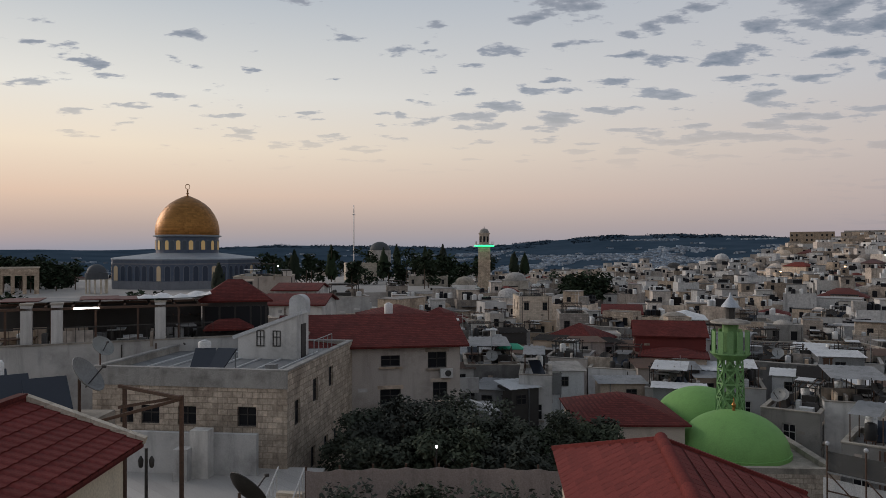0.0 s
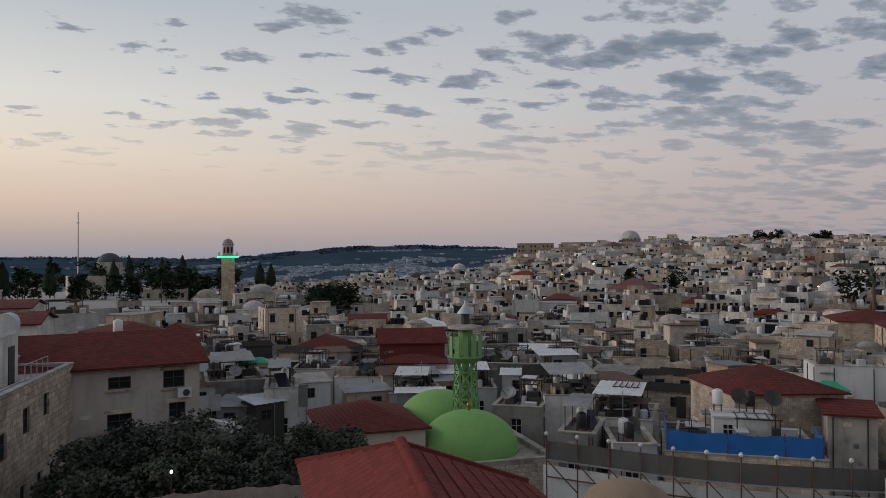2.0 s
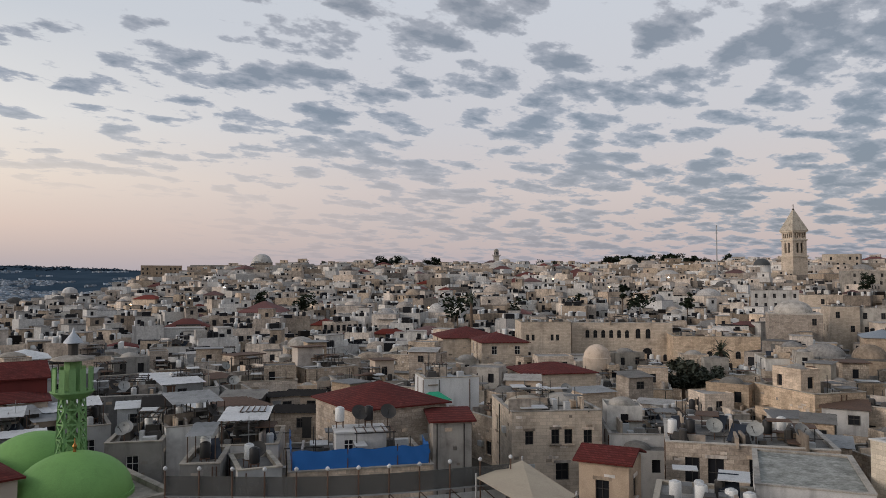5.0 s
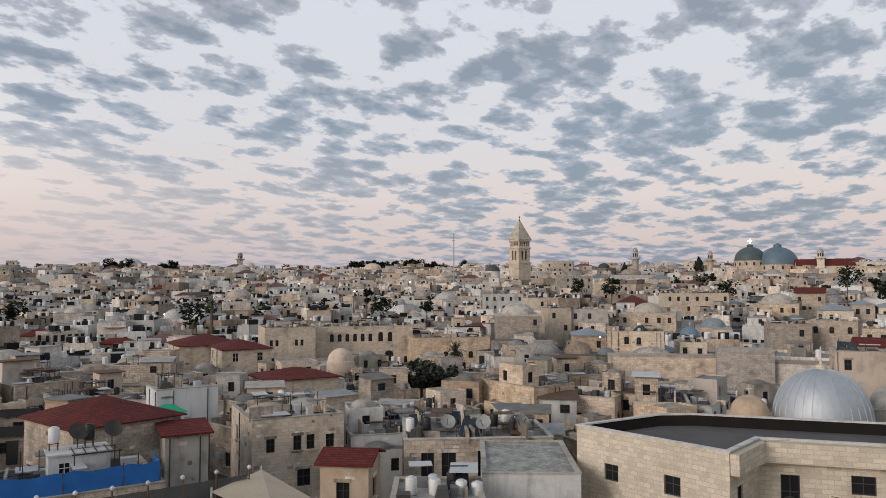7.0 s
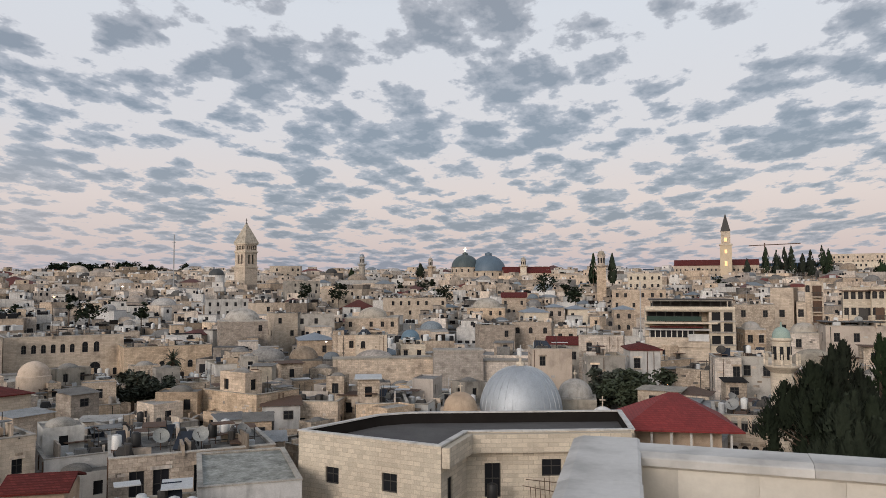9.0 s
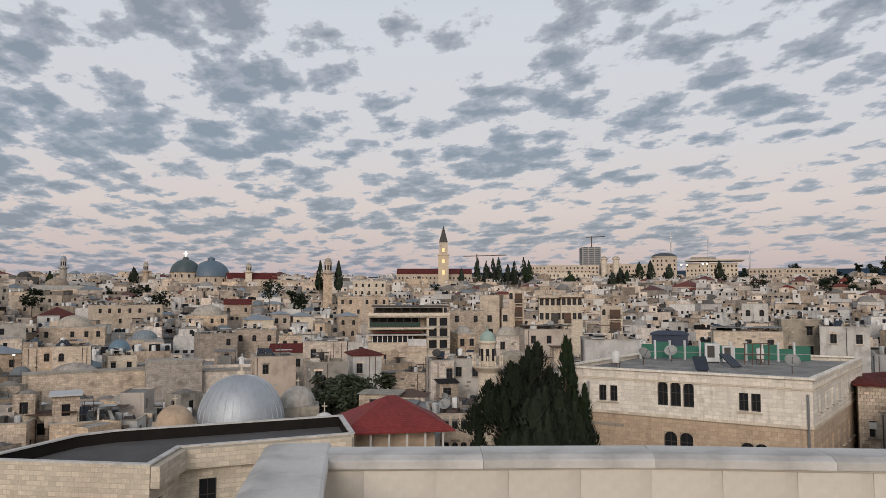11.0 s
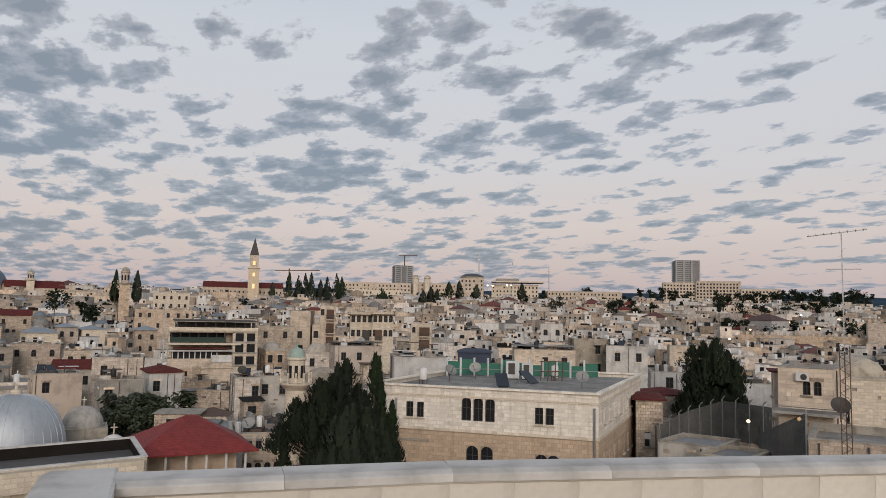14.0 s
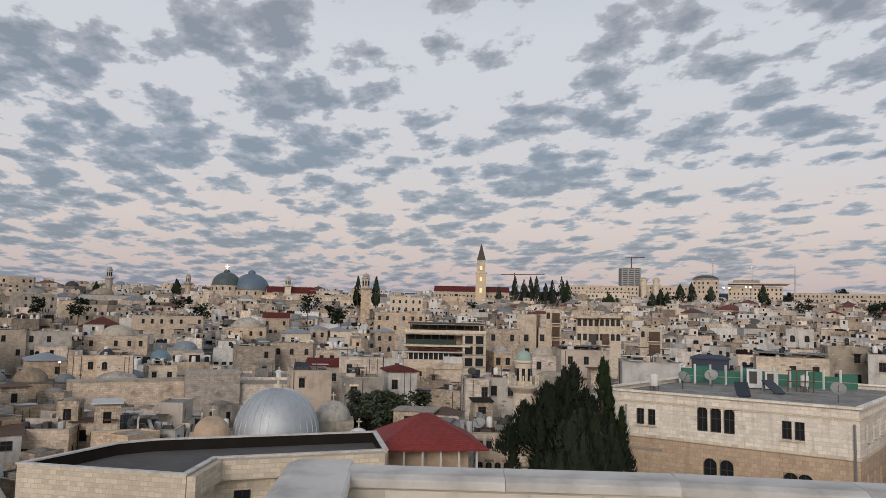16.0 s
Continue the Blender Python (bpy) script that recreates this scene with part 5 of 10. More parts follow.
# -- houses with red roofs beyond the garden --
def tiled(pts, ridge, name, walls, z0, eave, top, label, drop=0.12):
    """A house on four corners (counter-clockwise from the near left) with a tiled hip roof to a ridge between two points."""
    ob = thing(name, pose(0, 0, 0), label, "house")
    s = Solid()
    for i in range(4):
        a, b = pts[i], pts[(i + 1) % 4]
        s.wall(a, b, z0, eave + 0.05, [])
    part("wall", s, walls, ob)
    cx, cy = sum(p[0] for p in pts) / 4, sum(p[1] for p in pts) / 4
    e = [(cx + (x - cx) * 1.08, cy + (y - cy) * 1.08) for x, y in pts]
    (ax, ay), (bx, by) = ridge
    r = Solid()
    lo = [Vector((*p, eave + drop)) for p in e]
    A, B = Vector((ax, ay, top)), Vector((bx, by, top))
    r.add([(*p, eave) for p in e] + [tuple(p) for p in lo] + [tuple(A), tuple(B)], [(3, 2, 1, 0), (0, 1, 5, 4), (1, 2, 6, 5), (2, 3, 7, 6), (3, 0, 4, 7), (4, 5, 8), (6, 7, 9)])
    for c0, c1, h0, h1 in ((lo[1], lo[2], A, B), (lo[3], lo[0], B, A)):
        n = 12
        g = [tuple(c0.lerp(c1, i / n).lerp(h0.lerp(h1, i / n), j / n)) for j in range(n + 1) for i in range(n + 1)]
        r.add(g, [(j * (n + 1) + i, j * (n + 1) + i + 1, (j + 1) * (n + 1) + i + 1, (j + 1) * (n + 1) + i) for j in range(n) for i in range(n)])
    roof = part("roof", r, TILE_RED, ob, "red tiled hip roof")
    return ob, e, ((ax, ay, top), (bx, by, top))


def big_red():
    m, w, h = seat(-12.4, 0.9, 50, -7.55, 10, 5)
    z = m.translation.z
    k = lambda e0: rise(e0, 50) - z
    house(m, w, 10, h, PLASTER_TAN, "gable", label="tan plastered house with a long red tiled roof", pitch=0.17, eaves=0.55,
          windows=[[(6.9, k(-9.0), 1.3, 0.75), (6.9, k(-11.9), 1.4, 1.1), (10.1, k(-9.2), 1.3, 1.1), (10.3, k(-11.6), 1.0, 1.2)], [(3, k(-9.2), 1.0, 1.2), (6.5, k(-9.2), 1.0, 1.2)], [], []])
    ob = thing("balcony", m @ pose(w / 2 + 0.6, -3.4, h - 3.3), "white balcony with a slanting sheet awning", "balcony")
    part("slab", Solid().box(0, 0, 0, 1.6, 2.8, 0.16), CONCRETE, ob)
    part("front", Solid().box(0, -1.35, 0.16, 1.6, 0.1, 0.9), PLASTER, ob)
    part("awning", Solid().beam((-0.2, -1.4, -0.6), (1.9, -1.9, -1.3), 0.5), SHEET_WHITE, ob)
    ob = thing("air_conditioner", m @ pose(w / 2 - 1.0, -5.25, h - 2.1), "white wall air conditioner unit", "air conditioner")
    part("case", Solid().box(0, 0, 0, 0.85, 0.32, 0.6), FRAME_WHITE, ob)
    part("grille", Solid().lathe(0.0, 0, [(0.22, 0), (0.22, 0.02)], 12), FRAME_DARK, ob, m=pose(0.1, -0.165, 0.3, 90, 0, 0))
    placed(-6.2, -0.6, 67, -5.6, 9, PLASTER, "hip", "white house with a red hipped roof", 10, pitch=0.18)
    placed(-13.2, -8.6, 74, -4.3, 8, PLASTER, "gable", "white house with a red sheet roof", -12, pitch=0.14)
    placed(-12.4, -9.2, 92, -3.2, 8, PLASTER, "gable", "white house with a faded red roof", -12, pitch=0.14)
    placed(-9.0, -6.0, 84, -3.7, 8, PLASTER, "flat", "white plastered flat-roofed house", 8)
    placed(-15.6, -11.4, 105, -2.1, 9, PLASTER_TAN, "flat", "tan flat-roofed house with a parapet", -6)
    put_kit("white_tank", stand(-4.2, 60, rise(-5.6, 60)))


big_red()


def near_red():
    """The tiled roof just below the terrace, its pale verge falling to the eaves."""
    ob = thing("tiled_house", pose(0, 0, 0), "cream house with a red tiled gable roof and pale verges", "house")
    xr, xe, y0, y1 = -8.7, -6.2, 5.0, 15.7
    ze, zr = EYE - 4.0, EYE - 3.13
    s = Solid()
    s.wall((xe - 0.3, y0 + 0.3), (xe - 0.3, y1 - 0.3), 3, ze - 0.02, [(7.2, 12.0, 0.9, 0.9)])
    s.wall((xe - 0.3, y1 - 0.3), (-11.2, y1 - 0.3), 3, ze - 0.02, [])
    s.wall((-11.2, y1 - 0.3), (-11.2, y0 + 0.3), 3, ze - 0.02, [])
    s.wall((-11.2, y0 + 0.3), (xe - 0.3, y0 + 0.3), 3, ze - 0.02, [])
    s.add([(xe - 0.3, y1 - 0.3, ze - 0.02), (-11.2, y1 - 0.3, ze - 0.02), (xr, y1 - 0.3, zr - 0.1)], [(0, 1, 2)])
    part("wall", s, mat("cream_plaster", (0.66, 0.60, 0.46), (0.57, 0.51, 0.39), stain=0.25), ob)
    part("window", window_mesh(0.9, 0.9, False), None, ob, m=pose(xe - 0.42, y0 + 7.5, 15.0, 0, 0, 90))
    slope = math.atan2(zr - ze, xr - xe)
    run = math.hypot(xr - xe, zr - ze)
    for side in (0, 1):
        deckm = Solid()
        x_low = xe if side == 0 else 2 * xr - xe
        deckm.add([(x_low, y0, ze - 0.1), (x_low, y1, ze - 0.1), (xr, y1, zr - 0.1), (xr, y0, zr - 0.1), (x_low, y0, ze), (x_low, y1, ze), (xr, y1, zr), (xr, y0, zr)],
                  [(3, 2, 1, 0) if side else (0, 1, 2, 3), (4, 7, 6, 5) if not side else (4, 5, 6, 7), (0, 4, 5, 1), (1, 5, 6, 2), (2, 6, 7, 3), (3, 7, 4, 0)])
        part("roof_deck", deckm, TILE_RED, ob)
    # tiles in courses on the slope that is seen
    t = Solid()
    tw, tl = 0.30, 0.36
    prof = [(-0.15, 0.0), (-0.10, 0.014), (-0.05, 0.018), (0.0, 0.014), (0.05, 0.003), (0.15, 0.0)]
    vs = [(0.0, y, z + 0.035) for y, z in prof] + [(-tl - 0.04, y, z + 0.008) for y, z in prof] + [(0.0, y, z + 0.015) for y, z in prof]
    n = len(prof)
    t.add(vs, [(i, i + 1, n + i + 1, n + i) for i in range(n - 1)] + [(2 * n + i, 2 * n + i + 1, i + 1, i) for i in range(n - 1)])
    tm = t.data("roof_tile", TILE_PIECE)
    tilt = -math.degrees(math.atan2(zr - ze, xe - xr))
    rows, cols = int(run / tl) + 1, int((y1 - 8.2) / tw)
    for i in range(rows - 1):
        for j in range(cols):
            d = i * tl
            f = d / run
            part("roof_tile", tm, None, ob, m=pose(xe + (xr - xe) * f, y1 - 0.17 - j * tw, ze + (zr - ze) * f + 0.004, 0, -tilt, 0))
    part("verge", Solid().beam((xe + 0.02, y1 + 0.02, ze + 0.02), (xr, y1 + 0.02, zr + 0.05), 0.16), STONE_PALE, ob, "pale mortar verge")
    part("ridge_cap", Solid().beam((xr, y0, zr + 0.04), (xr, y1, zr + 0.04), 0.2), TILE_RED, ob)
    # rusty frame, solar panels and a dish behind the roof
    fr = thing("rusty_frame", pose(-7.6, 19.2, EYE - 5.0), "rusty iron pergola frame", "frame")
    part("post", Solid().beam((0.8, 0.4, -2), (0.8, 0.4, 1.2), 0.09), RUST, fr)
    part("post", Solid().beam((-1.2, 1.6, -2), (-1.2, 1.6, 1.2), 0.09), RUST, fr)
    part("beam", Solid().beam((-1.4, 1.7, 1.2), (0.8, 0.3, 1.15), 0.09), RUST, fr)
    part("beam", Solid().beam((-1.4, 1.7, 0.6), (0.8, 0.4, 1.15), 0.08), RUST, fr)
    part("beam", Solid().beam((-2.6, 0.2, 0.2), (0.8, 0.4, 1.1), 0.08), RUST, fr)
    s = Solid().prism([(-16, 17), (-9.6, 17), (-9.6, 22), (-16, 22)], 0, EYE - 4.7)
    whole("low_roof", s, STONE_GREY, Matrix(), "weathered flat roof below the terrace", "roof", kind="structure")
    for x, y in ((-10.6, 20.2), (-11.9, 20.6), (-13.0, 21.4)):
        put_kit("solar", pose(x, y, EYE - 4.7, 0, 0, 35))
    put_kit("white_tank", pose(-13.0, 21.6, EYE - 4.7))
    put_kit("dish", pose(-10.4, 21.5, EYE - 4.7, 0, 0, 80))


near_red()


def hip_red():
    """The red tiled hip roof below, with its cap of ridge tiles."""
    pts = [(3.0, 12.0), (8.8, 11.0), (9.9, 20.8), (4.0, 25.2)]
    ob, e, (A, B) = tiled(pts, ((5.0, 13.8), (6.2, 21.4)), "tiled_roof_house", STONE_ROUGH, 2.0, EYE - 7.0, EYE - 5.4, "stone house with a red tiled hip roof")
    a, b = Vector(A), Vector(B)
    n = 22
    cap = Solid().lathe(0, 0, [(0.12, -0.19), (0.19, 0.14), (0.19, 0.17)], 12).data("ridge_tile", TILE_PIECE)
    ang = math.degrees(math.atan2((b - a).y, (b - a).x))
    for i in range(n):
        p = a.lerp(b, (i + 0.5) / n)
        part("ridge_tile", cap, None, ob, m=pose(p.x, p.y, p.z + 0.01, 0, 90, ang))
    # courses of flat tiles on the two long slopes, following their slight twist
    tile = Solid().box(0, 0.16, 0, 0.40, 0.40, 0.018).data("roof_tile", TILE_PIECE)
    for c0, c1, h0, h1 in ((Vector((*e[3], EYE - 6.88)), Vector((*e[0], EYE - 6.88)), b, a), (Vector((*e[1], EYE - 6.88)), Vector((*e[2], EYE - 6.88)), a, b)):
        rows = 9
        for i in range(rows):
            p, q = c0.lerp(h0, i / rows), c1.lerp(h1, i / rows)
            k = int((q - p).length / 0.41)
            for j in range(k):
                f = (j + 0.5) / k
                o = p.lerp(q, f)
                if o.y < 13.5 or j in (0, k - 1):
                    continue
                way = (q - p).normalized()
                up = (h0.lerp(h1, f) - c0.lerp(c1, f))
                up = (up - way * up.dot(way)).normalized()
                mm = Matrix((way, up, way.cross(up))).transposed().to_4x4()
                mm.translation = o + way.cross(up) * 0.008
                part("roof_tile", tile, None, ob, m=mm)
    for p, q in ((e[3], b), (e[2], b)):
        part("hip_cap", Solid().beam((*p, EYE - 6.86), tuple(q), 0.16), TILE_PIECE, ob)


hip_red()


# -- garden trees and the cloth screen before them --
def garden():
    s = Solid().prism([(-7.5, 29), (8.5, 29), (12.5, 46), (-4.5, 48)], -1, EYE - 14.2)
    whole("garden", s, GROUND, Matrix(), "raised earth garden among houses", "garden", kind="structure")
    rng = random.Random(3)
    for az, r, top, sp in ((-5.6, 41, -11.6, 2.9), (-2.0, 38, -11.0, 3.0), (2.2, 37, -11.0, 3.1), (6.2, 37, -11.6, 2.9), (9.6, 38, -12.2, 2.7), (11.6, 41, -12.3, 2.4), (0.4, 33.5, -13.0, 2.2), (-4.2, 34, -13.6, 2.0), (5.0, 33, -13.6, 2.0)):
        tree(az, r, EYE - 14.2, rise(top, r) - EYE + 14.2, sp, "dense grey-green olive tree in a garden", rng, clumps=40, per=250, size=0.108, name="olive_tree")
    for az in (-6, 0, 6, 11):
        keep_clear(az, 38, 6)
    # cloth screen on posts
    ob = thing("cloth_screen", pose(0, 0, 0), "faded pink cloth screen slung between posts", "fence")
    pts = [spot(-10.4 + i * 20.2 / 24, 28) for i in range(25)]
    v, f = [], []
    for i, (x, y) in enumerate(pts):
        sag = 0.10 * math.sin(i * math.pi / 3) ** 2
        off = 0.07 * math.sin(i * 2.1)
        for k, z in enumerate((EYE - 11.2, EYE - 9.6, rise(-16.25, 28) - sag)):
            v.append((x, y + off * (2 - k) * 0.6, z))
    nb = len(v)
    v += [(x, y + 0.02, z) for x, y, z in v]
    for i in range(24):
        for k in range(2):
            a = i * 3 + k
            f.append((a, a + 3, a + 4, a + 1))
            f.append((nb + a + 1, nb + a + 4, nb + a + 3, nb + a))
        f.append((i * 3 + 2, i * 3 + 5, nb + i * 3 + 5, nb + i * 3 + 2))
    s = Solid()
    s.add(v, f)
    part("cloth", s, CLOTH, ob)
    for i in range(0, 25, 3):
        x, y = pts[i]
        part("post", Solid().beam((x, y + 0.06, EYE - 14), (x, y + 0.06, rise(-16.0, 28)), 0.07), RUST, ob)
    for i in range(11):
        x, y = spot(-9.5 + i * 1.75 + 0.5 * math.sin(i * 2.0), 25.5)
        b = thing("shrub", pose(x, y, EYE - 10.3), "straggling green flowering shrub", "shrub", "shrubs by the screen")
        c = Solid()
        for _ in range(7):
            leaves(c, rng.uniform(-0.8, 0.8), rng.uniform(-0.5, 0.5), rng.uniform(0.0, 2.0), 0.45, 0.4, 0.5, 60, 0.1, rng)
        part("foliage", c, LEAF, b)
        part("stem", Solid().beam((0, 0, -1.5), (0.1, 0, 1.6), 0.06), BARK, b)
    s = Solid().prism([(-5.5, 21), (6, 22), (5, 28.2), (-5.2, 28.2)], -1, EYE - 11.2)
    whole("lower_garden", s, GROUND, Matrix(), "overgrown lower garden bed", "garden", kind="structure")
    ob = thing("garden_lamp", stand(-0.5, 30, EYE - 11.2), "small lit white lamp on a post", "lamp")
    part("globe", Solid().lathe(0, 0, [(0.02, 3.2), (0.045, 3.23), (0.05, 3.29), (0.02, 3.33)], 8), LIGHT_WHITE, ob)
    part("post", Solid().beam((0, 0, -3), (0, 0, 3.2), 0.05), FRAME_DARK, ob)


garden()

# -- houses between the garden and the mosque --
_, m, w, h = placed(9.6, 17.2, 50, -13.0, 8, PLASTER_TAN, "hip", "low house with a dark red tiled hip roof", 12, pitch=0.2)
_, m, w, h = placed(14.4, 19.4, 86, -6.5, 7, mat("maroon_sheet", (0.17, 0.035, 0.03), (0.12, 0.03, 0.027), stain=0.3), "gable", "maroon-clad house with a dark red gable roof", 4, pitch=0.2, windows=[[], [], [], []])
_, m, w, h = placed(15.0, 19.6, 82, -8.0, 5, PLASTER_TAN, "hip", "tan house with a maroon tiled porch roof", 0, pitch=0.16)
for az0, az1, r, el, d, wall, lab in ((11.4, 15.2, 78, -9.0, 8, PLASTER, "white house under a pale sheet roof"), (15.4, 19.1, 71, -10.3, 6, PLASTER, "low white house beside a mosque"),
                                      (8.2, 11.4, 80, -8.3, 7, PLASTER_TAN, "small tan house with two windows"), (1.5, 5.8, 72, -8.9, 8, GRIME, "grey weathered house with dark openings"),
                                      (5.9, 8.4, 66, -9.6, 6, PLASTER, "narrow white house with roof tanks"), (0.8, 4.6, 88, -7.0, 8, PLASTER, "white house with many roof tanks"),
                                      (26.5, 31.5, 66, -10.3, 8, PLASTER, "low white house with roof pergolas"), (22.0, 27.0, 84, -8.0, 8, GRIME, "grey house with sheet roofs"),
                                      (30.5, 35.5, 58, -11.9, 7, PLASTER, "small white house below a terrace"),
                                      (28.6, 31.4, 51, -13.0, 5, GRIME, "dark weathered house crowded with roof tanks"), (31.8, 35.0, 50, -13.6, 5, PLASTER, "low white shed house with pipes"), (23.6, 27.4, 64, -11.2, 6, GRIME, "grey stone house behind a mosque"),
                                      (20.4, 23.4, 72, -9.9, 6, PLASTER, "white house behind a green mosque")):
    rg = random.Random(int(az0 * 7))
    _, m, w, h = placed(az0, az1, r, el, d, wall, "flat", lab, rg.uniform(-10, 14), light=True, parapet=0.3)
    clutter(m, w, d, h - 0.28, rg, 4)
    if rg.random() < 0.4:
        ob = thing("sheet_canopy", m @ pose(0, -0.5, h - 0.3), "pale corrugated sheet canopy on a roof", "canopy", "roof canopies")
        for x, y in ((-w * 0.35, -d * 0.3), (w * 0.35, -d * 0.3), (-w * 0.35, d * 0.3), (w * 0.35, d * 0.3)):
            part("post", Solid().beam((x, y, 0), (x, y, 2.0), 0.06), RUST, ob)
        c = Solid()
        k = int(w * 0.8 / 0.25)
        for i in range(k):
            c.v += [(-w * 0.4 + i * 0.25, yy, 2.05 + (0.05 if i % 2 else 0) + (0.25 if yy > 0 else 0)) for yy in (-d * 0.36, d * 0.36)]
        for i in range(k - 1):
            c.f.append((2 * i, 2 * i + 2, 2 * i + 3, 2 * i + 1))
        c.m, c.t = [0] * len(c.f), [0.5] * len(c.f)
        part("sheet", c, rg.choice([SHEET_WHITE, SHEET_GREY]), ob)
s = Solid()
s.hip(0, 0, 0, 2.8, 2.0, 0.5, 0, ridge=0.5, thick=0.05)
whole("green_cover", s, GREEN_TARP, stand(5.2, 76, rise(-7.6, 76)), "bright green tarpaulin over a roof", "tarpaulin")
whole("roof_mast", Solid().beam((0, 0, -4), (0, 0, 2.2), 0.08), STEEL, stand(-11.3, 54, EYE - 6), "thin pale roof mast", "mast")

# -- the scaffolded rooftop playground: rails, net and white screens in a curve --
def rooftop_fence():
    ob = thing("rooftop_fence", pose(0, 0, 0), "curved rooftop fence of pipes, dark net and white screens", "fence")
    ring = [spot(27.2 + i * 2.3, 40.5 - 2.2 * math.sin(math.pi * i / 11)) for i in range(12)]
    zt, zr, zb = EYE - 9.75, EYE - 10.75, EYE - 13.2
    for (x0, y0), (x1, y1) in zip(ring, ring[1:]):
        part("net", net_panel(x0, y0, x1, y1, zr, zt), NET, ob)
        part("screen", net_panel(x0, y0, x1, y1, zb, zr - 0.35, 0.25), SHEET_WHITE, ob)
        part("rail", Solid().beam((x0, y0 - 0.1, zr), (x1, y1 - 0.1, zr), 0.07), STEEL, ob)
        part("rail", Solid().beam((x0, y0 - 0.1, zr - 0.9), (x1, y1 - 0.1, zr - 0.9), 0.06), RUST, ob)
        part("brace", Solid().beam((x0, y0 - 0.12, zr), (x1, y1 - 0.12, zb + 0.9), 0.05), RUST, ob)
    for x, y in ring:
        part("post", Solid().beam((x, y - 0.1, zb - 3), (x, y - 0.1, zt + 0.3), 0.055), RUST, ob)
        part("globe_lamp", Solid().lathe(x, y - 0.1, [(0.03, zt + 0.28), (0.10, zt + 0.34), (0.11, zt + 0.42), (0.04, zt + 0.5)], 10), SHEET_WHITE, ob)
    deck = [spot(26.5 + i * 2.4, 41.5 - 2.2 * math.sin(math.pi * i / 11)) for i in range(12)] + [spot(53 - i * 5, 30) for i in range(6)]
    whole("playground_roof", Solid().prism(list(reversed(deck)), -1, EYE - 13.2), CONCRETE, Matrix(), "wide grey concrete roof with a curved edge", "roof", kind="structure")
    s = Solid().lathe(0, 0, [(2.2, -1), (2.2, 0.2), (2.0, 0.3)], 28).dome(0, 0, 0.25, 2.0, 1.15, 28, 8)
    whole("small_dome", s, mat("brown_dome_plaster", (0.30, 0.22, 0.15), (0.22, 0.16, 0.11), stain=0.4), stand(33.2, 34, EYE - 11.2), "low brown plastered dome", "dome")
    c = Solid()
    q = [spot(50.0, 39), spot(54.6, 34), spot(57.5, 38), spot(53.5, 42)]
    zz = [EYE - 10.1, EYE - 10.3, EYE - 10.6, EYE - 9.9]
    c.add([(*p, z) for p, z in zip(q, zz)] + [(*p, z - 0.03) for p, z in zip(q, zz)], [(3, 2, 1, 0), (4, 5, 6, 7), (0, 1, 5, 4), (1, 2, 6, 5), (2, 3, 7, 6), (3, 0, 4, 7)])
    ob = thing("sail_awning", pose(0, 0, 0), "tan cloth sail awning on poles", "awning")
    part("cloth", c, CLOTH_TAN, ob)
    for p, z in zip(q, zz):
        part("pole", Solid().beam((*p, 2.0), (*p, z + 0.2), 0.08), STEEL, ob)
    for a, r in ((30, 37), (38, 36), (46, 36), (53, 37)):
        keep_clear(a, r, 8)


def net_panel(x0, y0, x1, y1, z0, z1, back=0.0):
    s = Solid()
    s.add([(x0, y0 + back, z0), (x1, y1 + back, z0), (x1, y1 + back, z1), (x0, y0 + back, z1), (x0, y0 + back + 0.02, z0), (x1, y1 + back + 0.02, z0), (x1, y1 + back + 0.02, z1), (x0, y0 + back + 0.02, z1)],
          [(0, 1, 2, 3), (7, 6, 5, 4), (0, 4, 5, 1), (1, 5, 6, 2), (2, 6, 7, 3), (3, 7, 4, 0)])
    return s


rooftop_fence()


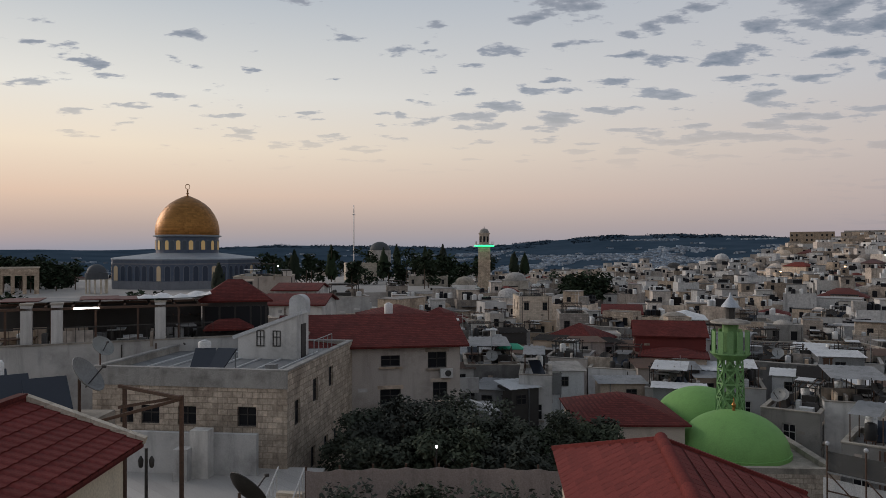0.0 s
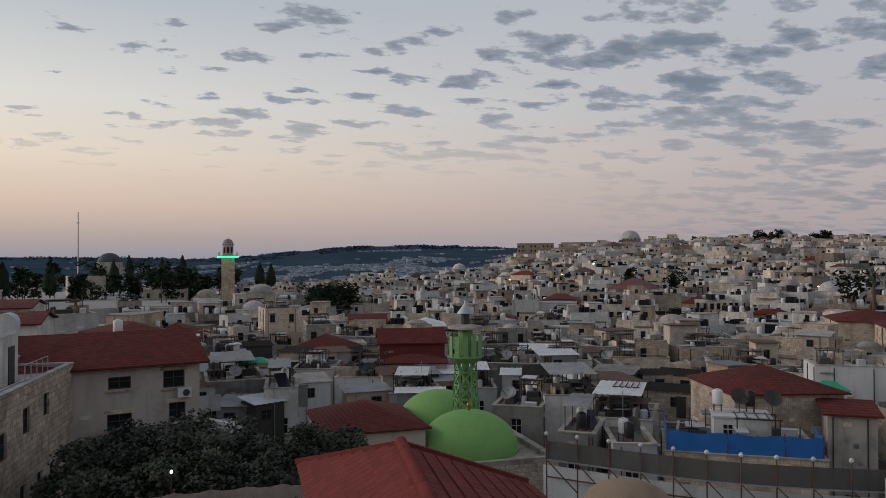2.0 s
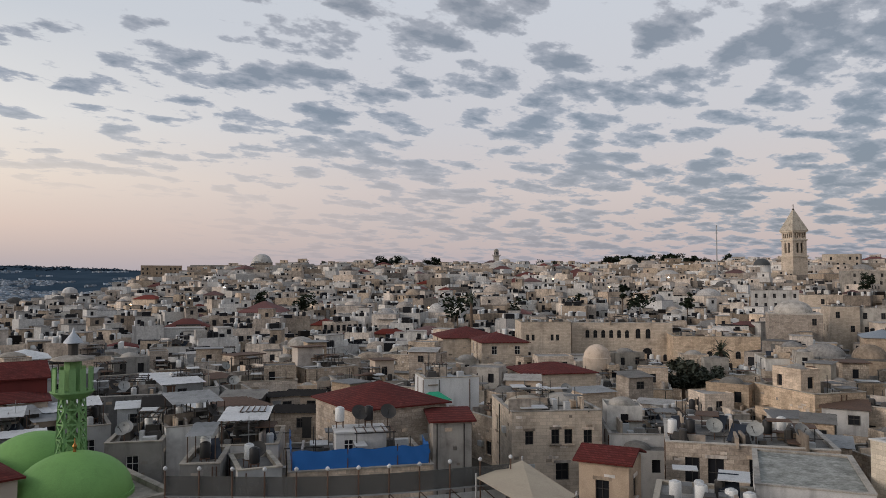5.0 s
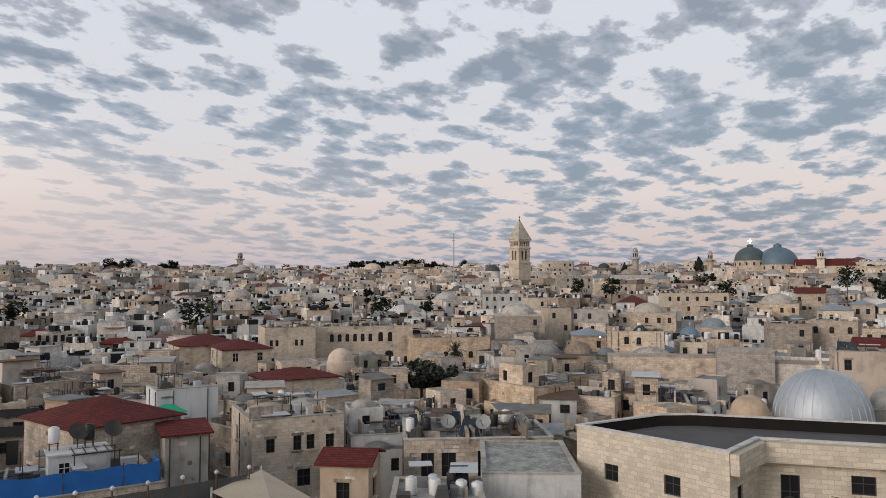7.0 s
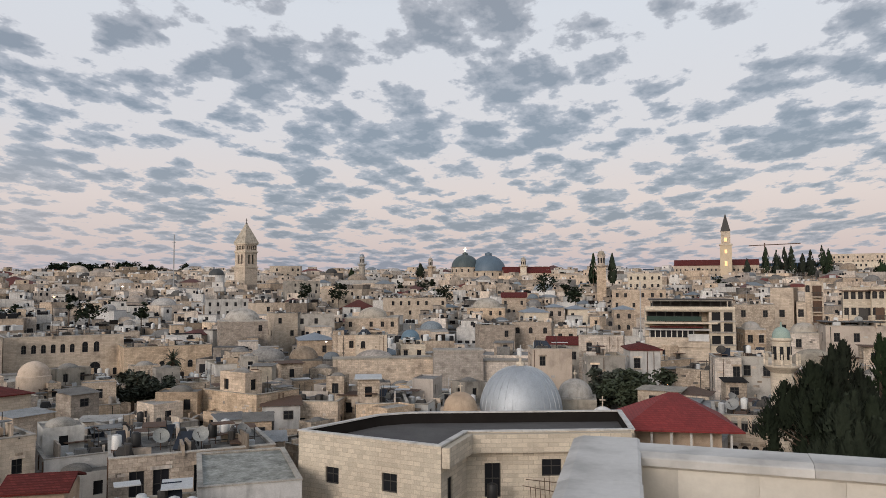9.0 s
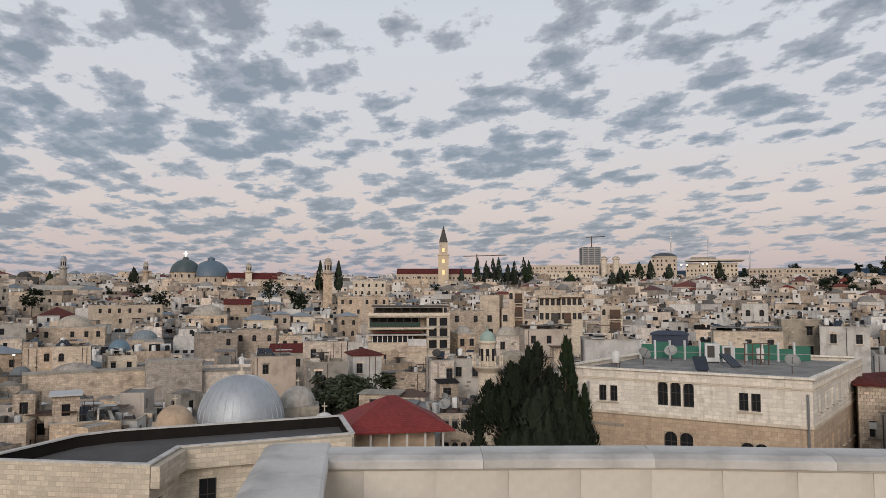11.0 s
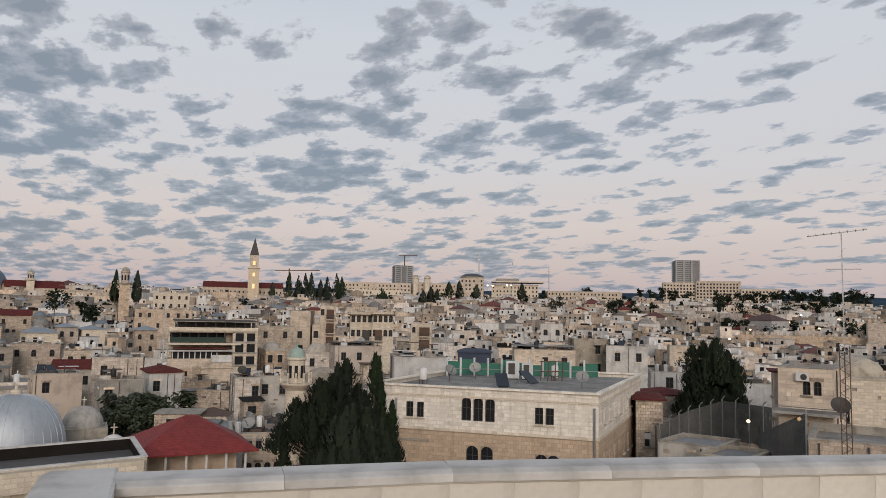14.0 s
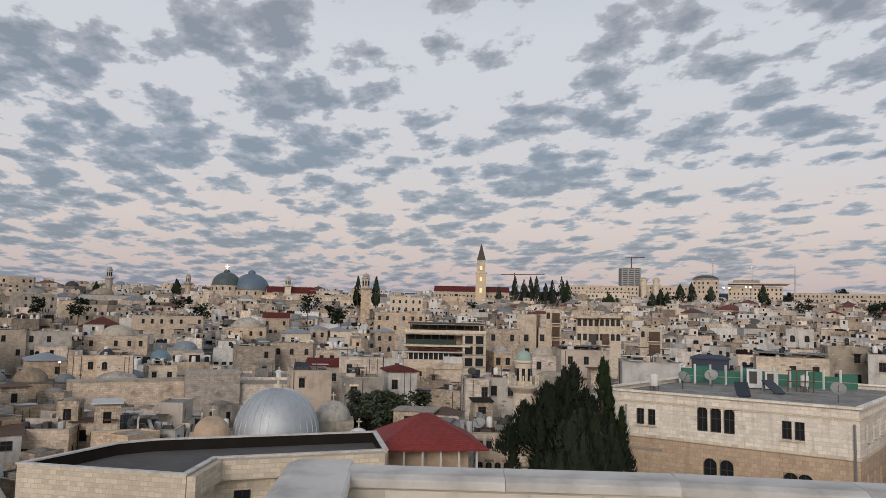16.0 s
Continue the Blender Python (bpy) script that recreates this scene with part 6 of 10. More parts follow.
# -- the house wrapped in blue sheeting --
def blue_house():
    _, m, w, h = placed(35.4, 46.3, 51, -13.9, 9, STONE, "flat", "tan stone house with blue sheeting round its roof", 6, windows=[[], [], [], []], parapet=0.2)
    ob = thing("blue_sheeting", m @ pose(0, 0, h), "bright blue tarpaulin fence round a roof terrace", "tarpaulin")
    rg = random.Random(8)
    cs = [(-w / 2 + 0.2, -4.2), (-w / 2 * 0.2, -4.3), (w / 2 * 0.5, -4.2), (w / 2 - 0.2, -4.1), (w / 2 - 0.1, -1.0)]
    cs = [(-w / 2 + 0.2, 3.8), (-w / 2 + 0.2, 0.0)] + cs
    for (x0, y0), (x1, y1) in zip(cs, cs[1:]):
        n = 8
        g, f = [], []
        for i in range(n + 1):
            t = i / n
            for k in range(4):
                g.append((x0 + (x1 - x0) * t + 0.04 * math.sin(i * 2.3 + k), y0 + (y1 - y0) * t + 0.06 * math.sin(i * 1.7 + k * 2), 0.05 + k * 0.42 + (0.07 * math.sin(i * 1.1) if k == 3 else 0)))
        for i in range(n):
            for k in range(3):
                f.append((i * 4 + k, i * 4 + 4 + k, i * 4 + 5 + k, i * 4 + 1 + k))
        nb = len(g)
        g += [(x, y + 0.02, z) for x, y, z in g]
        f += [tuple(reversed([a + nb for a in q])) for q in f]
        sh = Solid()
        sh.add(g, f)
        part("sheet", sh, BLUE_TARP, ob)
        part("post", Solid().beam((x0, y0, 0), (x0, y0, 1.5), 0.06), RUST, ob)
    r = thing("roof_room", m @ pose(0.2, -0.6, h - 0.2), "small white room on a roof terrace", "roof room")
    part("wall", Solid().box(0, 0, 0, 3.6, 2.6, 2.1).box(0, 0, 2.1, 3.8, 2.8, 0.12), PLASTER, r)
    part("window", window_mesh(0.7, 0.9, False, True), None, r, m=pose(-0.9, -1.32, 0.8))
    for x, k in ((0.9, "black_tank"), (2.3, "dark_dish"), (-1.2, "white_tank"), (0.2, "dark_dish")):
        put_kit(k, m @ pose(x, -0.3, h + 2.0))
    for i in range(6):
        whole("plastic_chair", Solid().box(0, 0, 0, 0.45, 0.45, 0.42).box(0, 0.2, 0.42, 0.45, 0.06, 0.42), SHEET_WHITE, m @ pose(-w / 2 + 0.9 + i * 0.7, -2.6 + 0.4 * (i % 2), h - 0.2, 0, 0, i * 40), "white plastic chair on a roof terrace", "chair", "plastic chairs")


blue_house()

# -- middle distance, south --
_, m, w, h = placed(38.9, 46.4, 61, -9.55, 8.5, STONE, "hip", "limestone house with a red tiled hip roof", 26, pitch=0.2)
_, m, w, h = placed(46.2, 49.2, 60, -10.6, 6, STONE_GREY, "gable", "small grey house with a red tiled roof", 10, pitch=0.18)
_, m, w, h = placed(45.6, 49.9, 82, -7.35, 5, SHEET_WHITE, "flat", "white sheet-metal roof cabin", 14, parapet=0.05, windows=[[(1.0, 8.0, 0.8, 0.8)], [], [], []], roof_mat=SHEET_WHITE)
s = Solid().hip(0, 0, 0, 3.2, 2.2, 0.8, 0, 0.3, ridge=0.3, thick=0.05)
whole("green_cover", s, GREEN_TARP, stand(46.8, 77, rise(-8.95, 77)), "bright green tarpaulin over a roof", "tarpaulin")
TAN_WALL = mat("pale_tan_ashlar", (0.65, 0.555, 0.45), (0.49, 0.41, 0.325), vary=0.1, courses=(0.6, 0.3), stain=0.35, joints=0.5, dirt=0.4)
_, m, w, h = placed(47.0, 51.6, 132, -4.35, 11, TAN_WALL, "hip", "cream stone house with a dark red hip roof", 12, pitch=0.17, light=True)
_, m, w, h = placed(50.0, 53.6, 122, -4.7, 10, TAN_WALL, "hip", "cream stone house with red hipped roof", 12, pitch=0.17, light=True)
_, m, w, h = placed(53.2, 57.0, 150, -3.1, 12, TAN_WALL, "flat", "large cream stone block with paired windows", 8, windows=[[(1.3, 6.9, 0.6, 1.2), (2.4, 6.9, 0.6, 1.2), (6.2, 6.9, 0.6, 1.2), (7.3, 6.9, 0.6, 1.2), (1.5, 3.2, 0.8, 1.4)], [(3, 6.5, 0.8, 1.4)], [], [(3, 6.5, 0.8, 1.4)]])
_, m, w, h = placed(57.0, 64.4, 156, -3.1, 14, TAN_WALL, "flat", "long cream stone building with arched windows", 8, arched=True, windows=[[(3.2 + i * 1.6, 7.0, 0.8, 1.6) for i in range(6)] + [(13.4, 6.9, 1.0, 2.0), (15.4, 6.9, 1.0, 2.0), (15.2, 2.6, 1.9, 2.4)], [(3, 6.0, 1.2, 2.2)], [], []])
s = Solid().lathe(0, 0, [(2.2, -6), (2.2, 0), (2.05, 0.1)], 24).dome(0, 0, 0.05, 2.05, 2.0, 24, 8)
whole("white_dome", s, PLASTER_TAN, stand(59.2, 118, rise(-5.7, 118)), "small tan plastered dome", "dome", "small domes")
_, m, w, h = placed(53.0, 58.4, 94, -7.0, 8, TAN_WALL, "hip", "cream house with a red hipped roof", 20, pitch=0.14)
_, m, w, h = placed(64.4, 70.4, 150, -4.0, 10, STONE, "flat", "long low limestone building", 10, arched=True)
# courtyard house with low domes on its roof
_, m, w, h = placed(51.7, 58.6, 68, -9.75, 10, TAN_WALL, "flat", "two-storey limestone house with low roof domes", 14, parapet=0.25, roof_mat=STONE_GREY,
                    windows=[[(1.6, 4.6, 0.75, 1.2), (4.0, 4.6, 0.75, 1.3), (5.2, 4.6, 0.75, 1.3), (4.6, 1.4, 1.2, 1.5), (7.0, 4.6, 0.8, 1.2)], [(2.5, 4.6, 0.8, 1.3), (5.5, 4.6, 0.8, 1.3)], [], [(3, 4.6, 0.8, 1.2)]])
for x, y in ((-1.8, -0.6), (1.9, 0.8)):
    whole("roof_dome", Solid().dome(0, 0, -0.3, 2.3, 1.1, 24, 6), STONE_GREY, m @ pose(x, y, h), "low plastered roof dome", "dome", "low roof domes")
put_kit("white_tank", m @ pose(0.4, 3.4, h - 0.2))
put_kit("dish", m @ pose(3.0, 2.8, h - 0.2))
_, m, w, h = placed(58.2, 61.9, 53, -13.3, 4, PLASTER_TAN, "gable", "tan lean-to with a red sheet roof", -14, pitch=0.2)
# stone house with tall dark doors and white tanks
_, m, w, h = placed(63.6, 75.0, 57, -11.5, 9, STONE, "flat", "limestone house with tall dark doorways", 6, parapet=0.2, windows=[[(1.8, 4.4, 1.0, 2.2), (3.4, 4.4, 1.1, 2.2), (6.2, 4.4, 1.2, 2.3), (8.6, 4.6, 0.9, 1.6)], [], [], []])
rg = random.Random(4)
for x, y, k in ((-5.2, -2.6, "white_tank"), (-3.9, -2.2, "black_tank"), (-2.2, -1.9, "dish"), (-0.6, -2.0, "solar"), (0.6, -2.6, "dish"), (1.6, -1.0, "black_tank"), (-4.4, 0.5, "solar"), (2.8, 0.6, "white_tank"), (3.6, -2.4, "dish"), (-1.6, 1.6, "solar")):
    put_kit(k, m @ pose(x, y, h - 0.2, 0, 0, rg.uniform(-30, 30)))
_, m, w, h = placed(69.6, 77.0, 46, -13.95, 9.5, PLASTER, "flat", "low white-walled house with a mossy flat roof", 4, parapet=0.06, litter=False, roof_mat=MOSSY, windows=[[(1.2, 4.5, 0.8, 1.6), (3.6, 4.5, 0.8, 1.6)], [], [], []])
for i, az in enumerate((64.6, 66.4, 68.4, 69.6)):
    put_kit("white_tank", stand(az, 44, EYE - 12.6 - 0.1 * i, 0))
_, m, w, h = placed(63.0, 70.2, 42, -15.9, 5, STONE_ROUGH, "flat", "low stone roof with water tanks and panels", 0, parapet=0.15)
put_kit("solar", m @ pose(1.3, 0.6, h - 0.1))


# -- the L-shaped house with the black roof --
def l_house():
    zt, z0 = EYE - 9.3, 1.0
    A, B, C, E = (49.4, 11.3), (44.6, 1.7), (49.2, 0.2), (50.2, -10.9)
    E2, D2, D1 = (58.0, -11.6), (56.7, 4.4), (55.6, 6.8)
    pts = [A, D1, D2, E2, E, C, B]
    pts = list(reversed(pts))           # B C E E2 D2 D1 A, counter-clockwise seen from above
    sill = EYE - 12.4 - z0
    holes = {6: [(along(A, B, 79.6), sill, 1.05, 1.05), (along(A, B, 83.9), sill, 1.1, 1.15)],
             0: [(1.6, sill - 1.1, 0.9, 2.1)],
             1: [(1.7, sill - 1.1, 1.05, 2.2), (5.6, sill + 0.2, 1.3, 1.1)]}
    poly_house("l_shaped_house", pts, z0, zt, STONE_PALE, holes, "pale ashlar house with an L-shaped black roof", 0.75, GRAVEL_DECK, BITUMEN, COPING, category="house")
    fascia = thing("fascia", pose(0, 0, 0), "projecting pale stone fascia under a roof edge", "fascia", kind="structure")
    for p, q in ((B, C), (C, E)):
        mx, my = (p[0] + q[0]) / 2, (p[1] + q[1]) / 2
        ln, ang = math.hypot(q[0] - p[0], q[1] - p[1]), math.atan2(q[1] - p[1], q[0] - p[0])
        off = 0.28
        ox, oy = math.sin(ang) * off, -math.cos(ang) * off
        part("band", Solid().box(mx + ox, my + oy, zt - 1.25, ln - (0.1 if p is B else 0.62), 0.5, 1.2, 0, ang), STONE_PALE, fascia)
    put_kit("black_tank", pose(47.3, -1.4, EYE - 13.6))
    ob = thing("pipe_cluster", pose(48.9, -3.2, EYE - 14.5, 0, 0, 90), "tangle of rusty pipes and wires on a wall", "pipes")
    for i in range(5):
        part("pipe", Solid().beam((0.3 * i - 2, 0.1, 0), (0.3 * i - 2 + 0.1, 0.1, 2.6 - 0.2 * i), 0.04), RUST, ob)
    part("pipe", Solid().beam((-2.4, 0.1, 2.1), (-0.4, 0.1, 2.3), 0.04), RUST, ob)
    part("pipe", Solid().beam((-2.4, 0.1, 1.5), (-0.2, 0.1, 1.9), 0.04), RUST, ob)


l_house()


# -- the silver dome --
def silver_dome():
    r = 78.0
    k = r * math.tan(radians(3.15))
    z = rise(-9.9, r)
    keep_clear(93.9, r, 7)
    ob = thing("silver_domed_church", stand(93.9, r, 0), "church under a ribbed silver metal dome", "church")
    part("wall", Solid().box(0, 0, -1, 12, 11, z - 0.6), STONE, ob)
    part("drum", Solid().lathe(0, 0, [(k + 0.25, z - 2.2), (k + 0.25, z - 0.2), (k + 0.4, z - 0.1), (k + 0.4, z + 0.1)], 40), STONE_PALE, ob)
    H = rise(-5.75, r) - z
    pr = [(k * 0.985, z), (k * 1.0, z + H * 0.15)] + [(k * math.cos(a * math.pi / 24) ** 0.86, z + H * (0.15 + 0.85 * math.sin(a * math.pi / 24))) for a in range(1, 12)] + [(0.35, z + H)]
    part("dome", Solid().lathe(0, 0, pr, 96), ZINC, ob, "silver sheet-metal dome")
    for i in range(32):
        a = 2 * math.pi * i / 32
        c = Solid()
        for (r0, z0), (r1, z1) in zip(pr, pr[1:]):
            c.beam((r0 * 1.003 * math.cos(a), r0 * 1.003 * math.sin(a), z0), (r1 * 1.003 * math.cos(a), r1 * 1.003 * math.sin(a), z1), 0.05)
        part("rib", c, ZINC, ob)
    part("finial", Solid().lathe(0, 0, [(0.5, z + H - 0.05), (0.45, z + H + 0.35), (0.15, z + H + 0.4), (0.1, z + H + 0.9)], 12), STONE_PALE, ob)
    part("cross", Solid().beam((0, 0, z + H + 0.8), (0, 0, z + H + 2.1), 0.1).beam((-0.4, 0, z + H + 1.6), (0.4, 0, z + H + 1.6), 0.1), SHEET_WHITE, ob)


silver_dome()


def cupola(az, r, el, rad, label, material=PLASTER, body=2.4, base=None):
    """A small dome on a square base, with a cross."""
    z = rise(el, r)
    ob = thing("cupola", stand(az, r, 0), label, "dome", "small cupolas")
    part("base", Solid().box(0, 0, -1, rad * body, rad * body, z + 1 - 0.1), base or material, ob)
    part("dome", Solid().lathe(0, 0, [(rad * 1.05, z - 0.12), (rad * 1.05, z + 0.1), (rad, z + 0.12)], 20).dome(0, 0, z + 0.1, rad, rad * 0.95, 20, 7), material, ob)
    part("cross", Solid().beam((0, 0, z + rad), (0, 0, z + rad + 0.9), 0.09).beam((-0.25, 0, z + rad + 0.6), (0.25, 0, z + rad + 0.6), 0.09), STONE_PALE, ob)
    keep_clear(az, r, rad * 2)


cupola(100.0, 66, -9.5, 0.95, "small white cupola with a stone cross")
cupola(98.0, 84, -7.95, 1.9, "stone chapel with a ribbed low dome", STONE_GREY)
cupola(89.3, 76, -9.0, 1.7, "small plastered dome beside a church", PLASTER_TAN)
cupola(85.45, 151, -3.75, 1.9, "small blue-grey dome on a square drum", LEAD_BLUE, base=STONE_PALE)

# -- red hip roof on posts and the arcaded house --
def red_pavilion():
    m, w, h = seat(101.2, 108.9, 60, -10.2, 8, 8)
    ob = thing("red_roofed_hall", m, "open hall under a large red hip roof", "hall")
    part("wall", Solid().box(0, 0.5, -1, w - 1.6, 6, h + 0.8), PLASTER_TAN, ob)
    part("roof", Solid().hip(0, 0, h, w + 1.0, 9.0, 2.4, 0, ridge=0.08), mat("red_sheet_roof", (0.29, 0.042, 0.038), (0.21, 0.034, 0.032), rough=0.7, scale=1, stain=0.3, courses=(0.3, 0.12), joints=0.6), ob, "bright red sheet hip roof")
    for i in range(6):
        part("post", Solid().box(-w / 2 + 0.4 + i * (w - 0.8) / 5, -3.9, h - 2.6, 0.16, 0.16, 2.6), FRAME_WHITE, ob)


red_pavilion()
_, m, w, h = placed(107.6, 113.6, 72, -8.9, 8, TAN_WALL, "flat", "stone house with rows of arched openings", 4, arched=True, windows=[[(0.9 + i * 0.85, 8.0 - 1.9 + 0.4, 0.55, 1.3) for i in range(8)] + [(0.9 + i * 0.85, 3.9, 0.6, 1.4) for i in range(8)], [], [], []])
clutter(m, w, 8, h - 0.42, random.Random(9), 8)
minaret(112.4, 70, rise(-10.5, 70), rise(-2.3, 70), 1.85, "slender limestone minaret with a pale green cap", STONE_PALE, CAP_GREEN)
keep_clear(112.4, 70, 3)


# -- old town wall of plain masonry --
for az0, az1, el, r in ((79.5, 87.2, -5.3, 124), (87.2, 91.0, -4.7, 121), (91.0, 97.4, -5.5, 123)):
    m, w, h = seat(az0, az1, r, el, 4, 5)
    ob = thing("old_wall", m, "high plain wall of worn limestone blocks", "wall", "old town walls")
    part("wall", Solid().box(0, 0, -3, w, 4, h + 3), STONE, ob)
    part("coping", Solid().box(0, 0, h, w + 0.1, 4.1, 0.25), STONE_GREY, ob)


# -- the long white building above a lower stone storey --
def finish_white_building():
    FL, FR, BR = (56.2, -29.8), (41.6, -41.9), (54.6, -61.2)
    BL = (FL[0] + BR[0] - FR[0], FL[1] + BR[1] - FR[1])
    zt, z0, band = EYE - 5.9, 0.5, EYE - 9.25
    f = lambda az: along(FL, FR, az)
    up = EYE - 8.4
    cx, cy = (FL[0] + BR[0]) / 2, (FL[1] + BR[1]) / 2
    ob = thing("white_stone_building", pose(0, 0, 0), "long pale ashlar building over a rough stone storey", "building")
    for k in (0.0, 0.5, 1.0):
        for t in (0.2, 0.8):
            x, y = FL[0] + (FR[0] - FL[0]) * t + (BR[0] - FR[0]) * k, FL[1] + (FR[1] - FL[1]) * t + (BR[1] - FR[1]) * k
            TAKEN.append((x, y, 7.5))
    arch = [(f(125.3), up - 0.05, 0.8, 1.85), (f(126.2), up - 0.05, 0.8, 1.85), (f(127.1), up - 0.05, 0.8, 1.85)]
    pair = [(f(121.0), up, 0.62, 1.25), (f(121.8), up, 0.62, 1.25), (f(130.8), up, 0.66, 1.3), (f(131.6), up, 0.66, 1.3)]
    low = [(f(125.8), EYE - 12.1, 1.0, 1.7), (f(126.9), EYE - 12.1, 1.0, 1.7), (f(131.0), EYE - 12.4, 1.0, 1.7), (f(131.9), EYE - 12.4, 1.0, 1.7)]
    side = [(2.2 + i * 2.5, up, 0.85, 1.3) for i in range(8)]
    side_low = [(2.2 + i * 2.5, EYE - 12.2, 0.85, 1.6) for i in range(8)]
    # the walk round runs FR, FL reversed, so that outside lies to the right
    Lf = math.hypot(FR[0] - FL[0], FR[1] - FL[1])
    a, b, c, d = FL, FR, BR, BL
    order = [(a, b), (b, c), (c, d), (d, a)]
    area = sum(p[0] * q[1] - q[0] * p[1] for p, q in order)
    flip = area < 0
    up_s, low_s = Solid(), Solid()
    for i, (p, q) in enumerate(order):
        hu = arch + pair if i == 0 else side if i == 1 else []
        hl = low if i == 0 else side_low if i == 1 else []
        L = math.hypot(q[0] - p[0], q[1] - p[1])
        if flip:
            p, q = q, p
            hu, hl = [(L - u, z, w, h) for u, z, w, h in hu], [(L - u, z, w, h) for u, z, w, h in hl]
        up_s.wall(p, q, band, zt, [(u, z - band, w, h) for u, z, w, h in hu], 0.3)
        low_s.wall(p, q, z0, band, [(u, z - z0, w, h) for u, z, w, h in hl], 0.3)
        ux, uy = (q[0] - p[0]) / L, (q[1] - p[1]) / L
        ang = math.degrees(math.atan2(uy, ux))
        for group, is_arch in ((hu, i == 0), (hl, True)):
            for u, z, w, h in group:
                tall = h > 1.6
                part("window", window_mesh(w, h, tall), None, ob, m=pose(p[0] + ux * u - uy * 0.18, p[1] + uy * u + ux * 0.18, z, 0, 0, ang))
                if not tall:
                    part("sill", Solid().box(0, -0.22, -0.12, w + 0.3, 0.22, 0.1), STONE_PALE, ob, m=pose(p[0] + ux * u - uy * 0.18, p[1] + uy * u + ux * 0.18, z, 0, 0, ang))
    part("upper_wall", up_s, WHITE_ASHLAR, ob, "pale smooth ashlar upper wall")
    part("lower_wall", low_s, mat("brown_ashlar", (0.60, 0.465, 0.34), (0.47, 0.36, 0.26), courses=(0.6, 0.32), bump=0.7, stain=0.4), ob, "brown rough stone lower wall")

    def grow(k):
        return [(cx + (x - cx) * (1 + k / 10), cy + (y - cy) * (1 + k / 14)) for x, y in ((a, b, c, d) if not flip else (d, c, b, a))]
    part("roof", Solid().prism(grow(-0.05), zt - 0.6, zt - 0.35), ROOF_DECK, ob, "grey flat roof")
    part("string_course", Solid().ring(grow(0.12), grow(-0.1), band - 0.12, band + 0.1), STONE_PALE, ob)
    part("cornice", Solid().ring(grow(0.22), grow(-0.3), zt, zt + 0.16), WHITE_ASHLAR, ob)
    part("cornice", Solid().ring(grow(0.10), grow(-0.1), zt - 0.75, zt - 0.62), STONE_PALE, ob)
    for u in (f(120.0), f(134.9)):
        t = u / Lf
        x, y = FL[0] + (FR[0] - FL[0]) * t, FL[1] + (FR[1] - FL[1]) * t
        part("downpipe", Solid().beam((x - 0.12, y + 0.1, z0), (x - 0.12, y + 0.1, zt - 1.0), 0.12), STEEL, ob)
    # balcony at the corner
    k = f(121.2) / Lf
    x, y = FL[0] + (FR[0] - FL[0]) * k, FL[1] + (FR[1] - FL[1]) * k
    bal = thing("balcony", pose(x, y, EYE - 10.35, 0, 0, math.degrees(math.atan2(FR[1] - FL[1], FR[0] - FL[0])) + 180), "weathered stone balcony with balusters", "balcony")
    part("slab", Solid().box(0, -0.6, 0, 3.0, 1.3, 0.2), STONE_GREY, bal)
    part("rail", Solid().box(0, -1.2, 1.0, 3.0, 0.2, 0.14), STONE_GREY, bal)
    for i in range(10):
        part("baluster", Solid().lathe(-1.35 + i * 0.3, -1.2, [(0.06, 0.2), (0.1, 0.45), (0.05, 0.8), (0.07, 1.0)], 8), STONE_GREY, bal)
    # green netting and boxes on the roof
    net = thing("green_roof_fence", pose(0, 0, 0), "green netting fence on a flat roof", "fence")
    q0, q1 = spot(123.8, 78), spot(135.2, 79)
    n = 11
    for i in range(n):
        x0, y0 = q0[0] + (q1[0] - q0[0]) * i / n, q0[1] + (q1[1] - q0[1]) * i / n
        x1, y1 = q0[0] + (q1[0] - q0[0]) * (i + 1) / n, q0[1] + (q1[1] - q0[1]) * (i + 1) / n
        part("panel", net_panel(x0, y0, x1, y1, EYE - 6.1, EYE - 4.75 + 0.25 * math.sin(i * 1.9)), GREEN_NET, net)
        part("post", Solid().beam((x0, y0, EYE - 6.3), (x0, y0, EYE - 4.35), 0.16), SHEET_WHITE, net)
        part("rail", Solid().beam((x0, y0, EYE - 5.5), (x1, y1, EYE - 5.5), 0.07), SHEET_GREY, net)
    rr = random.Random(2)
    for i in range(7):
        az, r = 122 + i * 2.0, 67 + (i % 3) * 4
        put_kit(rr.choice(["white_tank", "solar", "dish", "white_tank"]), stand(az, r, EYE - 6.25, rr.uniform(-40, 40)))
    cr = thing("roof_cabin", stand(125.9, 82, EYE - 6.3), "cabin wrapped in dark blue sheeting behind a roof fence", "roof room")
    part("wall", Solid().box(0, 0, 0, 3.6, 2.4, 2.3), TARP_NAVY, cr)
    part("roof", Solid().hip(0, 0, 2.3, 3.9, 2.7, 0.45, 0, ridge=0.6), TARP_NAVY, cr)
    for az, w, h in ((128.8, 1.3, 1.7), (129.9, 1.1, 1.5)):
        bx = thing("cooling_unit", stand(az, 75.5, EYE - 6.25, 6), "white metal cooling unit on a flat roof", "cooling unit", "cooling units on the white building")
        part("casing", Solid().box(0, 0, 0.1, w, 0.8, h), SHEET_WHITE, bx)
        part("grille", Solid().box(-w * 0.1, -0.42, 0.5, w * 0.5, 0.05, h * 0.65), FRAME_DARK, bx)
        for k in (-0.4, 0.4):
            part("foot", Solid().box(k * w, 0, 0, 0.12, 0.8, 0.1), FRAME_DARK, bx)
    fr = thing("drying_rack", stand(131.7, 74.5, EYE - 6.25, 10), "rusty pipe drying rack on a flat roof", "rack")
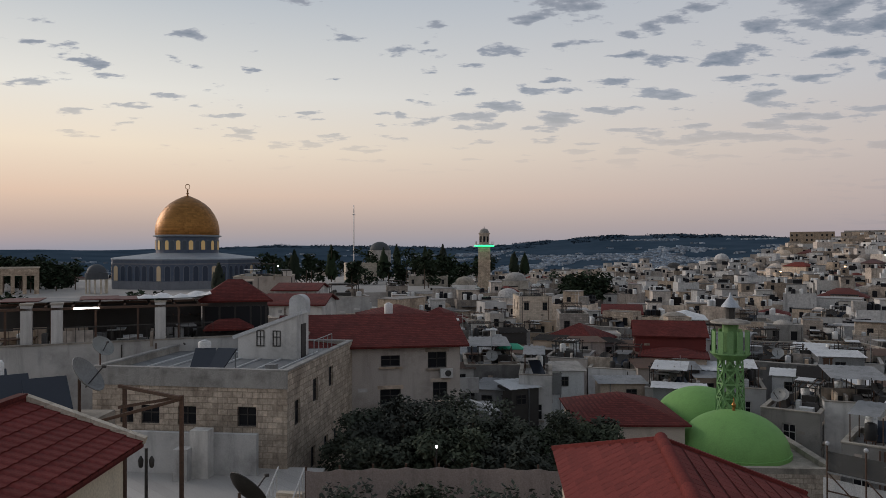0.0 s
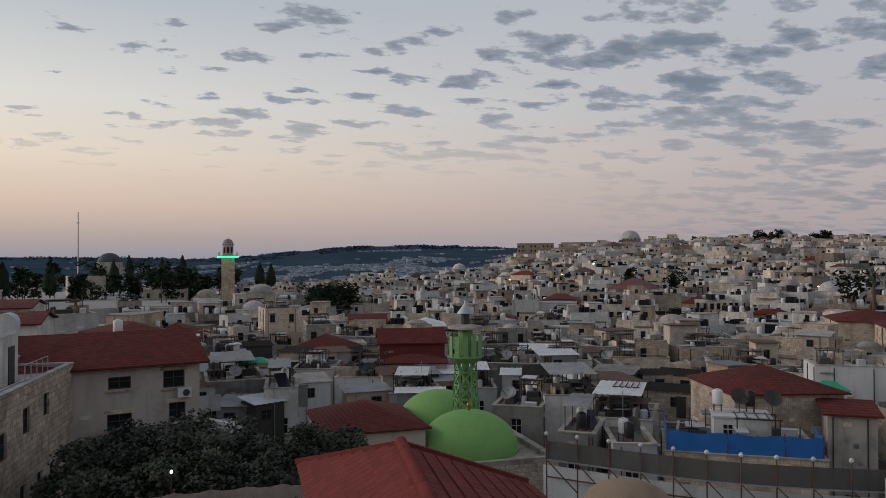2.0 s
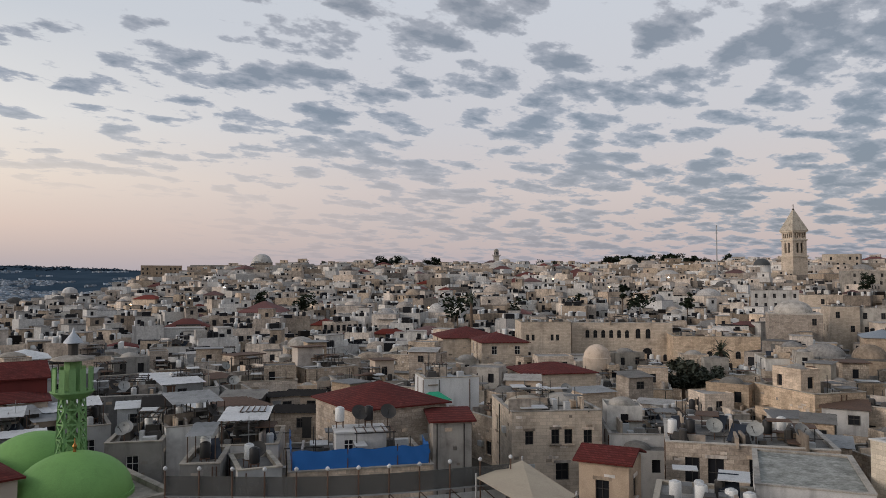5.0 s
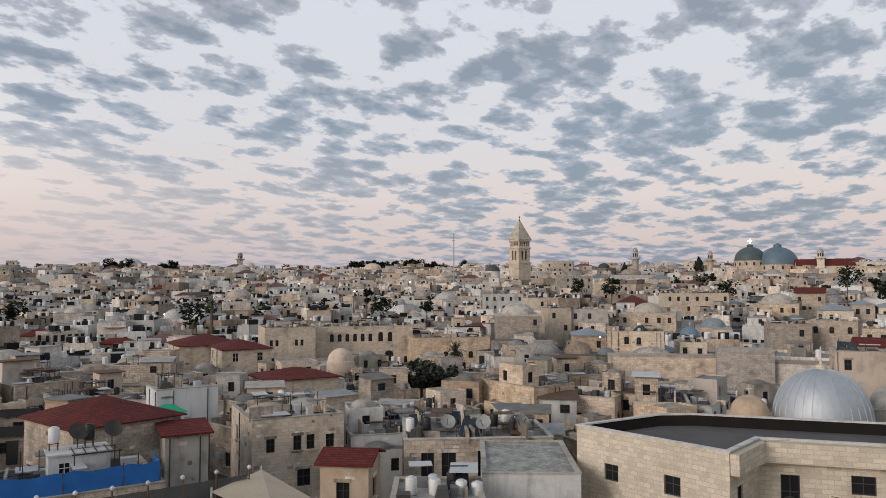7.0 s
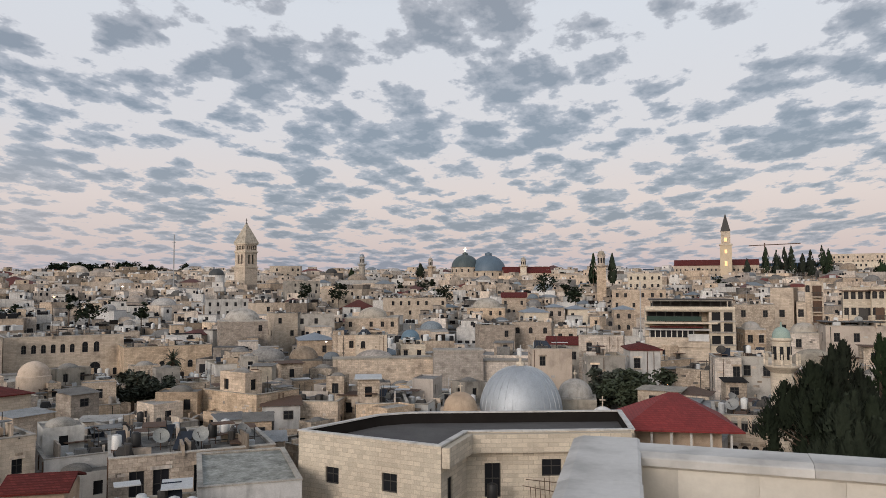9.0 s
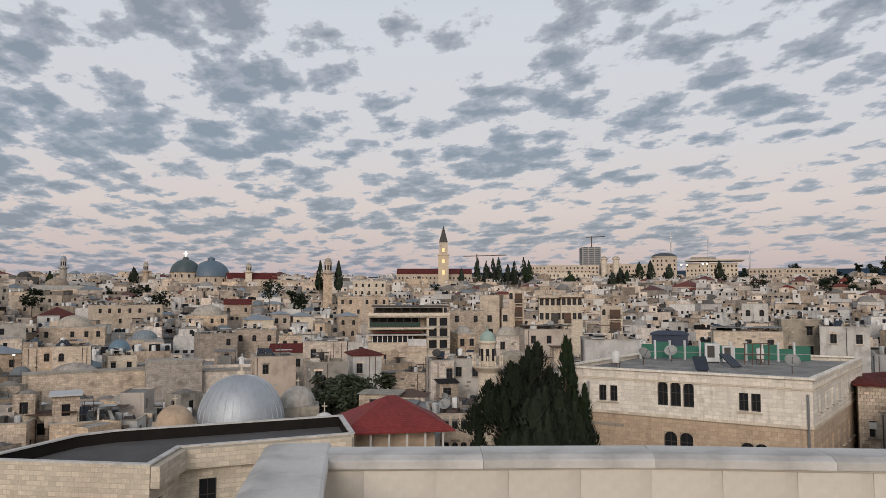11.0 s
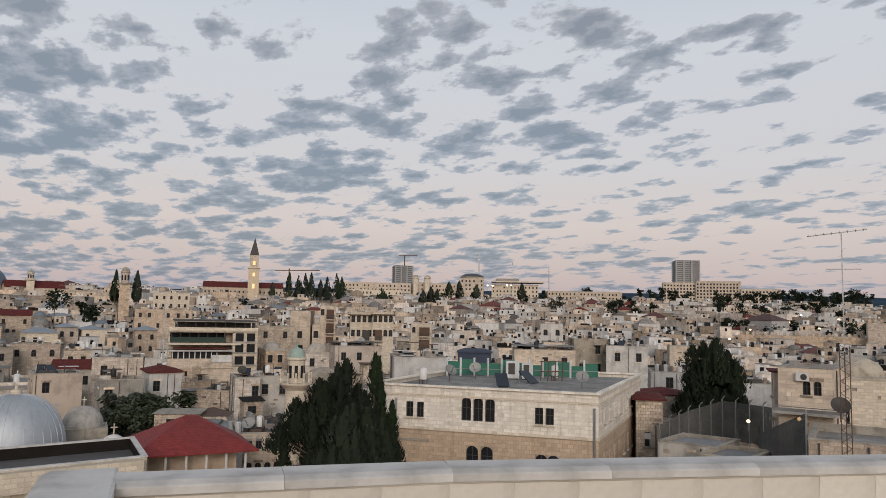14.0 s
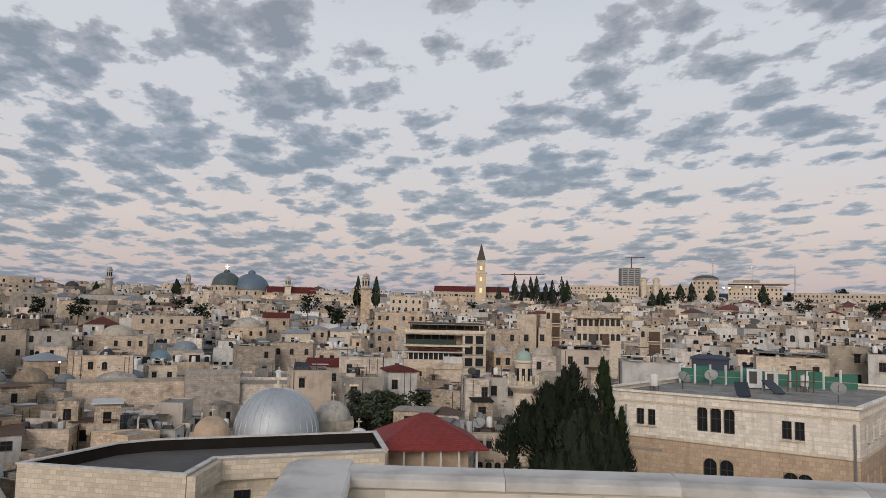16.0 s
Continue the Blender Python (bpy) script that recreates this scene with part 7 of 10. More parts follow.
    for k in (-1.0, -0.3, 0.4, 1.1):
        part("upright", Solid().beam((k, 0, 0), (k + 0.08, 0, 1.9), 0.09), RUST, fr)
    for z in (0.9, 1.9):
        part("crossbar", Solid().beam((-1.1, 0, z), (1.2, 0, z + 0.06), 0.09), RUST, fr)
    placed(119.5, 123.5, 80, -3.25, 6, PLASTER, "flat", "low white roof house with a sloping parapet", 6, parapet=0.25)


TARP_NAVY = mat("navy_sheeting", (0.03, 0.04, 0.07), (0.05, 0.06, 0.09), rough=0.7)
GREEN_NET = mat("green_netting", (0.03, 0.12, 0.085), (0.05, 0.17, 0.125), rough=0.8, stain=0.2)
finish_white_building()


# -- trees and fences, west --
RNG = random.Random(17)
for az, r, el0, el1, wd in ((114.0, 54, -12.0, -4.9, 5.2), (115.7, 55, -12.0, -3.1, 5.0), (118.35, 59, -11.5, -2.4, 2.8), (118.0, 53, -12.5, -7.0, 4.6), (116.6, 51, -13.0, -6.8, 4.4)):
    evergreen(az, r, rise(el0, r), rise(el1, r) - rise(el0, r), wd, "tall ragged dark cypress beside a stone building", RNG, lobes=46, per=400, size=0.33)
    keep_clear(az, r, 4)
evergreen(143.2, 84, rise(-6.6, 84), rise(-0.9, 84) - rise(-6.6, 84), 7.0, "broad dark evergreen tree among roofs", RNG, lobes=64, per=340, size=0.42)
keep_clear(143.2, 84, 5)
for az, r, el0, el1, sp in ((100.5, 94, -8.9, -5.9, 3.6), (103.2, 92, -8.9, -5.8, 4.0), (101.8, 88, -9.2, -6.6, 3.2), (65.4, 108, -7.9, -5.7, 3.6), (67.0, 110, -7.6, -6.2, 2.6), (72.0, 99, -8.2, -6.6, 2.0)):
    z = rise(el0, r) - 1.5
    tree(az, r, z, rise(el1, r) - z, sp, "spreading leafy tree between houses", RNG, clumps=30, per=110, size=0.3)
    keep_clear(az, r, sp)


def palm(az, r, el0, el1):
    """A date palm: ringed trunk and a head of arching fronds."""
    z, h = rise(el0, r) - 3, rise(el1, r) - rise(el0, r) + 3
    ob = thing("palm_tree", stand(az, r, z), "date palm with a round head of fronds", "tree", "palm trees")
    part("trunk", Solid().lathe(0, 0, [(0.38, 0), (0.32, h * 0.3), (0.36, h * 0.32), (0.3, h * 0.6), (0.42, h * 0.72)], 9), BARK, ob)
    c = Solid()
    for i in range(46):
        a, e = RNG.uniform(0, 6.28), RNG.uniform(-0.5, 1.3)
        p = Vector((0, 0, h * 0.72))
        d = Vector((math.cos(a) * math.cos(e), math.sin(a) * math.cos(e), math.sin(e)))
        side = d.cross(Vector((0, 0, 1))).normalized()
        for k in range(6):
            q = p + d * 0.42
            wdt = 0.28 * (1 - k / 7)
            c.add([tuple(p - side * wdt), tuple(p + side * wdt), tuple(q + side * wdt * 0.8 - Vector((0, 0, 0.06))), tuple(q - side * wdt * 0.8 - Vector((0, 0, 0.06)))], [(0, 1, 2, 3)])
            p = q
            d = (d + Vector((0, 0, -0.2))).normalized()
    part("fronds", c, LEAF, ob)
    keep_clear(az, r, 3)


palm(68.0, 128, -6.7, -3.9)
palm(49.7, 190, -2.6, -0.4)


def right_yard():
    # house with twin arched windows
    m, w, h = seat(148.0, 151.4, 60, -3.15, 6, -10)
    k = rise(-4.95, 60) - m.translation.z
    house(m, w, 6, h, TAN_WALL, "flat", [[(w * 0.53, k, 0.52, 1.0), (w * 0.73, k, 0.52, 1.0), (w * 0.4, k - 3.6, 0.8, 1.4)], [], [], []], "limestone house with twin arched windows", arched=True, parapet=0.15, litter=False)
    ob = thing("roof_terrace", m @ pose(0.4, -3.7, k - 1.3), "narrow railed terrace below arched windows", "terrace")
    part("slab", Solid().box(0, 0, 0, w + 1.0, 1.6, 0.2), CONCRETE, ob)
    part("front", Solid().box(0, -0.75, 0.5, w + 1.0, 0.05, 0.06).box(0, -0.75, 0.2, w + 1.0, 0.04, 0.22), SHEET_GREY, ob)
    for a0, a1, r, el, d, wall, roof, lab in ((150.4, 154.4, 76, -3.6, 8, STONE_PALE, "dome", "pale house with a low white roof"), (147.2, 148.0, 63, -3.5, 3, PLASTER_TAN, "hip", "narrow shed with a red roof"), (138.9, 141.5, 102, -3.85, 7, PLASTER, "flat", "white house with small windows"),
                                              (140.3, 142.4, 136, -1.9, 8, TAN_WALL, "flat", "cream house with paired windows"), (138.4, 141.2, 86, -5.5, 5, STONE_GREY, "hip", "glazed porch with a maroon roof"), (137.8, 139.7, 74, -5.9, 6, STONE_ROUGH, "hip", "rough stone house with a maroon roof"),
                                              (151.8, 155.5, 96, -3.9, 8, PLASTER, "flat", "pale house among sheds"), (144.6, 147.2, 96, -4.4, 7, PLASTER, "flat", "white house beside an evergreen")):
        placed(a0, a1, r, el, d, wall, roof, lab, 4, pitch=0.16, parapet=0.2)
    put_kit("dark_dish", stand(151.3, 55, rise(-6.6, 55)))
    ob = thing("air_conditioner", m @ pose(-0.1, -3.2, h - 0.9), "white air conditioner on a stone wall", "air conditioner")
    part("case", Solid().box(0, 0, 0, 0.85, 0.32, 0.6), FRAME_WHITE, ob)
    part("grille", Solid().lathe(0, 0, [(0.22, 0), (0.22, 0.02)], 12), FRAME_DARK, ob, m=pose(0.1, -0.165, 0.3, 90, 0, 0))
    # lower rough wall with scaffolding
    _, m, w, h = placed(149.3, 156, 50, -7.9, 8, STONE, "flat", "low stone house behind wire fencing", 0, litter=False, windows=[[], [], [], []])
    # tall dark screens round a low yard
    ob = thing("mesh_fence", pose(0, 0, 0), "tall dark mesh security fence with overhanging posts", "fence")
    pts = [(139.6, 66, -7.6), (141.6, 68, -6.5), (143.9, 70, -5.7), (146.6, 68, -5.9), (149.0, 60, -6.1)]
    for (a0, r0, e0), (a1, r1, e1) in zip(pts, pts[1:]):
        for k in range(3):
            t0, t1 = k / 3, (k + 1) / 3
            L = lambda t: (a0 + (a1 - a0) * t, r0 + (r1 - r0) * t, e0 + (e1 - e0) * t)
            (aa, ra, ea), (ab, rb, eb) = L(t0), L(t1)
            (x0, y0), (x1, y1) = spot(aa, ra), spot(ab, rb)
            s = Solid()
            s.add([(x0, y0, rise(ea, ra) - 3.2), (x1, y1, rise(eb, rb) - 3.2), (x1, y1, rise(eb, rb)), (x0, y0, rise(ea, ra)), (x0, y0 - 0.03, rise(ea, ra) - 3.2), (x1, y1 - 0.03, rise(eb, rb) - 3.2), (x1, y1 - 0.03, rise(eb, rb)), (x0, y0 - 0.03, rise(ea, ra))],
                  [(3, 2, 1, 0), (4, 5, 6, 7), (0, 1, 5, 4), (2, 3, 7, 6), (1, 2, 6, 5), (3, 0, 4, 7)])
            part("mesh_panel", s, NET, ob)
            z = rise(ea, ra)
            part("post", Solid().beam((x0, y0, z - 4), (x0, y0, z + 0.2), 0.08).beam((x0, y0, z + 0.2), (x0 - 0.5, y0 + 0.3, z + 0.5), 0.06), STEEL, ob)
    x0, y0 = spot(146.2, 60)
    x1, y1 = spot(149.2, 52)
    ob2 = thing("mesh_fence", pose(0, 0, 0), "dark mesh fence sloping down beside a yard", "fence")
    s = Solid()
    s.add([(x0, y0, EYE - 9.4), (x1, y1, EYE - 9.2), (x1, y1, EYE - 5.6), (x0, y0, EYE - 8.2), (x0, y0 - 0.03, EYE - 9.4), (x1, y1 - 0.03, EYE - 9.2), (x1, y1 - 0.03, EYE - 5.6), (x0, y0 - 0.03, EYE - 8.2)],
          [(3, 2, 1, 0), (4, 5, 6, 7), (0, 1, 5, 4), (2, 3, 7, 6), (1, 2, 6, 5), (3, 0, 4, 7)])
    part("mesh_panel", s, NET, ob2)
    part("post", Solid().beam((x1, y1, EYE - 10), (x1, y1, EYE - 5.4), 0.09), STEEL, ob2)
    for a, r in ((141, 67), (145, 69), (148, 62), (143, 60), (146.5, 56)):
        keep_clear(a, r, 5)
    for a0, a1, r, el in ((140.2, 144.4, 58, -8.9), (143.0, 146.4, 54, -9.6), (138.9, 140.2, 74, -7.6)):
        placed(a0, a1, r, el, 5, STONE_GREY, "flat", "low flat roof with a pale raised rim", -20, litter=False, roof_mat=SHEET_GREY, windows=[[], [], [], []], parapet=0.15)
    for az, r, el in ((145.6, 66, -7.0), (148.8, 57, -6.6)):
        ob = thing("flood_lamp", stand(az, r, rise(el, r)), "small lit warm flood lamp on a fence", "lamp", "fence lamps")
        part("lens", Solid().lathe(0, 0, [(0.05, -0.1), (0.14, 0), (0.14, 0.06), (0.05, 0.16)], 8), LIGHT_WARM, ob)
        part("bracket", Solid().beam((0, 0.1, -0.8), (0, 0.1, 0.1), 0.05), STEEL, ob)


right_yard()


def town_wall():
    """The old town wall with its row of merlons, and a tower at its end."""
    r = 300.0
    w = 44.0
    m = stand(149.4, r, land(*spot(149.4, r)), 4)
    z = rise(-0.95, r) - m.translation.z
    ob = thing("battlemented_wall", m, "long battlemented limestone town wall", "wall")
    part("wall", Solid().box(0, 0, -3, w, 2.4, z + 3), STONE, ob)
    mer = Solid().box(0, 0, 0, 1.15, 0.7, 0.9).box(0, 0, 0.9, 1.15, 0.7, 0.35, 0, 0, 0.35).data("merlon", STONE)
    for i in range(21):
        part("merlon", mer, None, ob, m=pose(-w / 2 + 1.1 + i * 2.09, -0.8, z))
    t = thing("wall_tower", stand(153.9, r, m.translation.z, 4), "square tower of a limestone town wall", "tower")
    part("body", Solid().box(0, 0, -3, 7.0, 7.0, rise(0.05, r) - m.translation.z + 3), STONE, t)
    for i in range(4):
        part("merlon", mer, None, t, m=pose(-2.7 + i * 1.8, -3.1, rise(0.05, r) - m.translation.z))
    for q in range(6):
        keep_clear(146 + q * 1.6, r, 6)


town_wall()


def lattice_mast():
    """A slim rusty lattice aerial mast with a yagi on top."""
    r = 30.0
    ob = thing("aerial_mast", stand(151.4, r, EYE - 6), "slim rusty lattice aerial mast", "antenna")
    top = r * math.tan(radians(6.1)) + 6
    for x, y in ((-0.16, -0.1), (0.16, -0.1), (0, 0.16)):
        part("leg", Solid().beam((x, y, -8), (x, y, 5.2), 0.035), RUST, ob)
    for i in range(22):
        z = -4 + i * 0.42
        part("lacing", Solid().beam((-0.16, -0.1, z), (0.16, -0.1, z + 0.21), 0.02).beam((0.16, -0.1, z + 0.21), (-0.16, -0.1, z + 0.42), 0.02), RUST, ob)
    part("pole", Solid().beam((0, 0, 5), (0, 0, top), 0.04), STEEL, ob)
    y = Solid().beam((-1.1, 0, top - 0.1), (0.8, 0, top + 0.1), 0.03)
    for i in range(8):
        y.beam((-1.05 + i * 0.25, -0.35, top - 0.08 + 0.025 * i), (-1.05 + i * 0.25, 0.35, top - 0.08 + 0.025 * i), 0.018)
    part("yagi", y, STEEL, ob)
    part("crossbar", Solid().beam((-0.5, 0, top - 1.3), (0.6, 0, top - 1.3), 0.03), STEEL, ob)


lattice_mast()


# ---- the skyline ----
def church_tower():
    r = 420.0
    w = 8.7
    b = rise(-0.6, r)
    z1, z2, z3, top = rise(1.76, r), rise(2.9, r), rise(3.5, r), rise(5.05, r)
    ob = thing("church_bell_tower", stand(73.0, r, b, 40), "tall square limestone bell tower with a pyramid roof", "tower")
    keep_clear(73, r, 9)
    s = Solid()
    for zz, z9, k, holes in ((-8.0, z1 - b, 1.0, [(w / 2, 14.5 + 8, 1.3, 4.2)]), (z1 - b, z2 - b, 0.95, [(w * 0.33, 1.6, 1.5, 5.0), (w * 0.62, 1.6, 1.5, 5.0)]), (z2 - b, z3 - b, 0.93, [(w * q, 1.0, 0.9, 2.2) for q in (0.18, 0.34, 0.5, 0.66, 0.8)])):
        c = [(-w / 2 * k, -w / 2 * k), (w / 2 * k, -w / 2 * k), (w / 2 * k, w / 2 * k), (-w / 2 * k, w / 2 * k)]
        for i in range(4):
            s.wall(c[i], c[(i + 1) % 4], zz, z9, holes, 0.9)
    part("shaft", s, TAN_WALL, ob)
    # solid block behind the openings; its dark colour stands in for shade
    part("bell_chamber", Solid().box(0, 0, -6, w * 0.72, w * 0.72, z3 - b + 6), FRAME_DARK, ob, "dark block standing in for the shaded belfry inside")
    for z, k in ((z1, 1.1), (z2, 1.06), (z3, 1.08)):
        part("cornice", Solid().box(0, 0, z - b - 0.35, w * k, w * k, 0.6).box(0, 0, z - b - 0.7, w * (k - 0.05), w * (k - 0.05), 0.35), STONE_PALE, ob)
    part("roof", Solid().box(0, 0, z3 - b + 0.25, w * 1.13, w * 1.13, top - z3 - 0.3, 0, 0, 0.05), STONE_GREY, ob, "steep brown-grey pyramid roof")
    part("cross", Solid().lathe(0, 0, [(0.5, top - b - 0.3), (0.55, top - b + 0.2), (0.1, top - b + 0.5)], 8).beam((0, 0, top - b), (0, 0, top - b + 2.6), 0.22).beam((-0.7, 0, top - b + 1.7), (0.7, 0, top - b + 1.7), 0.22), FRAME_DARK, ob)
    # the church beside it
    placed(69.6, 72.0, 425, 0.6, 14, TAN_WALL, "flat", "pale church building below a bell tower", 10)
    d = thing("dark_dome", stand(70.9, 400, rise(1.0, 400)), "dark grey dome on a pale drum", "dome")
    part("drum", Solid().lathe(0, 0, [(4.0, -6), (4.0, 0.4), (4.2, 0.5), (4.2, 0.8)], 24), PLASTER, d)
    part("dome", Solid().dome(0, 0, 0.8, 4.0, 3.6, 24, 8), mat("dark_lead", (0.07, 0.075, 0.075), (0.05, 0.055, 0.055), rough=0.6), d)


church_tower()


DOME_GREY = mat("dark_green_lead", (0.08, 0.105, 0.11), (0.055, 0.075, 0.08), rough=0.55, scale=0.6)
DOME_BLUE = mat("blue_sheet_lead", (0.12, 0.17, 0.22), (0.085, 0.125, 0.165), rough=0.5, scale=0.6)


def holy_domes():
    r = 480.0
    for az, k, el, material, lab, lit in ((89.7, 1.07, 1.75, DOME_GREY, "dark grey-green lead dome with a lit cross", True), (91.5, 1.35, 1.45, DOME_BLUE, "large blue-grey metal dome beside a smaller dome", False)):
        rad = r * math.tan(radians(k))
        z = rise(el, r)
        keep_clear(az, r, rad + 2)
        ob = thing("great_dome", stand(az, r, z), lab, "dome", "church domes")
        part("drum", Solid().lathe(0, 0, [(rad * 1.02, -14), (rad * 1.02, -0.3), (rad * 1.08, 0)], 28), TAN_WALL, ob)
        part("dome", Solid().dome(0, 0, 0, rad, rad * 0.92, 36, 10, ribs=0.012), material, ob)
        part("lantern", Solid().lathe(0, 0, [(rad * 0.2, rad * 0.88), (rad * 0.2, rad * 1.02), (0.2, rad * 1.12)], 12), material, ob)
        if lit:
            part("cross", Solid().beam((0, 0, rad * 1.05), (0, 0, rad * 1.05 + 3.6), 0.5).beam((-1.2, 0, rad * 1.05 + 2.3), (1.2, 0, rad * 1.05 + 2.3), 0.5), glow("lit_cross", (1.0, 0.85, 0.6), 3.0), ob, "brightly lit cross")
        for i in range(14):
            a = 2 * math.pi * i / 14
            part("window", window_mesh(1.0, 2.0, True), None, ob, m=pose(rad * 1.03 * math.cos(a), rad * 1.03 * math.sin(a), -3.2, 0, 0, math.degrees(a) + 90))


holy_domes()
minaret(81.7, 440, rise(0.4, 440), rise(2.9, 440), 3.4, "slender stone minaret with a dark cap", STONE_GREY, LEAD)
minaret(87.0, 450, rise(0.4, 450), rise(2.6, 450), 3.2, "short stone tower on the skyline", STONE, STONE_GREY)
minaret(94.2, 460, rise(0.5, 460), rise(2.6, 460), 3.8, "pale square belfry on the skyline", STONE_PALE, STONE_GREY, kind="square", name="belfry")
minaret(100.1, 330, rise(-0.4, 330), rise(3.1, 330), 3.9, "square limestone minaret above the roofs", STONE, STONE_GREY, kind="square")
minaret(51.65, 600, rise(1.0, 600), rise(2.6, 600), 4.6, "distant church spire on a ridge", STONE_GREY, STONE_GREY, kind="square", name="spire")
for az, r in ((81.7, 440), (87, 450), (94.2, 460), (100.1, 330)):
    keep_clear(az, r, 4)


LIT_OPENING = glow("lit_belfry", (1.0, 0.66, 0.30), 0.55)


def lit_spire():
    r = 500.0
    b, w = rise(1.2, r), 7.0
    H = lambda e: rise(e, r) - b
    ob = thing("church_spire", stand(109.0, r, b), "floodlit bell tower with a slim dark spire", "tower")
    # no floodlight is built; its warm tint is put into the stone colour
    part("shaft", Solid().box(0, 0, -10, w, w, 10 + H(3.3)), mat("floodlight_tinted_stone", (0.62, 0.51, 0.37), (0.52, 0.42, 0.30)), ob)
    part("belfry", Solid().box(0, 0, H(3.3), w * 0.8, w * 0.8, H(4.2) - H(3.3)), TAN_WALL, ob)
    part("cornice", Solid().box(0, 0, H(3.2), w * 1.15, w * 1.15, 0.7), STONE_PALE, ob)
    part("spire", Solid().box(0, 0, H(4.2), w * 0.85, w * 0.85, H(5.5) - H(4.2), 0, 0, 0.04), FRAME_DARK, ob, "slim dark spire")
    for k, e0, hh in ((0, 1.7, 4.2), (0, 2.6, 3.4), (0, 3.45, 3.6)):
        part("lit_opening", Solid().box(0, -w / 2 - 0.06 if e0 < 3.3 else -w * 0.4 - 0.06, H(e0), w * 0.22, 0.15, hh * 0.7), LIT_OPENING, ob, "opening lit from within")
    keep_clear(109, r, 6)
    placed(105.4, 111.2, 510, 1.75, 18, TAN_WALL, "gable", "long church with a red roof on the skyline", 0, pitch=0.22)


lit_spire()
for a0, a1, r, el, d, wall, roof, lab in ((74.8, 77.1, 450, 1.85, 14, TAN_WALL, "flat", "plain block on the skyline"), (25.2, 28.0, 560, 1.2, 16, STONE, "flat", "fort-like stone building on the ridge"),
                                          (28.6, 32.4, 580, 1.25, 14, STONE_GREY, "flat", "long flat building on the ridge"), (19.6, 23.6, 360, -0.9, 12, PLASTER, "flat", "pale building with a white dome"),
                                          (29.6, 32.0, 290, -1.6, 12, TAN_WALL, "flat", "tall tan house with many windows"), 
                                          (112.0, 113.5, 176, 0.1, 10, TAN_WALL, "flat", "tall plain yellow stone house"), (113.5, 114.1, 174, -0.9, 8, TAN_WALL, "flat", "low yellow stone house with arched windows"), (115.5, 120.9, 590, 2.4, 20, TAN_WALL, "flat", "long hotel building on the skyline"),
                                          (116.2, 120.2, 560, 1.85, 12, STONE_PALE, "flat", "low pale wing before a hotel"), (121.0, 122.5, 600, 2.5, 14, TAN_WALL, "flat", "stone gatehouse with twin turrets on the skyline"), (122.6, 124.8, 610, 2.45, 22, TAN_WALL, "flat", "stone institution on the skyline"), (124.8, 126.6, 580, 2.9, 22, TAN_WALL, "flat", "domed stone institution on the skyline"),
                                          (127.2, 130.8, 600, 2.45, 18, STONE_PALE, "flat", "floodlit stone hotel on the skyline"), (131.4, 137.0, 610, 2.0, 18, TAN_WALL, "flat", "long low building on the skyline"),
                                          (92.6, 96.2, 460, 1.3, 14, TAN_WALL, "gable", "gabled church hall on the skyline"), (96.4, 99.4, 450, 1.1, 14, TAN_WALL, "flat", "stone block near the skyline"),
                                          (131.0, 132.7, 200, -0.5, 12, PLASTER, "flat", "white house with small windows")):
    rg = random.Random(int(a0 * 3))
    m, w, h = seat(a0, a1, r, el, d, rg.uniform(-6, 8))
    wins = rows_of_windows(w, h, 3.2, 2.8, 1.1, 1.6, first=max(0.8, h - 9.5), rng=rg)
    house(m, w, d, h, wall, roof, [wins, rows_of_windows(d, h, 3.3, 4, 1.1, 1.6, first=max(0.8, h - 9.5), rng=rg), [], []], lab, rng=rg, arched=rg.random() < 0.4)
for az, r, el, k, lab in ((33.7, 590, 1.5, 0.72, "white dome on a dark drum on the ridge"), (44.2, 600, 1.4, 0.75, "pale dome on the ridge"), (20.7, 345, -0.75, 0.5, "small white dome on a roof"), (-4.9, 455, -0.1, 0.78, "dark grey mosque dome beyond trees")):
    rad = r * math.tan(radians(k))
    ob = thing("ridge_dome", stand(az, r, rise(el, r)), lab, "dome", "domes on the ridge")
    part("drum", Solid().lathe(0, 0, [(rad * 1.1, -12), (rad * 1.1, 0)], 20), STONE_GREY, ob)
    part("dome", Solid().dome(0, 0, 0, rad, rad * 0.85, 24, 8), DARK_LEAD if az < 0 else PLASTER, ob)


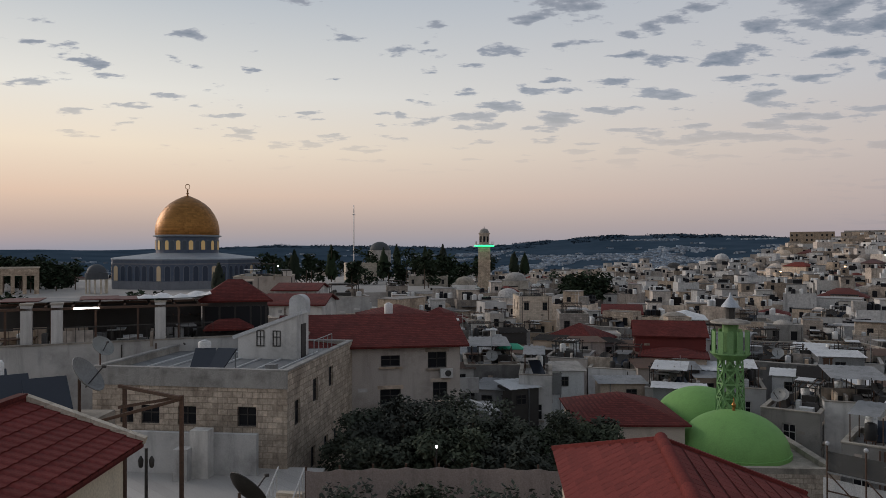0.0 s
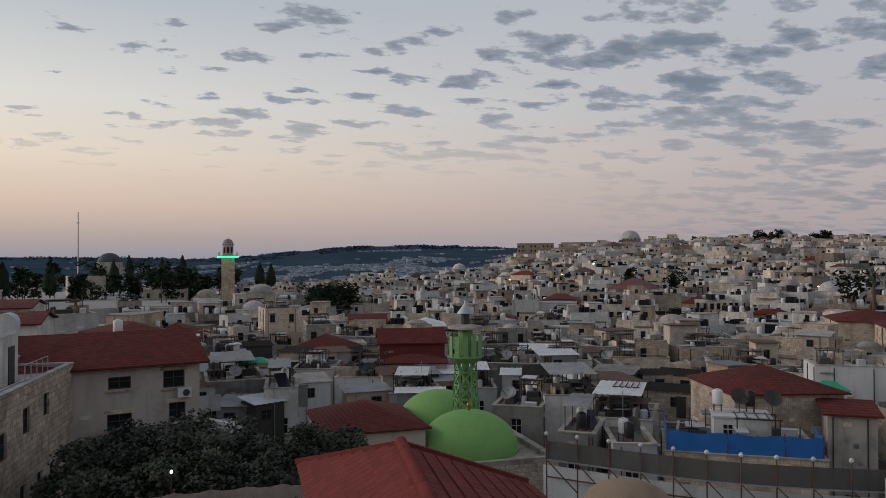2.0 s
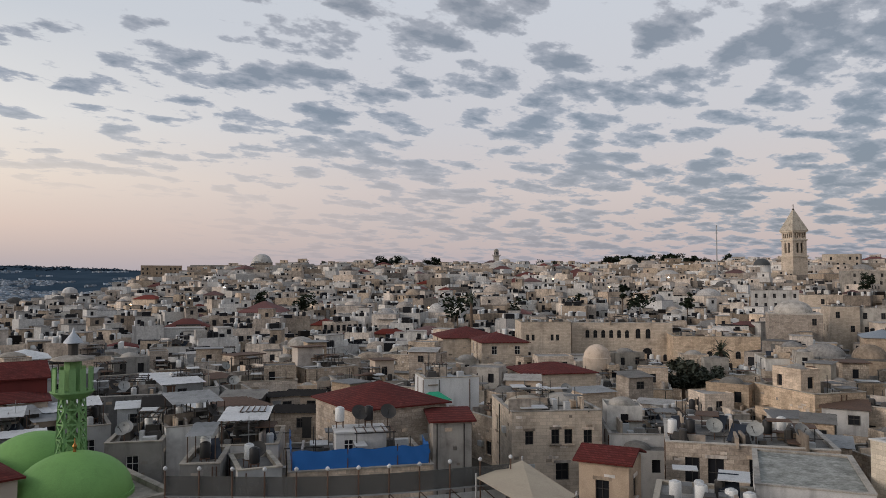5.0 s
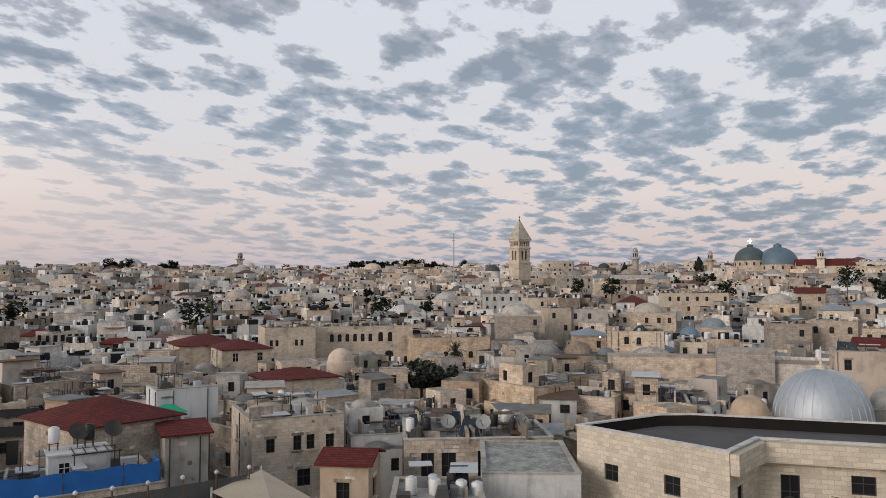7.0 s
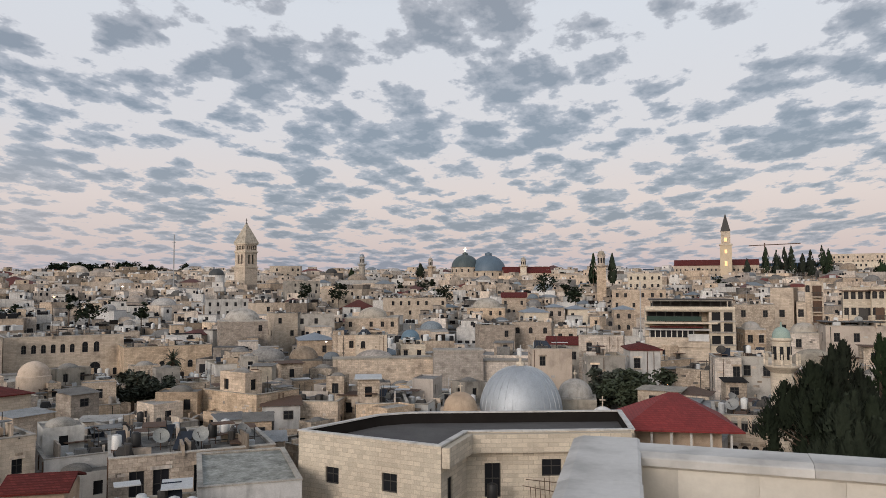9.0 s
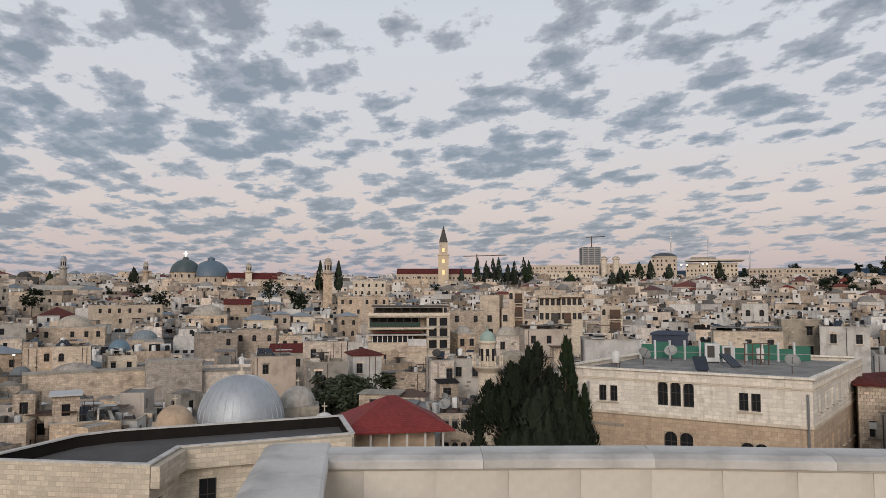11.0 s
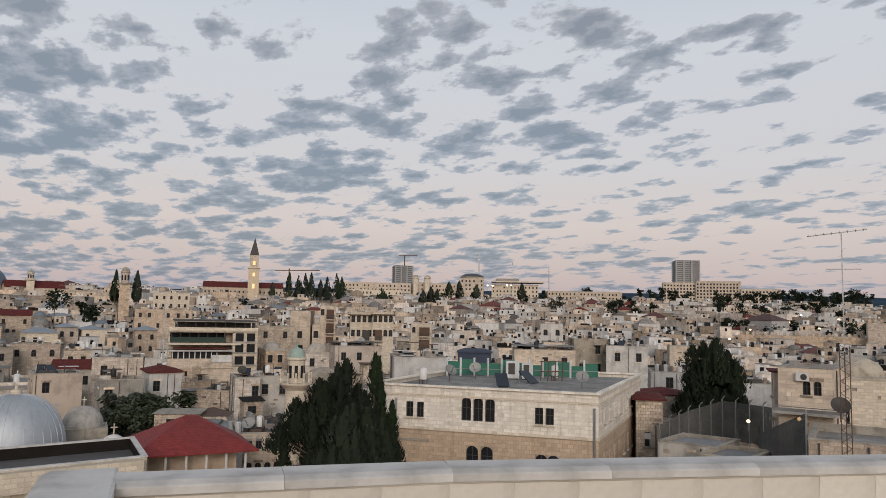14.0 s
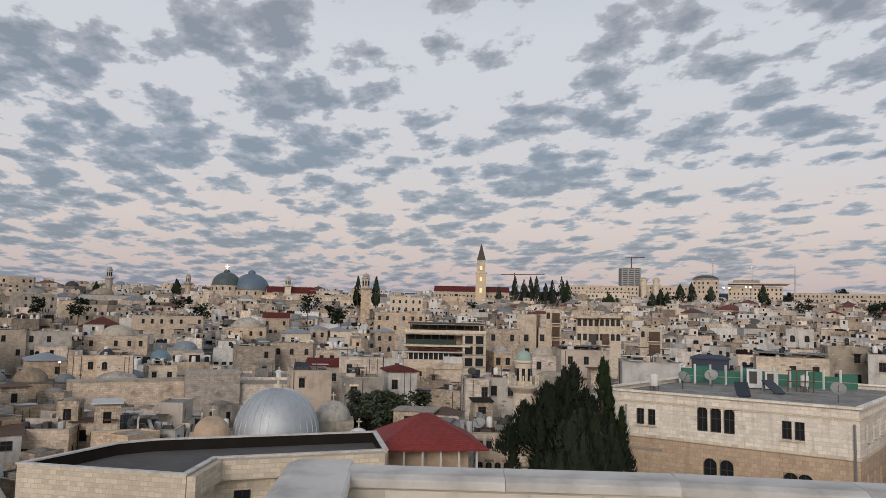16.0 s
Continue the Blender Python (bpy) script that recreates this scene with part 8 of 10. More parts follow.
def balconied_houses():
    """Tall town houses with stacked balconies, wooden doors and deep eaves."""
    for a0, a1, r, el, wall, kind, lab in ((114.05, 115.2, 175, 0.55, TAN_WALL, "stack", "tall yellow stone house with stacked balconies"), (116.3, 118.0, 170, 0.1, STONE_PALE, "one", "pale stone house with a brown eave"),
                                           (118.0, 119.6, 168, 0.15, STONE_PALE, "eave", "pale stone house with arched windows and a brown eave"), (131.1, 132.7, 165, -1.9, TAN_WALL, "one", "yellow stone house below a white house"),
                                           (107.6, 109.3, 190, -0.6, STONE, "one", "stone house with a wooden balcony"), (121.0, 122.6, 190, -0.7, STONE_PALE, "stack", "pale house with stacked balconies")):
        rg = random.Random(int(a0 * 7))
        d = 9.0
        m, w, h = seat(a0, a1, r, el, d, rg.uniform(-3, 5))
        lv = [z for z in (h - 3.2, h - 6.4, h - 9.6) if z > 0.5]
        wins = [(w * (0.14 if kind == "stack" else (i + 0.5) / 4), z + 0.9, 0.85, 1.5) for z in lv[:1 if kind == "stack" else 2] for i in range(1 if kind == "stack" else 4)]
        ob = house(m, w, d, h, wall, "flat", [wins, rows_of_windows(d, h, 3.2, 2.8, 1.0, 1.5, first=max(0.8, h - 9), rng=rg), [], []], lab, rng=rg, arched=kind != "one")
        if kind != "stack":
            part("eave", Solid().box(0, 0, h - 0.75, w + 0.9, d + 0.9, 0.22), RUST, ob, "brown projecting eave")
        for z in (lv if kind == "stack" else lv[1:2]):
            bw, x = (w * 0.62, w * 0.15) if kind == "stack" else (w * 0.4, rg.choice([-1, 1]) * w * 0.2)
            part("balcony", Solid().box(x, -d / 2 - 0.7, z - 0.2, bw, 1.4, 0.2), wall, ob)
            part("balcony_door", Solid().box(x, -d / 2 - 0.03, z, bw * 0.8, 0.08, 2.3), FRAME_DARK if kind == "one" else RUST, ob)
            part("rail", Solid().box(x, -d / 2 - 1.36, z + 0.85, bw, 0.1, 0.1), FRAME_DARK, ob)
            for i in range(9):
                part("baluster", Solid().box(x - bw / 2 + 0.1 + i * (bw - 0.2) / 8, -d / 2 - 1.36, z, 0.07, 0.07, 0.86), FRAME_DARK, ob)
            if kind == "stack":
                for k in (-1, 1):
                    part("pier", Solid().box(x + k * bw * 0.48, -d / 2 - 1.2, z, 0.3, 0.3, 3.0), wall, ob)


balconied_houses()


def mid_houses():
    """Houses of the slope that can be told apart: bearings, distance, elevation of the wall head, depth."""
    rows = [(-7.6, -5.2, 262, -1.1, 9, STONE_PALE, "flat", "pale stone building among dark trees"), (-2.6, 0.4, 224, -2.1, 9, STONE_GREY, "flat", "grey stone building among trees"), (0.8, 2.6, 205, -2.7, 8, PLASTER, "dome", "pale house with a low dome"),
            (-4.4, -2.8, 190, -2.9, 8, STONE, "flat", "low stone house below the trees"), (4.6, 6.6, 215, -2.4, 8, STONE_GREY, "dome", "grey house with a small dome"),
            (100.9, 104.8, 235, 0.0, 9, STONE, "flat", "long plain limestone house"), (102.0, 104.5, 300, 1.2, 10, STONE_PALE, "flat", "white stone house with arched windows"),
            (98.4, 101.7, 112, -3.45, 8, STONE, "flat", "tan low house with small windows"), (98.7, 101.5, 97, -5.0, 6, STONE_GREY, "flat", "grey stone house behind trees"), (101.8, 104.0, 104, -4.5, 6, PLASTER, "hip", "small house with a red hip roof"),
            (109.3, 112.0, 158, -1.1, 9, STONE_ROUGH, "flat", "rough stone house on a slope"), (107.8, 109.6, 100, -4.9, 6, STONE, "flat", "stone house with one dark window"),
            (109.6, 111.9, 104, -4.8, 7, STONE_GREY, "flat", "grey stone house below a minaret"), (112.9, 114.9, 132, -3.0, 8, STONE, "dome", "limestone house under a pale dome"),
            (109.8, 111.2, 138, -2.8, 6, STONE, "dome", "small house under a pale dome"), (114.8, 118.4, 128, -2.5, 9, PLASTER_TAN, "flat", "low house under dark sheets"),
            (120.6, 123.8, 98, -3.4, 7, PLASTER, "flat", "white plastered house with small windows"), (135.8, 138.8, 122, -2.05, 8, PLASTER, "flat", "white-walled house with a stone base"),
            (133.2, 135.7, 128, -1.6, 8, STONE_GREY, "flat", "grey house below a dark canopy"), (128.8, 133.4, 112, -2.5, 8, TAN_WALL, "flat", "low cream house under a sheet roof"),
            (70.1, 73.2, 262, -0.65, 10, PLASTER, "flat", "white house with few windows"), (73.3, 74.9, 214, -0.95, 8, TAN_WALL, "flat", "narrow cream house with paired windows"),
            (74.8, 76.6, 182, -1.75, 8, TAN_WALL, "flat", "cream stone house with tall windows"), (76.6, 79.5, 184, -1.8, 9, STONE_GREY, "flat", "dark weathered stone house"),
            (71.1, 74.5, 168, -2.25, 9, STONE, "dome", "limestone house with a low dome"), (76.9, 79.4, 150, -3.8, 8, STONE, "hip", "tan house with a low grey roof"),
            (79.5, 81.2, 142, -3.45, 7, STONE, "flat", "narrow flat-roofed limestone house"), (81.3, 83.7, 140, -3.45, 8, TAN_WALL, "flat", "cream house with arched windows"),
            (80.5, 84.6, 192, -2.1, 9, STONE, "dome", "stone house under a white dome"), (78.6, 81.6, 300, 0.05, 12, TAN_WALL, "flat", "plain yellow stone block"),
            (83.5, 88.0, 240, -0.6, 10, TAN_WALL, "flat", "long pinkish stone house"), (75.8, 78.4, 332, 0.7, 12, STONE_GREY, "flat", "dark rough stone building"),
            (84.5, 86.4, 145, -4.2, 7, STONE_PALE, "flat", "pale house with a blue domed room"), (89.9, 92.8, 222, -1.35, 10, STONE, "dome", "stone house with a pale low dome"),
            (92.5, 94.4, 250, -0.6, 10, STONE, "gable", "gabled limestone house on a slope"), (90.6, 93.3, 158, -2.75, 8, STONE, "flat", "worn limestone house with few windows"), (93.4, 96.4, 164, -2.5, 8, STONE, "flat", "long worn limestone house"), (96.5, 98.2, 156, -2.95, 8, STONE_ROUGH, "flat", "low rough stone house"),
            (94.0, 95.9, 205, -1.75, 9, STONE_PALE, "hip", "pale house with a grey hip roof"), (95.9, 97.2, 210, -1.35, 9, STONE, "hip", "stone house with a grey hip roof"),
            (97.4, 98.9, 212, -1.5, 9, STONE_PALE, "hip", "pale stone house with a grey hip roof"), (100.9, 102.4, 206, -1.5, 8, STONE, "hip", "stone house with a blue-grey roof"),
            (96.0, 98.6, 127, -4.2, 7, STONE_GREY, "gable", "grey house with a red sheet roof"), (94.6, 97.6, 108, -4.5, 7, PLASTER_TAN, "flat", "old pinkish house with rows of windows"),
            (5.6, 8.1, 130, -3.65, 8, TAN_WALL, "flat", "cream house with two windows"), (8.8, 11.0, 112, -4.95, 8, STONE, "flat", "cream stone house with a plain wall"),
            (12.2, 15.0, 122, -4.9, 8, PLASTER, "gable", "white gabled house among roofs"), (16.8, 19.5, 122, -5.2, 8, PLASTER, "hip", "low house with a pale sheet hip roof"),
            (26.8, 30.7, 88, -7.7, 7, PLASTER, "flat", "white house with a black roof"), (31.1, 32.8, 86, -8.0, 5, PLASTER, "flat", "white house with one arched window"),
            (26.0, 29.0, 150, -4.7, 8, PLASTER, "flat", "white flat-roofed house on the slope"), (23.1, 25.1, 160, -4.7, 8, PLASTER_TAN, "hip", "pinkish house with a red roof")]
    for a0, a1, r, el, d, wall, roof, lab in rows:
        rg = random.Random(int(a0 * 13 + r))
        m, w, h = seat(a0, a1, r, el, d, rg.uniform(-5, 14))
        first = max(0.6, h - (2.4 if el < -2 else 5.4))
        n = max(2, int(w / 2.6))
        skip = rg.uniform(0.1, 0.5)
        front = [(w * (i + 0.5) / n + rg.uniform(-0.25, 0.25), z, 0.85, 1.35) for z in (first, first + 3.0) for i in range(n) if z + 1.7 < h and rg.random() > skip]
        side = [(d * q, first, 0.8, 1.3) for q in (0.3, 0.7)]
        cover = None
        if roof == "hip" and "grey" in lab:
            cover = LEAD
        elif "pale sheet" in lab:
            cover = SHEET_WHITE
        elif "black roof" in lab:
            cover = BITUMEN
        ob = house(m, w, d, h, wall, roof, [front, side, [], side], lab, rng=rg, arched="arched" in lab or rg.random() < 0.2, roof_mat=cover, pitch=0.2, parapet=rg.uniform(0.25, 0.7))
        if roof == "flat" and r < 250:
            clutter(m, w, d, h - 0.3, rg, rg.choice([1, 2, 3]))
        if "sheet" in lab and roof == "flat":
            part("sheet_roof", Solid().box(0, -0.6, h + 0.5, w * 1.02, d * 0.7, 0.1, 0), FRAME_DARK if "dark" in lab else SHEET_GREY, ob, "thin sheet roof on props")
            for x in (-0.45, -0.15, 0.15, 0.45):
                part("prop", Solid().box(x * w, -d * 0.36, h - 0.3, 0.1, 0.1, 0.8), RUST, ob)


mid_houses()
for az in (121.3, 122.2):
    ob = thing("turret", stand(az, 594, rise(2.2, 594)), "small round stone turret on the skyline", "turret", "turrets on the skyline")
    part("shaft", Solid().lathe(0, 0, [(2.4, -8), (2.4, 6), (2.9, 6.4), (2.9, 7.4)], 14), STONE_PALE, ob)
    part("cap", Solid().dome(0, 0, 7.4, 2.3, 1.6, 14, 5), STONE_GREY, ob)
ob = thing("vaulted_roof", stand(125.7, 590, rise(2.85, 590)), "shallow grey vaulted roof on a stone drum", "roof")
part("drum", Solid().lathe(0, 0, [(8.8, -6), (8.8, 0.6), (9.6, 0.8), (9.6, 1.2)], 24), STONE_PALE, ob)
part("vault", Solid().dome(0, 0, 1.2, 9.2, 3.0, 24, 6), DARK_LEAD, ob)
ob = thing("flat_canopy", stand(129.0, 606, rise(2.5, 606), 3), "wide flat canopy roof over a hotel", "roof")
part("slab", Solid().box(2, 0, 0.8, 42, 24, 1.0), STONE_PALE, ob)
part("attic", Solid().box(-6, 0, 1.8, 18, 14, 2.2), STONE_GREY, ob)


def terraced_block():
    """The modern block with deep dark terraces, stepped down towards the town."""
    r = 132.0
    m, w, h = seat(103.0, 109.4, r, -0.75, 11, 4)
    z0 = m.translation.z
    H = lambda e: rise(e, r) - z0
    ob = thing("terraced_block", m, "modern stone block with dark glazed terraces", "building")
    part("body", Solid().box(0, 2.0, -2, w * 0.97, 7, H(-1.55) + 2), STONE_PALE, ob)
    part("upper_body", Solid().box(w * 0.03, 2.6, H(-1.55), w * 0.84, 5, H(-0.8) - H(-1.55)), FRAME_DARK, ob, "dark glazed top storey")
    part("roof", Solid().box(w * 0.02, 0.6, H(-0.8), w * 0.92, 10, 0.22), FRAME_DARK, ob, "thin dark roof slab")
    part("roof_edge", Solid().box(w * 0.02, -4.5, H(-0.8) - 0.14, w * 0.92, 0.12, 0.13), STONE_GREY, ob)
    for i in range(9):
        part("post", Solid().box(-w * 0.42 + i * w * 0.11, -4.2, H(-1.5), 0.16, 0.16, H(-0.8) - H(-1.5)), FRAME_DARK, ob)
    # terrace floors with their solid balustrades, the glazing set back between them
    part("terrace", Solid().box(0, -1.0, H(-1.62), w * 0.98, 9.2, 0.3).box(0, -5.5, H(-1.62), w * 0.98, 0.2, 0.85), STONE_PALE, ob)
    part("glazing", Solid().box(-w * 0.17, -1.7, H(-2.35), w * 0.60, 0.2, 1.6), DARK, ob)
    part("green_screen", Solid().box(-w * 0.17, -5.2, H(-2.32), w * 0.60, 0.1, 0.8), mat("dark_green_glass", (0.022, 0.045, 0.036), (0.035, 0.06, 0.05), rough=0.25, bump=0, stain=0), ob, "dark green glass balustrade")
    for i in range(7):
        part("post", Solid().box(-w * 0.46 + i * w * 0.098, -5.1, H(-2.4), 0.14, 0.14, H(-1.62) - H(-2.4)), FRAME_DARK, ob)
    part("terrace", Solid().box(-w * 0.1, -1.6, H(-2.52), w * 0.8, 8.6, 0.34), STONE_PALE, ob)
    part("pent_roof", Solid().box(-w * 0.15, -5.6, H(-2.78), w * 0.58, 1.6, 0.16), TILE_RED, ob, "narrow maroon pent roof")
    part("terrace", Solid().box(-w * 0.14, -3.0, H(-2.98), w * 0.70, 7.0, 0.25), PLASTER, ob)
    part("glazing", Solid().box(-w * 0.2, -5.5, H(-3.5), w * 0.5, 0.2, 1.15), DARK, ob)
    for i in range(9):
        part("mullion", Solid().box(-w * 0.44 + i * w * 0.06, -5.63, H(-3.5), 0.16, 0.1, 1.15), FRAME_WHITE, ob)
    part("balustrade", Solid().box(-w * 0.14, -6.3, H(-4.2), w * 0.7, 0.2, H(-3.5) - H(-4.2)), TAN_WALL, ob)
    part("balustrade", Solid().box(w * 0.09, -6.5, H(-3.75), w * 0.22, 0.2, 1.2), PLASTER, ob)
    part("lower_body", Solid().box(-w * 0.14, -3.4, -2, w * 0.70, 5.4, H(-3.5) + 2), TAN_WALL, ob)
    # the wing at the side, in three storeys of wide windows
    c = [(w * 0.21, -5.6), (w * 0.49, -5.6), (w * 0.49, 0.0), (w * 0.21, 0.0)]
    s = Solid()
    ww = w * 0.28
    hole = [(ww * q, H(e) + 2, ww * 0.34, 1.5) for e in (-2.3, -3.1, -4.0) for q in (0.27, 0.73)]
    for i in range(4):
        s.wall(c[i], c[(i + 1) % 4], -2, H(-1.55), hole if i == 0 else [], 0.4)
    part("side_wing", s, STONE_PALE, ob)
    part("wing_inside", Solid().box(w * 0.35, -2.7, -1, w * 0.25, 5.0, H(-1.6) + 1), DARK, ob, "dark window glass")
    for e in (-2.36, -3.16, -4.06):
        part("string_course", Solid().box(w * 0.35, -5.72, H(e), w * 0.29, 0.3, 0.25), STONE_GREY, ob)


terraced_block()


def high_rise(az0, az1, r, el0, el1, label, floors):
    x, y = spot((az0 + az1) / 2, r)
    w = r * math.tan(radians(az1 - az0))
    z0, z1 = rise(el0, r), rise(el1, r)
    ob = thing("high_rise", stand((az0 + az1) / 2, r, z0, 15), label, "tower block", "distant towers")
    part("core", Solid().box(0, 0, -30, w * 0.94, w * 0.7, z1 - z0 + 30), mat("tower_glass", (0.12, 0.15, 0.18), (0.09, 0.115, 0.14), rough=0.3, stain=0), ob, "blue-grey glazing")
    for i in range(floors):
        part("floor_band", Solid().box(0, 0, (z1 - z0) * i / floors, w, w * 0.76, (z1 - z0) / floors * 0.42), TOWER_BAND, ob)
    for x in (-0.5, -0.17, 0.17, 0.5):
        part("pier", Solid().box(x * w * 0.97, -w * 0.37, 0, w * 0.07, w * 0.06, z1 - z0), TOWER_BAND, ob)


TOWER_BAND = mat("tower_stone", (0.36, 0.34, 0.32), (0.29, 0.275, 0.26), stain=0.1)
high_rise(119.55, 120.95, 900, 1.9, 3.75, "distant grey tower block under construction", 12)
high_rise(140.8, 142.5, 900, 2.3, 4.35, "distant dark glass tower block", 14)
for a0, a1, el, lab in ((142.3, 145.4, 2.85, "long pale apartment block beside a tower"), (140.0, 142.4, 2.75, "pale apartment block below a tower"), (145.4, 148.0, 2.3, "low modern block among trees")):
    m, w, h = seat(a0, a1, 860, el, 24, 5)
    house(m, w, 24, h, TAN_WALL, "flat", [[(2 + i * 3.4, h - 4.4 - j * 3.6, 1.8, 2.0) for i in range(int(w / 3.4)) for j in range(5)], [], [], []], lab)


def crane(az, r, el0, el1):
    ob = thing("tower_crane", stand(az, r, rise(el0, r)), "distant tower crane on the skyline", "crane", "tower cranes")
    h = rise(el1, r) - rise(el0, r)
    part("mast", Solid().beam((0, 0, -20), (0, 0, h), 1.2), RUST, ob)
    part("jib", Solid().beam((-h * 0.5, 0, h * 0.92), (h * 1.1, 0, h * 0.96), 0.9), RUST, ob)


crane(111.6, 850, 1.2, 3.3)
crane(120.4, 905, 3.7, 4.6)
for az, r, el0, el1 in ((-6.9, 420, -0.4, 3.4), (67.9, 380, 1.2, 4.1), (126.2, 590, 2.7, 4.8), (128.8, 600, 2.5, 4.2), (131.6, 620, 2.2, 3.8), (102.9, 150, -1.5, 0.6)):
    ob = thing("radio_mast", stand(az, r, rise(el0, r)), "thin metal radio mast on the skyline", "mast", "radio masts")
    part("pole", Solid().lathe(0, 0, [(r * 0.0009, -10), (r * 0.0006, (rise(el1, r) - rise(el0, r)))], 6), STEEL, ob)
    part("crosspiece", Solid().beam((-r * 0.002, 0, (rise(el1, r) - rise(el0, r)) * 0.8), (r * 0.002, 0, (rise(el1, r) - rise(el0, r)) * 0.8), r * 0.0008), STEEL, ob)

# platform buildings by the shrine
s = thing("small_shrine", stand(-25.15, 205, EYE - 11.2), "small open domed shrine on columns", "shrine")
k = 205 * math.tan(radians(0.65))
part("dome", Solid().lathe(0, 0, [(k * 1.15, 3.6), (k * 1.15, 5.2), (k, 5.3)], 12).dome(0, 0, 5.2, k, k * 0.95, 20, 7), DARK_LEAD, s)
for i in range(11):
    a = 2 * math.pi * i / 11
    part("column", Solid().lathe(k * 1.05 * math.cos(a), k * 1.05 * math.sin(a), [(0.25, 0), (0.2, 0.3), (0.2, 3.4), (0.3, 3.6)], 8), STONE_PALE, s)
s = thing("stone_arcade", stand(-30.6, 210, EYE - 11.2), "free-standing stone arcade of tall arches", "arcade")
a = Solid()
a.wall((-7, -0.6), (7, -0.6), 0, 6.4, [(1.9 + i * 2.55, 0.0, 1.7, 4.6) for i in range(5)], 1.2)
part("wall", a, STONE, s)
part("cornice", Solid().box(0, 0, 6.4, 14.4, 1.5, 0.4), STONE_PALE, s)

# ---- trees of the platform and of the ridges ----
for az, r, el0, el1, wd in ((-16.9, 190, -3.2, -1.3, 3.2), (5.5, 250, -2.0, -0.15, 3.0), (6.3, 252, -2.0, -0.5, 3.0), (0.0, 330, -1.0, 0.2, 3.2), (-3.6, 300, -1.6, 0.2, 3.2), (-4.6, 260, -2.6, -0.1, 4.4), (-8.6, 240, -2.4, 0.1, 3.6), (-1.4, 270, -2.2, 0.0, 3.4), (-11.4, 230, -2.4, -0.2, 4.0), (111.65, 470, 0.9, 2.95, 5.4), (112.35, 472, 0.9, 2.7, 6.5), (112.85, 468, 0.9, 2.9, 5), (113.3, 470, 0.9, 2.95, 6.0), (114.0, 470, 0.8, 2.4, 6.0), (115.6, 470, 0.8, 2.7, 6.4), (118.7, 470, 0.8, 1.9, 8), (121.9, 470, 0.8, 1.8, 6), (122.5, 472, 0.8, 2.1, 6.5), (123.0, 470, 0.8, 1.9, 6),
                              (114.5, 466, 0.9, 2.65, 6), (115.2, 468, 0.9, 2.95, 6.4), (110.4, 472, 0.9, 2.1, 4), (99.5, 335, 0.4, 2.6, 4.0), (100.9, 335, 0.4, 2.6, 4.0), (37.4, 330, -2.2, -0.7, 3.4), (38.1, 332, -2.2, -0.9, 3.2), (80.9, 430, 0.4, 1.6, 5), (123.9, 470, 1.3, 2.5, 6), (124.7, 472, 1.3, 2.6, 6), (126.0, 470, 1.3, 2.3, 7), (129.5, 470, 1.4, 2.5, 6), (86.2, 460, 0.9, 2.0, 6)):
    cypress(az, r, rise(el0, r), rise(el1, r) - rise(el0, r), wd, "dark upright cypress on the skyline" if el1 > 0 else "dark upright cypress among roofs", RNG, n=420, size=0.9)


def woods():
    """Dark belts of trees about the platform and along the ridges."""
    for nm, belts in (("platform_trees", [(-36, -26.4, 215, 310, -2.2, -0.4, 90), (-13.5, 1.5, 185, 350, -2.9, 0.25, 46), (-2.0, 4.0, 240, 300, -2.4, -0.2, 16), (-34, -30, 150, 170, -4.2, -2.6, 14), (-22.5, -20.5, 165, 172, -3.9, -2.8, 5), (9.0, 12.5, 200, 215, -3.2, -1.6, 12)]),
                      ("ridge_trees", [(42.6, 44.0, 570, 610, 1.0, 2.1, 7), (46.0, 47.4, 570, 610, 1.0, 2.0, 6), (36.5, 39.5, 570, 610, 0.9, 1.7, 5), (59.5, 67, 560, 612, 0.9, 2.1, 52), (68.6, 70, 560, 610, 1.0, 2.0, 6), (54, 57, 580, 610, 1.0, 1.8, 6), (143.5, 153, 600, 690, 1.0, 2.3, 46), (31.5, 60, 200, 380, -3.0, -0.6, 22), (60, 68, 230, 330, -1.6, 0.1, 6), (86, 110, 140, 240, -4.8, -2.6, 7), (76, 110, 250, 420, -0.6, 1.1, 16), (118, 152, 440, 600, 0.6, 1.8, 60), (136, 152, 360, 560, -0.2, 1.5, 50), (131, 154, 600, 690, 1.3, 2.35, 60), (144, 155.5, 318, 420, -1.0, 0.25, 42)])):
        s = Solid()
        for a0, a1, r0, r1, e0, e1, n in belts:
            for _ in range(n):
                az, r = RNG.uniform(a0, a1), RNG.uniform(r0, r1)
                x, y = spot(az, r)
                top = rise(RNG.uniform(e0 + (e1 - e0) * 0.4, e1), r)
                h = RNG.uniform(5, 10)
                sp = RNG.uniform(1.3, 4.2)
                s.tone = RNG.random()
                for _ in range(11):
                    a, q = RNG.uniform(0, 6.28), RNG.uniform(0, sp)
                    leaves(s, x + q * math.cos(a), y + q * math.sin(a), top - RNG.uniform(0.15, 0.95) * h * 0.8, sp * 0.5, sp * 0.5, sp * 0.42, 22, 0.62, RNG)
                s.box(x, y, top - h - 6, 0.24, 0.24, 6 + h * 0.4, 1)
        tagged(new(nm, s.data(nm, [LEAF_DARK, BARK], smooth=False)), "dark belts of trees beyond the roofs", "trees", kind="stuff")


woods()


